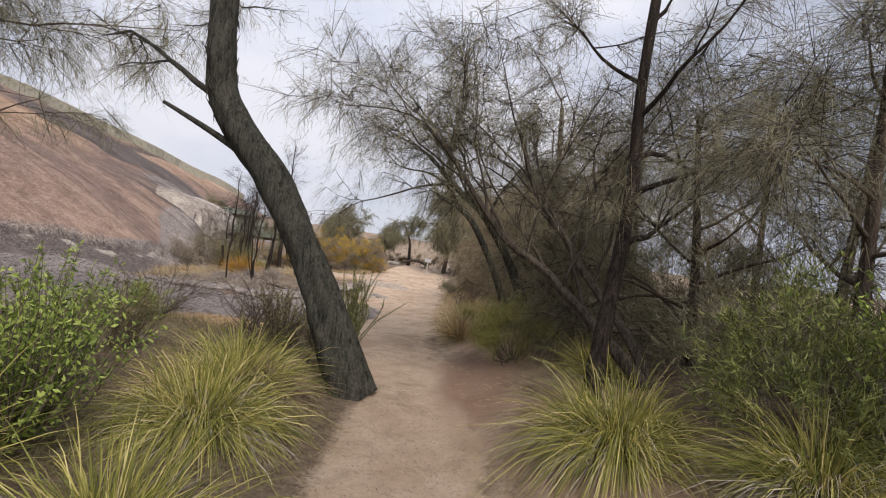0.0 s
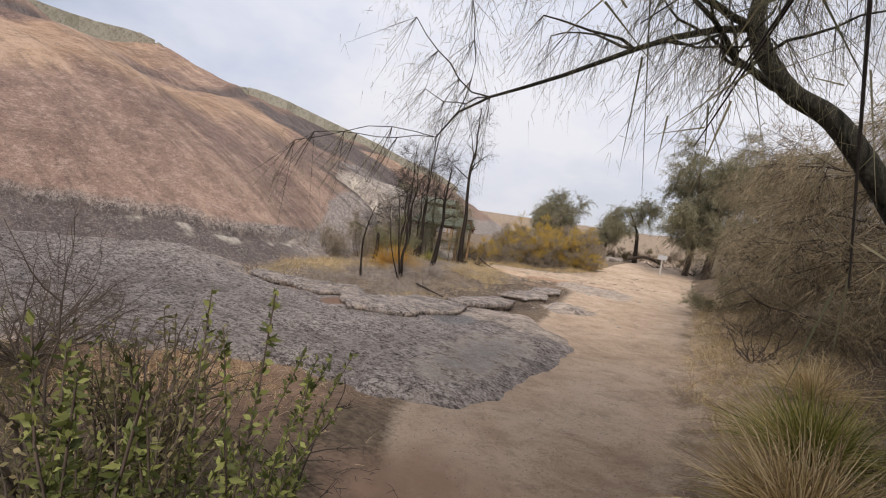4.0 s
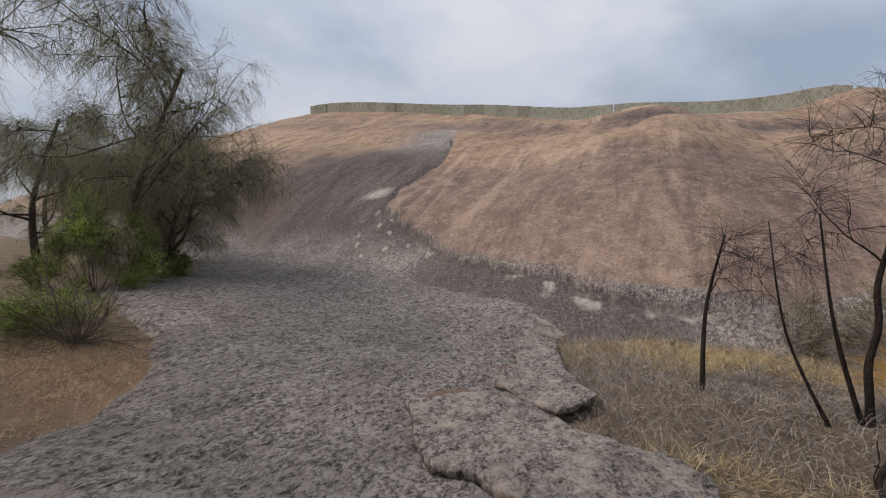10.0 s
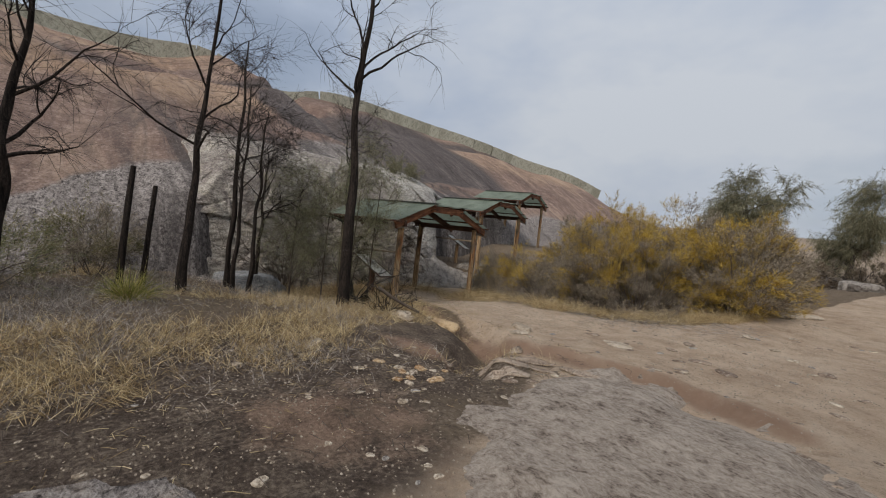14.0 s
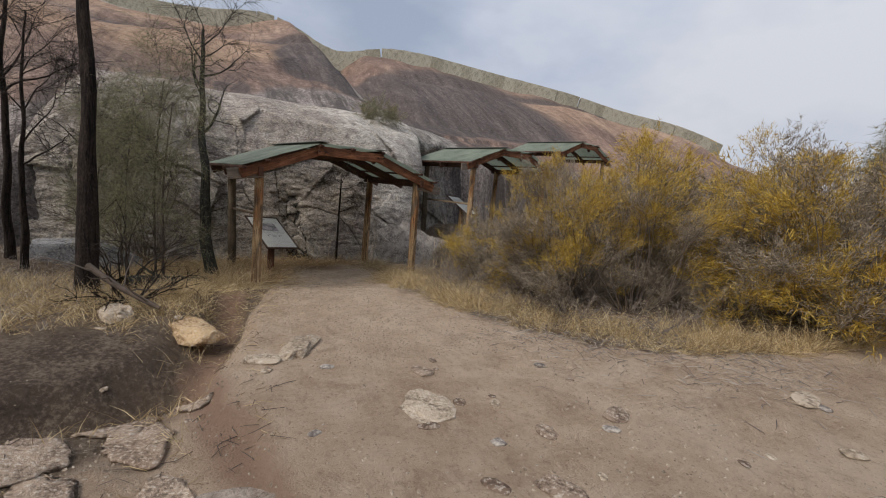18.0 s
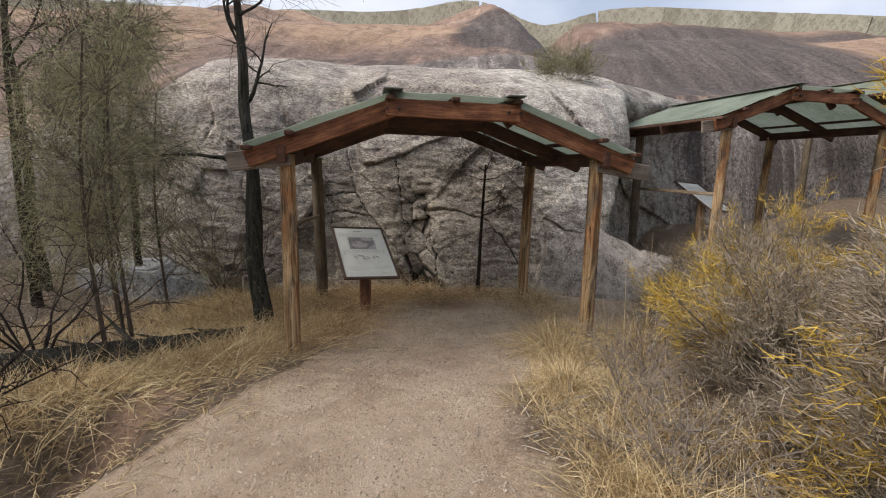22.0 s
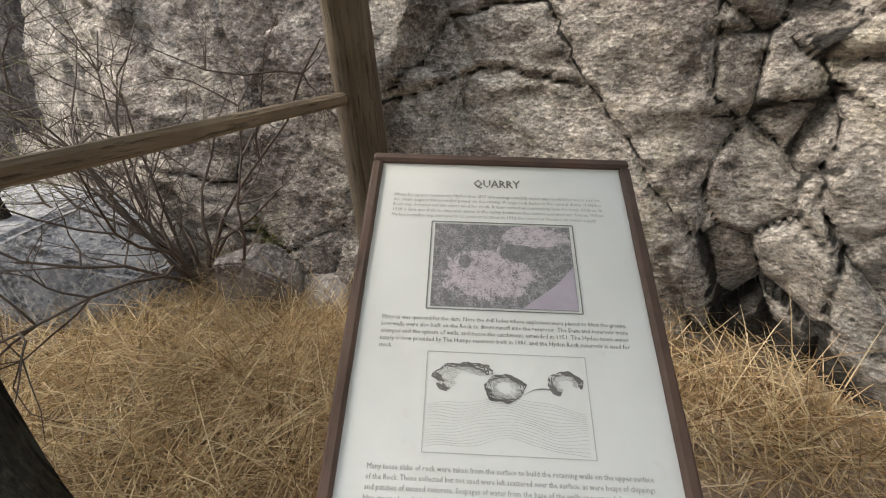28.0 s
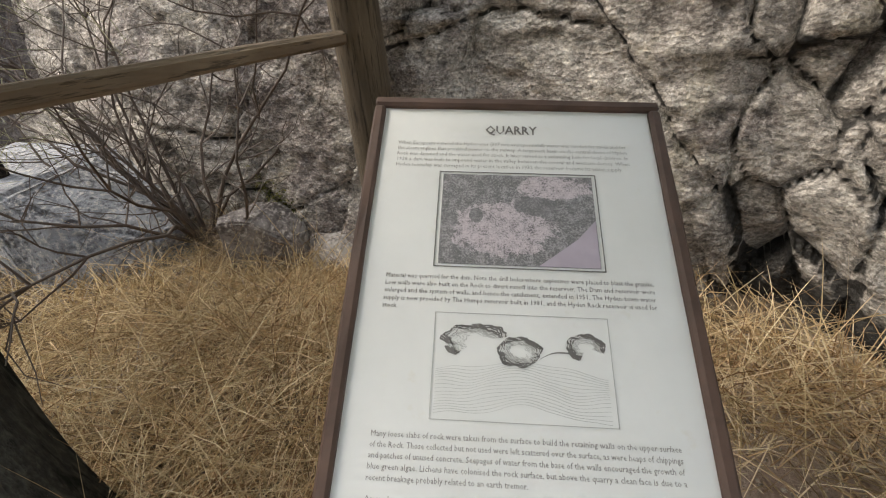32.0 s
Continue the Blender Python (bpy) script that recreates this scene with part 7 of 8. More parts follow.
# ---- burnt trees between rock and track ----
def burnt(label, stations, r0, r1, limbs, seed, bark=None, **kw):
    """A fire-killed tree: crooked tapering trunk, rising limbs, fine tips that hang."""
    rng = random.Random(seed)
    tall = stations[-1][2] - stations[0][2]
    if limbs and tall > 2.4:
        for i in range(4):
            turn, at = rng.uniform(0, 2 * pi), 0.42 + 0.55 * (i + rng.random()) / 4
            limbs = limbs + [(at, (0.75 * cos(turn), 0.75 * sin(turn), rng.uniform(0.45, 1.1)), tall * 0.24 * (1.3 - at) + 0.25)]
    thin = 0.45 if limbs else 0.8
    return tree(label, stations, r0, r1 * thin, limbs, seed, bark or M_BURNT, None, twigs=4, spray=0.45, droop=0.16, subs=4, trunk_sides=16, rough=0.26, group="burnt trees", twig_r=0.0028, crook=0.018 if tall > 2.4 else 0.0, **kw)


burnt("short charred sapling with a forked tip", [(-7.05, 15.27, gz(-7.05, 15.27) - 0.05), (-7.1, 15.25, 0.9), (-6.95, 15.35, 1.75)], 0.03, 0.018, [(0.75, (0.3, 0.4, 0.9), 0.55), (0.6, (-0.3, 0.3, 0.9), 0.4)], 201)
burnt("charred forked tree with bare twigs", [(-6.75, 16.65, gz(-6.75, 16.65) - 0.05), (-6.75, 16.6, 1.0), (-6.72, 16.7, 2.2), (-6.74, 16.78, 3.35)], 0.04, 0.014, [(0.68, (0.3, 0.9, 0.4), 1.1), (0.72, (-0.2, -0.9, 0.4), 0.8), (0.85, (0.3, 0.8, 0.5), 0.9), (0.8, (0.1, -0.7, 0.6), 0.6)], 202)
burnt("leaning charred stem beside the forked tree", [(-6.75, 16.6, gz(-6.75, 16.65) - 0.05), (-6.75, 16.3, 0.9), (-6.8, 16.12, 2.0)], 0.027, 0.016, [(0.9, (0, -0.5, 0.8), 0.5)], 203)
burnt("thin charred stem with twigs", [(-6.6, 16.3, gz(-6.6, 16.3) - 0.05), (-6.7, 15.9, 0.8), (-6.8, 15.7, 1.9)], 0.02, 0.01, [(0.6, (0.1, -0.6, 0.7), 0.6), (0.8, (0, 0.6, 0.7), 0.5)], 204)
burnt("charred tree with a spreading bare top", [(-7.3, 19.35, gz(-7.3, 19.35) - 0.05), (-7.22, 19.45, 1.2), (-7.25, 19.5, 2.3), (-7.3, 19.7, 3.5)], 0.085, 0.03, [(0.55, (0.1, -0.75, 0.7), 1.9), (0.68, (0.1, 0.8, 0.7), 1.2), (0.8, (-0.2, -0.4, 0.9), 1.0), (0.5, (0.1, 0.8, 0.1), 0.6)], 205)
burnt("tall charred tree with fine bare crown", [(-9.0, 21.3, gz(-9.0, 21.3) - 0.05), (-9.05, 21.4, 1.6), (-9.1, 21.5, 3.2), (-9.0, 21.7, 5.6)], 0.075, 0.02, [(0.5, (0.2, -0.9, 0.8), 1.8), (0.58, (0.1, 0.7, 0.8), 1.6), (0.68, (-0.1, -0.4, 0.9), 1.5), (0.75, (0.2, 0.5, 0.9), 1.3), (0.85, (0, -0.5, 0.9), 1.0)], 206)
burnt("tall charred tree in dry grass by the quarry", [(-8.33, 23.7, gz(-8.33, 23.7) - 0.06), (-8.4, 23.72, 1.6), (-8.5, 23.72, 3.5), (-8.45, 23.8, 5.0), (-8.5, 23.9, 6.6)], 0.1, 0.025, [(0.5, (0.15, -0.4, 0.9), 1.4), (0.55, (-0.1, 0.9, 0.9), 2.2), (0.65, (0.0, -0.5, 0.9), 1.5), (0.75, (0.1, 0.6, 0.9), 1.5), (0.85, (0, -0.5, 0.9), 1.2)], 207)
for i, (x, y, h, r) in enumerate(((-9.15, 20.55, 1.75, 0.05), (-9.3, 20.85, 1.5, 0.045), (-10.4, 22.3, 4.6, 0.055), (-10.0, 22.6, 3.4, 0.045), (-9.6, 22.2, 3.6, 0.04), (-11.0, 23.0, 3.0, 0.05), (-8.6, 17.9, 0.95, 0.07), (-8.2, 18.6, 2.6, 0.03))):
    limbs = [] if h < 2 else [(0.5, (0.2, 0.5, 0.8), h * 0.28), (0.62, (0.1, -0.6, 0.8), h * 0.3), (0.75, (0, 0.5, 0.9), h * 0.25), (0.85, (0, -0.5, 0.9), h * 0.2)]
    z = gz(x, y)
    burnt("charred broken stump in grass" if h < 2 else "thin charred tree with bare twigs", [(x, y, z - 0.05), (x + 0.03, y + 0.04, z + h * 0.5), (x - 0.05, y + 0.1, z + h)], r, r * 0.45 if h > 2 else r * 0.8, limbs, 210 + i)
burnt("split charred trunk leaning beside the front post", [(-10.31, 24.9, -0.5), (-10.4, 24.78, 0.4), (-10.5, 24.75, 1.5), (-10.5, 24.7, 2.6), (-10.45, 24.75, 3.5)], 0.1, 0.04, [(0.75, (0.2, -0.7, 0.6), 1.0), (0.8, (0.1, 0.8, 0.3), 0.9), (0.85, (0, -0.6, 0.8), 0.9), (0.92, (0.2, 0.6, 0.7), 0.9), (1.0, (-0.1, -0.2, 1), 0.8)], 220, bark=M_BARK)
tree("slender dark sapling with fine drooping twigs before the rock face", [(-12.05, 27.25, -0.58), (-12.1, 27.28, 0.4), (-12.2, 27.32, 1.35)], 0.03, 0.014,
     [(0.85, (0.5, -0.8, 0.3), 0.5), (0.85, (0.4, 0.8, 0.35), 0.5), (0.95, (0.3, -0.5, 0.7), 0.45), (0.95, (0.3, 0.5, 0.7), 0.45), (0.7, (0.4, 0.7, 0.2), 0.4), (0.62, (0.5, 0.6, 0.3), 0.4)],
     221, M_BURNT, None, twigs=9, spray=0.32, droop=0.3, subs=5, trunk_sides=10, group="burnt trees", twig_r=0.0018, twig_mat=M_TWIG)

# ---- green and dry growth along the rock foot ----
for i, (x, y, h, r, tip, body, lab) in enumerate((
        (-9.4, 18.2, 1.35, 0.95, M_OLIVE, M_GREYLEAF, "grey-green feathery shrub"), (-8.7, 19.0, 1.5, 0.8, M_SAPLING, M_OLIVE, "olive-green feathery shrub"),
        (-9.9, 16.7, 0.9, 0.7, M_GREYLEAF, M_GREYLEAF, "dry grey twiggy shrub"), (-10.2, 20.3, 1.3, 0.9, M_OLIVE, M_GREYLEAF, "grey-green feathery low shrub"),  (-15.0, 29.0, 0.8, 0.7, M_OLIVE, M_NEEDLE, "green shrub growing on the rock face"))):
    z = None if x > -14 else float(dome_z(np.array([x]), np.array([y]))[0][0])
    plume_bush(x, y, lab + (" beside the rock" if i < 4 else ""), 30 + i, h, r, tip, body, 230 if i < 4 else 150, 0.5, "rock foot shrubs", z)
tussock(-7.7, 17.7, "large tussock glowing orange over grey dead leaves", M_ORANGE, 21, 1700, 1.3, 0.008, 0.6, 0.95, 1.0)
tussock(-7.0, 17.0, "fine grey dead tussock in litter", M_GREYGRASS, 22, 700, 0.7, 0.006, 0.6, 0.9, 0.5)
tussock(-6.6, 18.1, "fine grey dead tussock in litter", M_GREYGRASS, 23, 800, 0.75, 0.006, 0.6, 0.9, 0.5)
tussock(-8.1, 20.6, "yellow-green fine tussock among grass", M_TUSSOCK, 24, 600, 0.7, 0.006, 0.5, 0.8, 0.5, M_STRAW)
tussock(-7.6, 15.9, "dead grey tussock under the burnt tree", M_GREYGRASS, 25, 500, 0.5, 0.006, 0.6, 0.9, 0.4)

for i, (x, y, h, sp) in enumerate(((-9.2, 24.25, 2.9, 0.8), (-9.6, 23.85, 2.6, 0.75), (-8.75, 24.4, 2.5, 0.55), (-10.6, 23.6, 2.6, 0.75), (-10.1, 23.4, 2.2, 0.8))):
    z = gz(x, y)
    crown_tree("wispy soft green she-oak sapling by the log", [(x, y, z - 0.05), (x + 0.05, y, z + h * 0.5), (x, y + 0.1, z + h * 0.95)], 0.017, 0.006, sp, 400 + i, M_BARK_THIN, M_SAPLING, count=11, per=3, twigs=4, spray=0.38, droop=-0.06, needle=0.15, nwidth=0.0035, group="she-oak saplings", subs=3, trunk_sides=8, twig_mat=M_TWIG, twig_r=0.0022, rise=(0.7, 1.6), low=0.18)

# ---- mustard-flowered thicket by the shelters ----
for i, (x, y, r, h, tips) in enumerate(((-8.35, 29.2, 0.8, 1.05, 0.5), (-6.95, 29.4, 1.1, 2.1, 0.55), (-6.2, 29.85, 1.25, 2.1, 0.75), (-5.7, 30.9, 1.1, 2.0, 0.6), (-9.7, 29.9, 0.8, 1.3, 0.55), (-7.4, 31.2, 1.5, 2.7, 0.5), (-6.1, 32.2, 1.5, 2.6, 0.7),
                                        (-8.9, 31.2, 1.3, 2.5, 0.5), (-6.0, 34.0, 1.4, 2.5, 0.6), (-9.3, 33.2, 1.5, 2.7, 0.4), (-7.7, 34.4, 1.7, 3.0, 0.5), (-5.5, 35.6, 1.0, 1.9, 0.5), (-4.95, 31.5, 1.15, 2.3, 0.6), (-5.0, 33.2, 1.3, 2.6, 0.5))):
    h *= 1.07
    plume_bush(x, y, "large feathery bush with mustard-yellow tips and grey stems", 60 + i, h, r, M_YELLOW, M_GREYLEAF, int((560 if i < 5 else 420) * r + 160), tips, "mustard bushes", fine=78 if i < 5 else 36, nw=0.005 if i < 5 else 0.01, blen=0.75 if i < 5 else 1.1, brush=0.34 if i < 5 else 0.42)
for i, (x, y, l) in enumerate(((-9.8, 27.95, 1.0), (-9.98, 28.8, 1.05), (-8.6, 27.8, 0.6), (-10.7, 29.3, 0.8))):
    tussock(x, y, "mop-headed straw tussock over a grey dead skirt", M_STRAW, 40 + i, 2200, l, 0.0042, 1.35, 0.85, 1.3)
tussock(-9.35, 28.6, "tall bleached grass stalks leaning out of the bush", M_STRAW, 48, 34, 1.3, 0.0065, 0.25, 0.5, 0)
for x, y, h, r, k in ((-10.55, 29.7, 0.95, 0.6, 0), (-10.0, 29.4, 0.75, 0.5, 1), (-11.4, 30.6, 0.8, 0.6, 2)):
    plume_bush(x, y, "grey twiggy bush with a few mustard tips", 80 + k, h, r, M_YELLOW, M_GREYLEAF, 420, 0.35, "mustard bushes", fine=60, nw=0.005, blen=0.75, brush=0.32)

for i, (x, y, h, r) in enumerate(((-8.5, 28.2, 0.6, 0.6), (-7.6, 28.1, 0.55, 0.7), (-6.9, 28.4, 0.55, 0.7), (-6.1, 28.8, 0.55, 0.7), (-5.4, 29.4, 0.5, 0.6), (-9.2, 28.6, 0.6, 0.5))):
    bare_shrub(x, y, "tangle of pale grey dead twigs at the foot of the bush", 500 + i, h, r, 20, M_TWIG_GREY, group="dead twigs", thick=0.4)

# ---- dry grass ----
def near(x, y, cx, cy, rx, ry):
    return np.exp(-(((x - cx) / rx) ** 2 + ((y - cy) / ry) ** 2))


def off_rock(x, y):
    return ((rock_mask(x, y) < -0.05) & (foot(y) - x < 0.2)) * np.clip(1 - 1.3 * near(x, y, -6.1, 24.0, 1.1, 1.2), 0, 1)


grass_field("dry_grass", "fine grey and straw dead grass under burnt trees", M_GREYGRASS, 1, 34000, lambda x, y: off_rock(x, y) * step(-x, 4.6, 6.5) * step(fbm(x, y, 0.7, 3, 5), -0.35, 0.35), (-11.5, -4.3, 13.3, 24.5), 0.28, 0.005, 0.8, 0.4)
grass_field("dry_grass", "pale straw grass in clumps among burnt trees", M_STRAW, 2, 40000, lambda x, y: off_rock(x, y) * step(-x, 4.8, 6.2) * step(fbm(x, y, 0.8, 3, 15), -0.2, 0.35), (-11.5, -4.3, 13.3, 25.0), 0.32, 0.005, 0.8, 0.5, 9)
def bush_edge(x):
    return curve(x, (-10.5, -9, -8, -7, -6, -5, -4.5, -4), (28.0, 27.45, 27.4, 27.6, 28.15, 28.8, 30.0, 33.5))


grass_field("dry_grass", "golden grass along the edge of the bushes", M_STRAW, 3, 26000, lambda x, y: step(y - bush_edge(x), -0.1, 0.3) * (1 - step(y - bush_edge(x), 0.6, 1.5)) * (0.25 + step(fbm(x, y, 1.1, 3, 33), -0.1, 0.35)), (-10.4, -4, 27.2, 34), 0.42, 0.004, 0.7, 0.7, 12)
grass_field("dry_grass", "tangled rusty straw grass round the sign and posts", M_RUST, 4, 15000, lambda x, y: np.clip(near(x, y, -11.1, 24.8, 0.7, 0.7) + near(x, y, -10.5, 25.3, 0.6, 0.45) + near(x, y, -11.6, 25.7, 0.4, 0.5) + near(x, y, -11.85, 26.7, 0.25, 0.9) + 0.7 * near(x, y, -9.5, 25.1, 0.6, 0.35), 0, 1) * (foot(y) - x < -0.05), (-12.4, -8.6, 23.2, 28.2), 0.52, 0.0045, 1.5, 0.85, 8, segs=3)
grass_field("dry_grass", "long bleached stalks fallen over the rusty grass", M_STRAW, 21, 4500, lambda x, y: np.clip(near(x, y, -11.1, 24.8, 0.7, 0.7) + near(x, y, -10.5, 25.3, 0.6, 0.45) + near(x, y, -11.85, 26.7, 0.3, 0.9) + 0.7 * near(x, y, -9.5, 25.1, 0.6, 0.35), 0, 1) * (foot(y) - x < -0.05), (-12.4, -8.6, 23.2, 28.2), 0.7, 0.005, 1.8, 0.7, 4, segs=3)
grass_field("dry_grass", "pale straw grass under the shelter posts", M_STRAW, 5, 16000, lambda x, y: np.clip(near(x, y, -11.0, 24.4, 0.8, 0.9) + near(x, y, -9.6, 25.0, 0.8, 0.4) + near(x, y, -10.3, 28.3, 0.5, 0.4) + near(x, y, -11.5, 28.1, 0.5, 0.3) + 0.5 * near(x, y, -8.4, 24.6, 0.8, 0.5), 0, 1) * (foot(y) - x < -0.05), (-12.4, -7.2, 23.0, 29), 0.46, 0.0045, 1.2, 0.75, 9, segs=3)
grass_field("dry_grass", "sparse straw grass on the wooded bank", M_STRAW, 6, 20000, lambda x, y: step(x - path_right(y), 0.0, 0.4) * (1 - step(x - path_right(y), 1.0, 2.6)) * step(y, 8.5, 10.5) * (1 - step(y, 20, 30)), (-0.6, 4, 8.5, 30), 0.34, 0.005, 0.8, 0.5, 6)
grass_field("dry_grass", "brown grass and herbs under the leaning tree", M_OLIVE, 7, 14000, lambda x, y: step(path_left(y) - x, 0.05, 0.5) * (1 - step(y, 7.5, 8.6)) * step(y, 0.5, 1.5), (-5.5, -0.5, 0.5, 9), 0.3, 0.005, 0.7, 0.4, 4)
grass_field("dry_grass", "rusty dry grass patch at the edge of the rock", M_RUST, 8, 7000, lambda x, y: near(x, y, -4.3, 8.9, 0.9, 0.9) * (rock_mask(x, y) < 0.1), (-6.5, -2, 7, 11), 0.14, 0.004, 1.0, 0.4)
litter_field("leaf_litter", "fallen brown needles and bark scraps", M_RUST, 11, 3500, lambda x, y: step(x - path_right(y), -0.35, 0.2) * (1 - step(x, 3, 4)), (-0.8, 4, 0.5, 20), (0.03, 0.14), 0.002)
litter_field("leaf_litter", "fallen twigs on the bare dark soil", M_TWIG, 12, 3500, lambda x, y: off_rock(x, y) * step(-x, 2.8, 4.5), (-11, -2.6, 14, 25.5), (0.04, 0.25), 0.0028)
litter_field("leaf_litter", "straw scraps on the bare dark soil", M_STRAW, 13, 3000, lambda x, y: off_rock(x, y) * step(-x, 3.2, 5.5), (-11, -2.6, 14, 25.5), (0.03, 0.16), 0.0022)
litter_field("leaf_litter", "needles and twigs under the leaning tree", M_TWIG, 14, 2500, lambda x, y: step(path_left(y) - x, -0.2, 0.2), (-4.5, -0.4, 1, 9.5), (0.03, 0.2), 0.0025)
litter_field("leaf_litter", "straw scraps on the quarry floor", M_STRAW, 15, 2200, lambda x, y: np.clip(near(x, y, -10.6, 25.8, 1.0, 0.5) + near(x, y, -8.3, 25.3, 1.5, 0.4), 0, 1), (-12, -6, 24.5, 28), (0.03, 0.16), 0.002)
litter_field("leaf_litter", "straw and twig scraps along the bush edge", M_GREYGRASS, 16, 3000, lambda x, y: np.clip(near(x, y, -7.2, 28.3, 1.6, 0.5) + near(x, y, -5.3, 29.4, 1.0, 0.7), 0, 1), (-10, -3.5, 27, 32), (0.04, 0.22), 0.0028)

# ---- loose rock, logs and the far sign ----
M_MOSS = leafy("dark_moss", (0.2, (0.05, 0.06, 0.012)), (0.5, (0.12, 0.12, 0.025)), (0.8, (0.22, 0.19, 0.05)), through=0.1)
M_STONE_BROWN = mat_stone("brown_rock", (0.16, 0.11, 0.08), (0.3, 0.225, 0.17))
stone(-6.02, 25.75, (0.3, 0.13, 0.1), "long pale flat stone lying on the sand", M_STONE, 1, 0.7, -28)
stone(-7.2, 24.2, (0.2, 0.15, 0.14), "pale whitish stone by the fallen sticks", M_STONE, 2, 0.7, 20)
stone(-7.0, 24.85, (0.34, 0.22, 0.17), "ochre crumbling boulder beside the gully", M_STONE_ORANGE, 3, 0.7, 40)
stone(-4.75, 26.45, (0.24, 0.2, 0.05), "pale rough rock just proud of the sand", M_STONE, 4, 0.5, 10)
stone(-5.82, 25.45, (0.16, 0.1, 0.06), "flat pale stone on the gully lip", M_STONE, 5, 0.6, 70)
stone(-4.05, 32.8, (0.75, 0.3, 0.1), "flat pale rock slab beside the bushes", M_STONE, 6, 0.5, 60, category="rock slab")
stone(-6.4, 50.0, (0.8, 0.6, 0.7), "rounded grey boulder by the far track", M_STONE_GREY, 7, 0.8, 10, category="boulder")
stone(-4.3, 42.6, (0.55, 0.45, 0.42), "rounded grey boulder beside the track", M_STONE_GREY, 8, 0.8, 50, category="boulder")
stone(-4.9, 44.0, (0.5, 0.4, 0.5), "rounded grey boulder beside the track", M_STONE_GREY, 9, 0.8, 80, category="boulder")
block(-11.15, 23.05, -0.42, (0.5, 0.72, 0.46), "big blue-grey angular granite block at the face", M_STONE_BLUE, 10, 12)
block(-11.6, 24.2, -0.42, (0.16, 0.2, 0.26), "small angular mossy granite block", M_STONE_GREY, 11, 40)
block(-11.75, 24.5, -0.5, (0.12, 0.14, 0.16), "small angular granite block in grass", M_STONE_GREY, 15, 10)
block(-11.95, 28.25, -0.62, (0.3, 0.26, 0.15), "low angular granite block at the face", M_STONE_GREY, 12, 30)
block(-12.4, 28.95, -0.5, (0.4, 0.3, 0.2), "low angular granite block at the face", M_STONE_GREY, 13, -20)
moss = thing("moss_patch", pose(-11.5, 24.25, -0.3), "dark green moss cushions in the crack", "moss")
rng = np.random.default_rng(66)
t = rng.uniform(0, 1, 1500)
mp = np.c_[-0.28 - 0.02 * t + rng.normal(0, 0.03, 1500), -0.28 + 0.5 * t + rng.normal(0, 0.03, 1500), 0.2 - 0.35 * t + rng.normal(0, 0.03, 1500)]
mass("moss_tuft", mesh_np("moss_tuft", *blades(rng, mp, unit(rng.normal(size=(1500, 3)) + np.array([1.2, 0, 0.8])), np.full(1500, 0.022), np.full(1500, 0.008), np.full(1500, 0.2), 1), M_MOSS), moss)
stone(-3.71, 26.79, (0.16, 0.1, 0.05), "brown weathered rock in the sand", M_STONE_BROWN, 14, 0.6, 20)
rng = random.Random(8)
for i in range(16):
    stone(-4.95 + rng.gauss(0, 0.28), 22.65 + rng.gauss(0, 0.25), (rng.uniform(0.03, 0.09), rng.uniform(0.03, 0.07), rng.uniform(0.02, 0.04)), "small ochre stone on dark soil", M_STONE_ORANGE if i % 3 else M_STONE, 20 + i, 0.7, rng.uniform(0, 360), detail=2, group="ochre stones")
for i in range(70):
    x, y = rng.uniform(-7.5, -1.0), rng.uniform(17.5, 30.5)
    if y > 28 and x < -4.5:
        continue
    s = rng.uniform(0.015, 0.05)
    stone(x, y, (s * rng.uniform(1, 1.7), s, s * 0.6), "small pale pebble on the ground", M_STONE if i % 2 else M_STONE_GREY, 40 + i, 0.7, rng.uniform(0, 360), detail=2, group="pebbles")
for i in range(60):
    x, y = rng.uniform(-6.2, -3.0), rng.uniform(19.0, 24.5)
    s = rng.uniform(0.012, 0.035)
    stone(x, y, (s * rng.uniform(1, 1.7), s, s * 0.6), "small pale pebble on dark soil", M_STONE, 120 + i, 0.7, rng.uniform(0, 360), detail=1, group="pebbles")


for i in range(95):
    x, y = rng.uniform(-6.0, -0.3), rng.uniform(23.5, 32.0)
    if y > 28 and x < -4.0:
        continue
    s = 0.025 + 0.085 * rng.random() ** 2
    stone(x, y, (s * rng.uniform(1, 1.9), s, s * 0.4), "brown crusted clod on the sand", M_STONE_BROWN if i % 3 else M_STONE, 300 + i, 0.6, rng.uniform(0, 360), detail=2, group="clods")


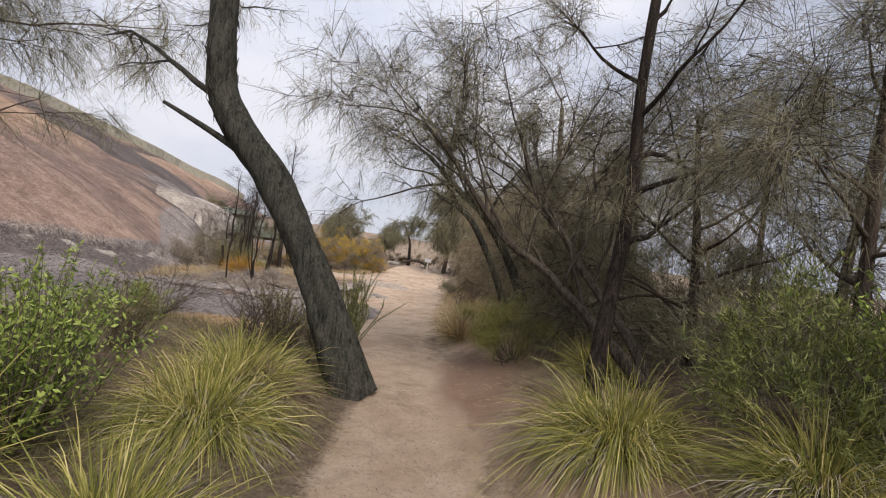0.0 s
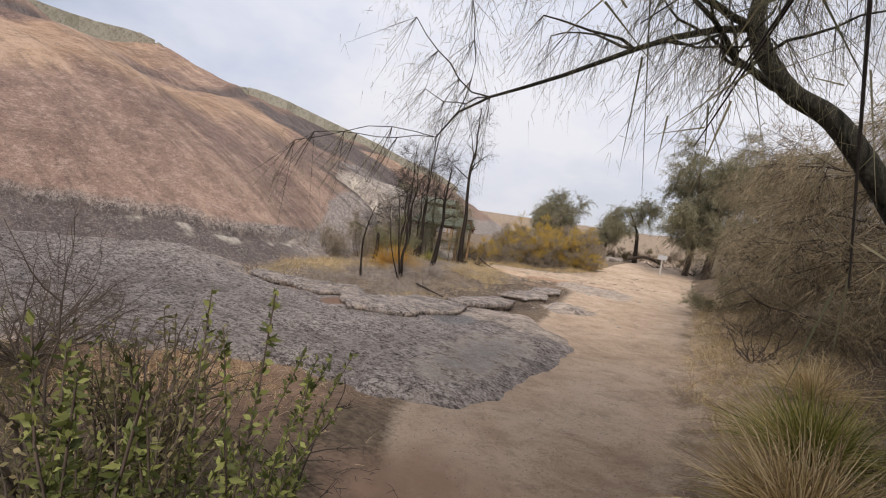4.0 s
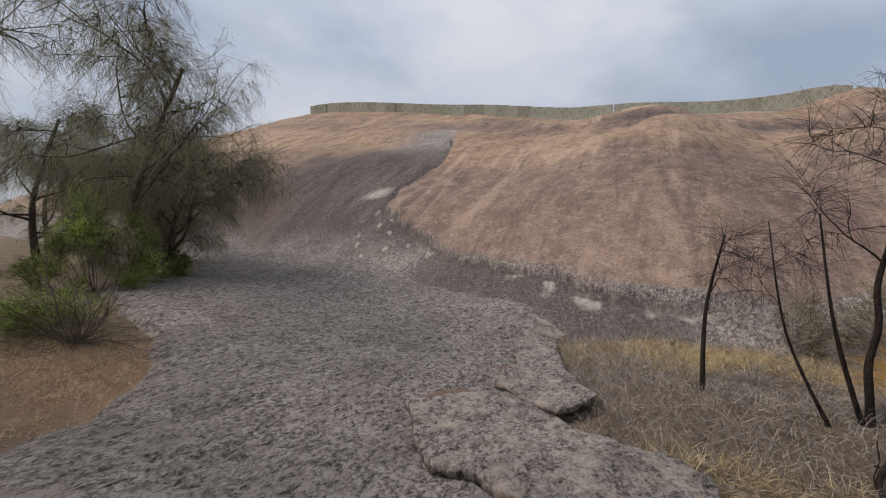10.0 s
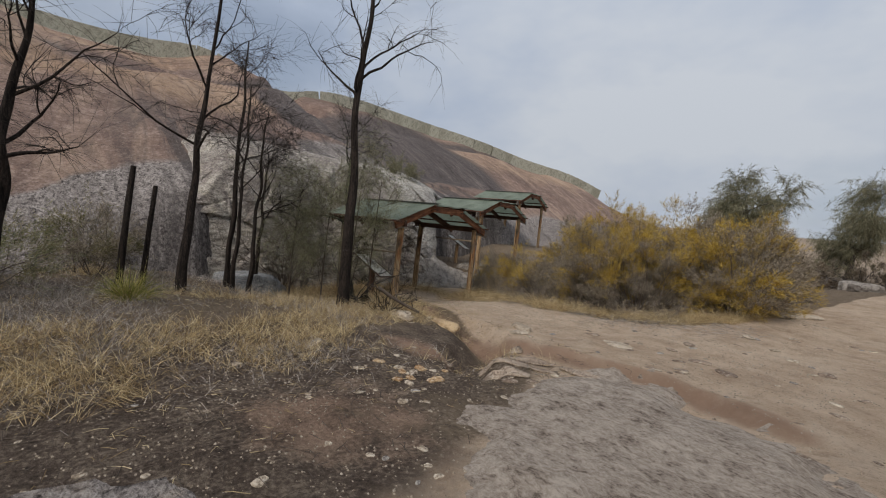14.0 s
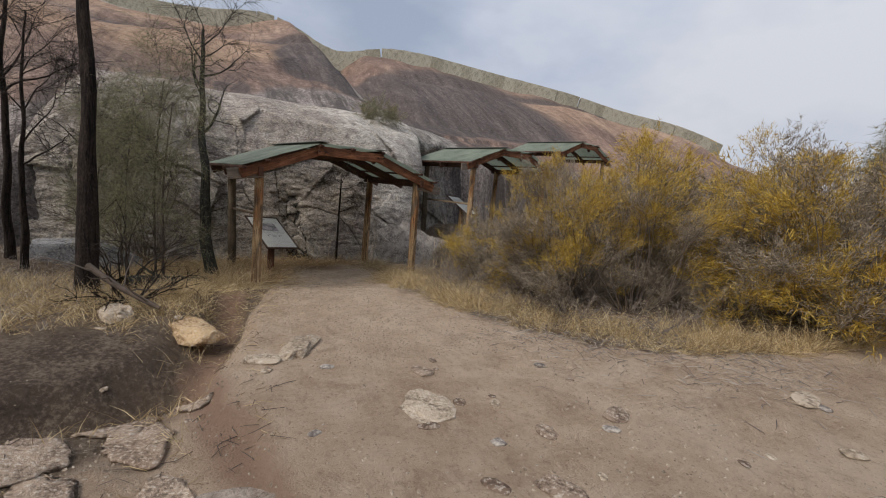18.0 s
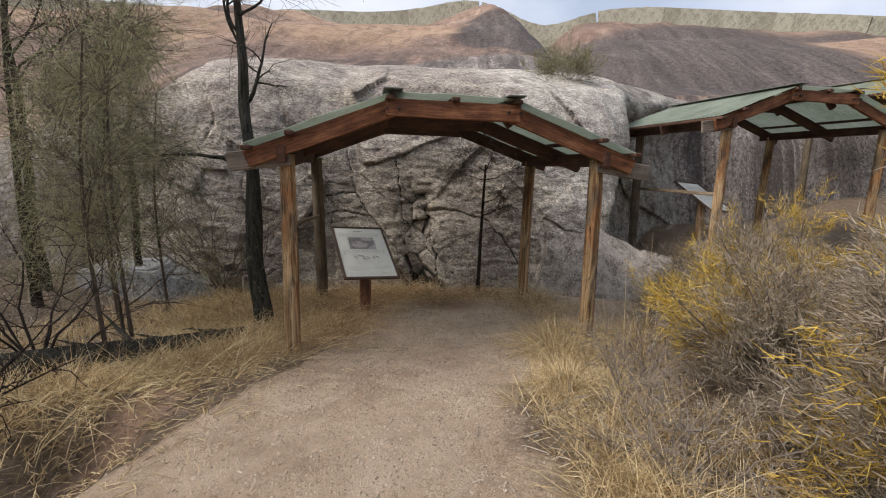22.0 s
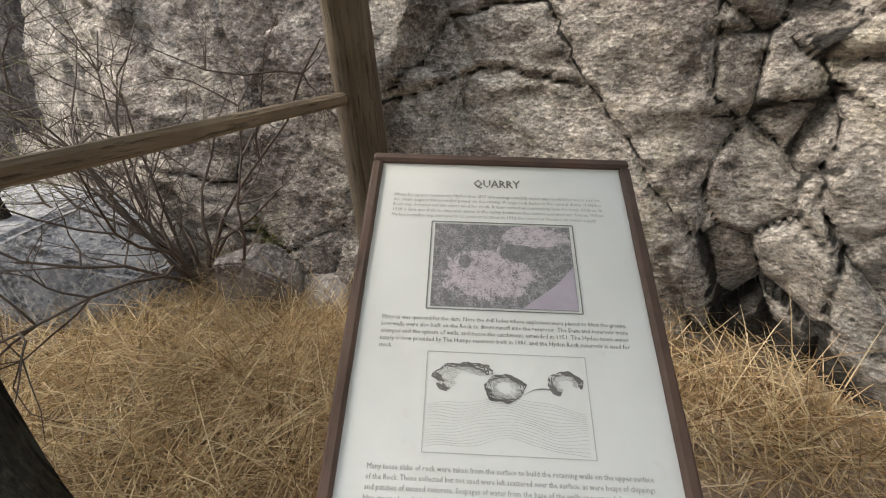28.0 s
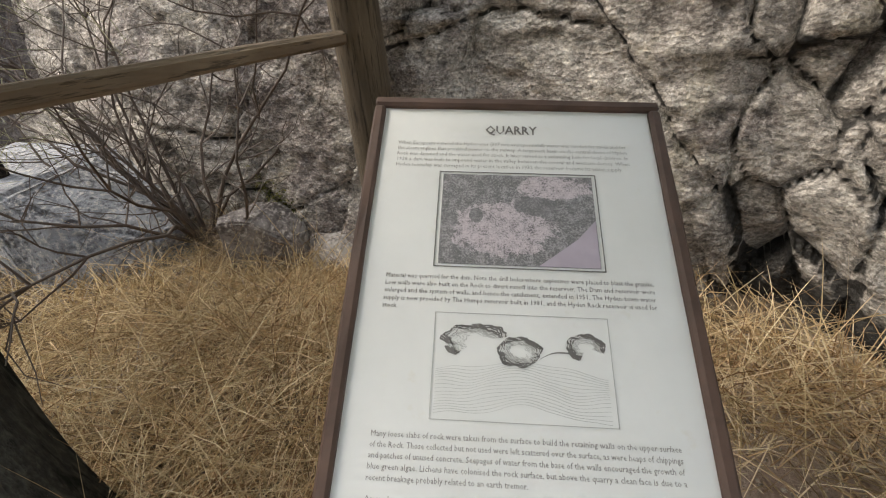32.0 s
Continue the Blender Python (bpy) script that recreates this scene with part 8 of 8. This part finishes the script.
def sheet_slab(label, outline, thick, seed, mat=None, lift=0.0):
    """A lifted sheet of granite with a broken edge, on the apron."""
    n = 170
    ring = np.array([*outline, outline[0]], float)
    at = np.linspace(0, len(outline), n, endpoint=False)
    loop = np.c_[np.interp(at, range(len(ring)), ring[:, 0]), np.interp(at, range(len(ring)), ring[:, 1])]
    c = loop.mean(0)
    rings = []
    for f, dz in ((0.9, -0.12), (0.905, thick * 0.3), (0.995, thick * 0.42), (1.0, thick * 0.9), (0.985, thick), (0.8, thick * 1.03), (0.5, thick * 1.06), (0.0, thick * 1.06)):
        p = c + (loop - c) * f
        if f > 0.9:
            d = unit(loop - c)
            p = p + d * (0.16 * fbm(loop[:, 0] * 1.0, loop[:, 1], 2.6, 5, seed))[:, None] + d * (0.015 * fbm(loop[:, 0], loop[:, 1], 16.0, 2, seed + 5 + int(dz * 100)))[:, None]
        z = ground_z(p[:, 0], p[:, 1]) + 0.05 + lift + dz + 0.02 * fbm(p[:, 0], p[:, 1], 2.5, 4, seed + 3) * (f < 1)
        rings.append(np.c_[p, z])
    V = np.concatenate(rings)
    i = np.arange(len(rings) * n).reshape(len(rings), n)
    j = np.roll(i, -1, 1)
    F = np.stack([i[:-1], j[:-1], j[1:], i[1:]], -1).reshape(-1, 4)
    me = mesh_np("rock_slab", V, F, mat or M_SLAB, False, {"zone": np.tile([0.0, 0.44, 0.0], (len(V), 1))})
    return tagged(new("rock_slab", me), label, "rock slab", "granite sheets")


M_SLAB = M_APRON
sheet_slab("thick exfoliated granite sheet with a dark broken lip", [(-4.14, 13.07), (-4.22, 13.45), (-4.03, 13.86), (-3.9, 14.2), (-3.87, 14.6), (-3.98, 14.93), (-4.45, 15.12), (-4.9, 15.0), (-5.19, 14.85), (-5.23, 14.5), (-5.3, 14.1), (-5.84, 13.5), (-5.9, 13.2), (-5.65, 12.86), (-5.15, 12.5), (-4.87, 12.69)], 0.15, 3)
sheet_slab("long pale granite sheet beside dry grass", [(-4.42, 15.2), (-4.7, 15.35), (-4.62, 15.8), (-4.4, 16.4), (-4.1, 16.9), (-3.6, 16.9), (-3.5, 16.2), (-3.85, 15.5)], 0.15, 7)
sheet_slab("upper granite sheet running up to the rock foot", [(-5.95, 13.35), (-6.3, 13.05), (-6.9, 13.1), (-8.2, 12.9), (-8.5, 13.4), (-7.35, 13.7), (-6.3, 14.15), (-5.8, 13.85)], 0.12, 11)
sheet_slab("pale granite sheet showing through dark soil", [(-4.3, 17.95), (-4.35, 18.4), (-4.1, 18.9), (-3.95, 19.35), (-3.4, 19.3), (-3.2, 18.5), (-3.6, 17.9)], 0.07, 15)
sheet_slab("small pale granite sheet showing through dark soil", [(-4.0, 19.55), (-3.95, 20.15), (-3.82, 20.5), (-3.3, 20.5), (-3.2, 19.9), (-3.5, 19.5)], 0.07, 19)
M_LEDGE = mat_stone("tan_rock_ledge", (0.29, 0.215, 0.16), (0.5, 0.4, 0.31))
for i, (cx, cy, rx, ry, turn) in enumerate(((-5.35, 24.55, 0.3, 0.2, 0.5), (-4.95, 24.2, 0.34, 0.2, 0.9), (-5.0, 24.75, 0.32, 0.18, 0.2), (-4.6, 23.75, 0.33, 0.2, 1.0), (-4.55, 24.45, 0.26, 0.17, 0.4), (-5.55, 24.95, 0.2, 0.12, 0.3), (-4.3, 24.95, 0.3, 0.14, 0.1))):
    ring = [(cx + cos(turn) * rx * cos(q) - sin(turn) * ry * sin(q), cy + sin(turn) * rx * cos(q) + cos(turn) * ry * sin(q)) for q in np.linspace(0, 2 * pi, 9)[:-1] + 0.3 * np.sin(np.arange(8) * 2.3 + i)]
    sheet_slab("thin tan rock plate on the gully bank", ring, 0.03, 60 + i, M_LEDGE, -0.06)


def grit_field(name, label, mat, seed, n, inside, box, size):
    """Loose gravel: little four-sided stones."""
    rng = np.random.default_rng(seed)
    xy = scatter(rng, n, inside, box)
    s = rng.uniform(*size, n)[:, None]
    c = np.c_[xy, ground_z(xy[:, 0], xy[:, 1])]
    a = rng.uniform(0, 2 * pi, n)
    V = [c + s * np.c_[np.cos(a + k), np.sin(a + k) * rng.uniform(0.6, 1, n), np.full(n, -0.1)] for k in (0.0, 1.6, 3.1, 4.7)]
    V.append(c + s * np.c_[rng.normal(0, 0.25, (n, 2)), rng.uniform(0.5, 0.9, n)])
    F = (np.arange(n) * 5)[:, None, None] + np.array([(0, 1, 4), (1, 2, 4), (2, 3, 4), (3, 0, 4)])[None]
    return tagged(new(name, mesh_np(name, np.stack(V, 1).reshape(-1, 3), F.reshape(-1, 3), mat)), label, "gravel", kind="stuff")


grit_field("gravel", "pale gravel scattered on the shelter track", M_STONE, 1, 9000, lambda x, y: step(y, 25.4 + 0.1 * (x + 8), 26.2 + 0.1 * (x + 8)) * (1 - step(y, 27.6, 28.3)), (-12, -5.5, 25, 28.3), (0.004, 0.013))
grit_field("gravel", "pale grit on the sandy ground", M_STONE, 2, 7000, lambda x, y: 0.2 + 0.8 * step(fbm(x, y, 0.8, 3, 44), 0, 0.4), (-6, 0.2, 17.5, 30), (0.004, 0.016))
grit_field("gravel", "pale chips on the dark soil", M_STONE, 3, 5000, lambda x, y: off_rock(x, y) * 0.8, (-7.5, -2.8, 16, 25.5), (0.004, 0.014))
grit_field("gravel", "dark crumbs on the sand track", M_STONE_GREY, 4, 4000, lambda x, y: step(x - path_left(y), -0.2, 0.3) * step(path_right(y) - x, -0.3, 0.3), (-3, 1, 0, 17), (0.003, 0.009))


def log(label, points, r0, r1, seed, mat):
    rng = np.random.default_rng(seed)
    o = thing("fallen_log", pose(*points[0]), label, "fallen log")
    line = smooth_line(points, 22) - np.array(points[0])
    part_mesh("stem", mesh_np("stem", *bark_trunk(rng, line, np.linspace(r0, r1, 22), 12, 0.2, 0.0), mat, True), o)
    lines = []
    for i in range(5):
        k = rng.integers(3, 20)
        p, r, _ = wander(rng, line[k], (rng.normal(), rng.normal(), 0.5), rng.uniform(0.25, 0.6), r1 * 0.5, 0.004, 5, 0.25)
        lines.append((p, r))
    mass("twig_mass", mesh_np("twig_mass", *tubes(lines, 5), mat), o)
    return o


log("weathered charred log lying in dry grass", [(-8.2, 24.05, gz(-8.2, 24.05) + 0.08), (-8.73, 24.33, gz(-8.73, 24.33) + 0.08), (-9.2, 24.55, gz(-9.2, 24.55) + 0.07), (-9.9, 24.85, gz(-9.9, 24.85) + 0.06)], 0.11, 0.07, 1, M_BARK)
log("pale fallen stick across the dead shrub", [(-7.55, 23.9, 0.35), (-7.4, 24.2, 0.15), (-7.25, 24.55, -0.03)], 0.035, 0.02, 2, M_TWIG)
log("dark fallen branch in grey grass", [(-6.2, 16.6, gz(-6.2, 16.6) + 0.02), (-5.7, 16.3, gz(-5.7, 16.3) + 0.08), (-5.2, 16.2, gz(-5.2, 16.2) + 0.02)], 0.03, 0.015, 3, M_BURNT)
log("dead branches heaped by the far track", [(-3.6, 44.5, gz(-3.6, 44.5) + 0.3), (-2.4, 44.0, gz(-2.4, 44) + 0.6), (-1.2, 44.2, gz(-1.2, 44.2) + 0.2)], 0.14, 0.06, 4, M_BARK_THIN)
bare_shrub(-7.7, 24.25, "tangle of charred fallen sticks", 21, 0.7, 0.9, 12, M_BURNT)
bare_shrub(-8.6, 24.0, "bare twiggy saplings beside log", 22, 1.1, 0.5, 8)
bare_shrub(-11.5, 23.75, "bare branching shrub against the rock face", 23, 1.6, 0.8, 24, M_TWIG, z=-0.45)
tussock(-11.62, 24.0, "dead rust-brown clump at the foot of the rock", M_TWIGGRASS, 45, 900, 0.55, 0.004, 0.8, 1.0, 0.6, z=-0.42)
bare_shrub(-12.95, 30.1, "tangle of dead brown brush in the rock hollow", 27, 0.7, 0.7, 30, M_TWIG, thick=0.5, z=-0.3)
bare_shrub(-12.7, 30.9, "grey dead brush before the second panel", 28, 0.7, 0.6, 26, M_TWIG_GREY, thick=0.4, z=-0.1)
bare_shrub(-5.0, 46.0, "heap of grey dead branches", 24, 1.6, 2.2, 18, M_TWIG_DARK)
bare_shrub(-1.5, 43.0, "heap of grey dead branches", 25, 1.2, 2.0, 18, M_TWIG_DARK)
for i, (x, y, h, r) in enumerate(((-4.8, 47.0, 1.7, 1.3), (-2.6, 47.5, 1.6, 1.4), (-0.6, 46.5, 1.5, 1.3), (-6.8, 47.5, 1.5, 1.2))):
    plume_bush(x, y, "dark grey-brown scrub behind the dead branches", 350 + i, h, r, M_OLIVE, M_TWIGGRASS, 240, 0.3, "far scrub", fine=26, nw=0.014)
bare_shrub(0.8, 40.5, "heap of grey dead branches", 26, 1.2, 2.0, 18, M_TWIG_DARK)

post = thing("track_sign", pose(-1.05, 36.2, gz(-1.05, 36.2)), "small white rectangular sign on a pale post", "sign")
part("post", bevelled_box(0.08, 0.05, 1.15, 0.006, (0, 0, 0.5)), mat_plain("pale_post", (0.42, 0.4, 0.36), 0.7, 0.2), post)
M_BOARD = mat_plain("white_board", (0.48, 0.49, 0.51), 0.5, 0.08)
M_FAINT = mat_plain("faint_lettering", (0.38, 0.39, 0.41), 0.6, 0.1)
part("board", bevelled_box(0.5, 0.03, 0.28, 0.01, (0, -0.045, 1.1)), M_BOARD, post, "plain white board")
for k in range(3):
    part("text_line", bevelled_box(0.36 - 0.08 * (k == 2), 0.004, 0.024, 0, (0, -0.062, 1.18 - 0.08 * k)), M_FAINT, post)

# ---- far trees ----
tree("far old tree with a broken top and drooping foliage", [(-3.2, 45.0, gz(-3.2, 45) - 0.1), (-3.3, 45, 2.6), (-3.6, 45, 3.6), (-4.2, 45, 4.7)], 0.17, 0.04, [(0.6, (-0.8, 0, 0.5), 1.5), (0.7, (0.8, 0, 0.6), 1.8), (0.75, (-0.5, 0.3, 0.2), 1.4), (0.85, (0.6, 0.2, 0.4), 1.4)], 301, M_BURNT, M_NEEDLE, per=8, twigs=6, spray=0.9, droop=0.25, needle=0.35, nwidth=0.015)
for i, (x, y, h, sp) in enumerate(((-10.5, 49.5, 4.6, 2.4), (-13.0, 56, 4.5, 2.6), (0.3, 39.5, 7.4, 3.0), (1.3, 36.3, 6.4, 2.6), (1.5, 42.0, 7.2, 3.2), (3.5, 36.0, 6.5, 3.0), (4.5, 46.0, 8.0, 3.4), (-8.0, 62.0, 4.0, 2.4))):
    z = gz(x, y)
    crown_tree("far spreading grey-green tree", [(x, y, z - 0.1), (x + 0.2, y, z + h * 0.4), (x - 0.2, y, z + h * 0.9)], 0.2, 0.05, sp, 310 + i, M_BARK_THIN, M_NEEDLE, count=12, per=6, twigs=5, spray=0.9, droop=0.1, needle=0.4, nwidth=0.022, group="far trees", subs=4, trunk_sides=10)
for i, (x, y, h, r) in enumerate(((-8.5, 47, 1.8, 1.8), (-11.5, 45, 2.2, 2.0), (-6.5, 49, 1.6, 1.8), (-9.5, 53, 2.0, 2.4), (-2.0, 52, 2.2, 2.6), (2.0, 50, 2.6, 2.8))):
    plume_bush(x, y, "far grey-brown scrub bush", 330 + i, h, r, M_OLIVE, M_GREYLEAF, 260, 0.3, "far scrub", fine=24)
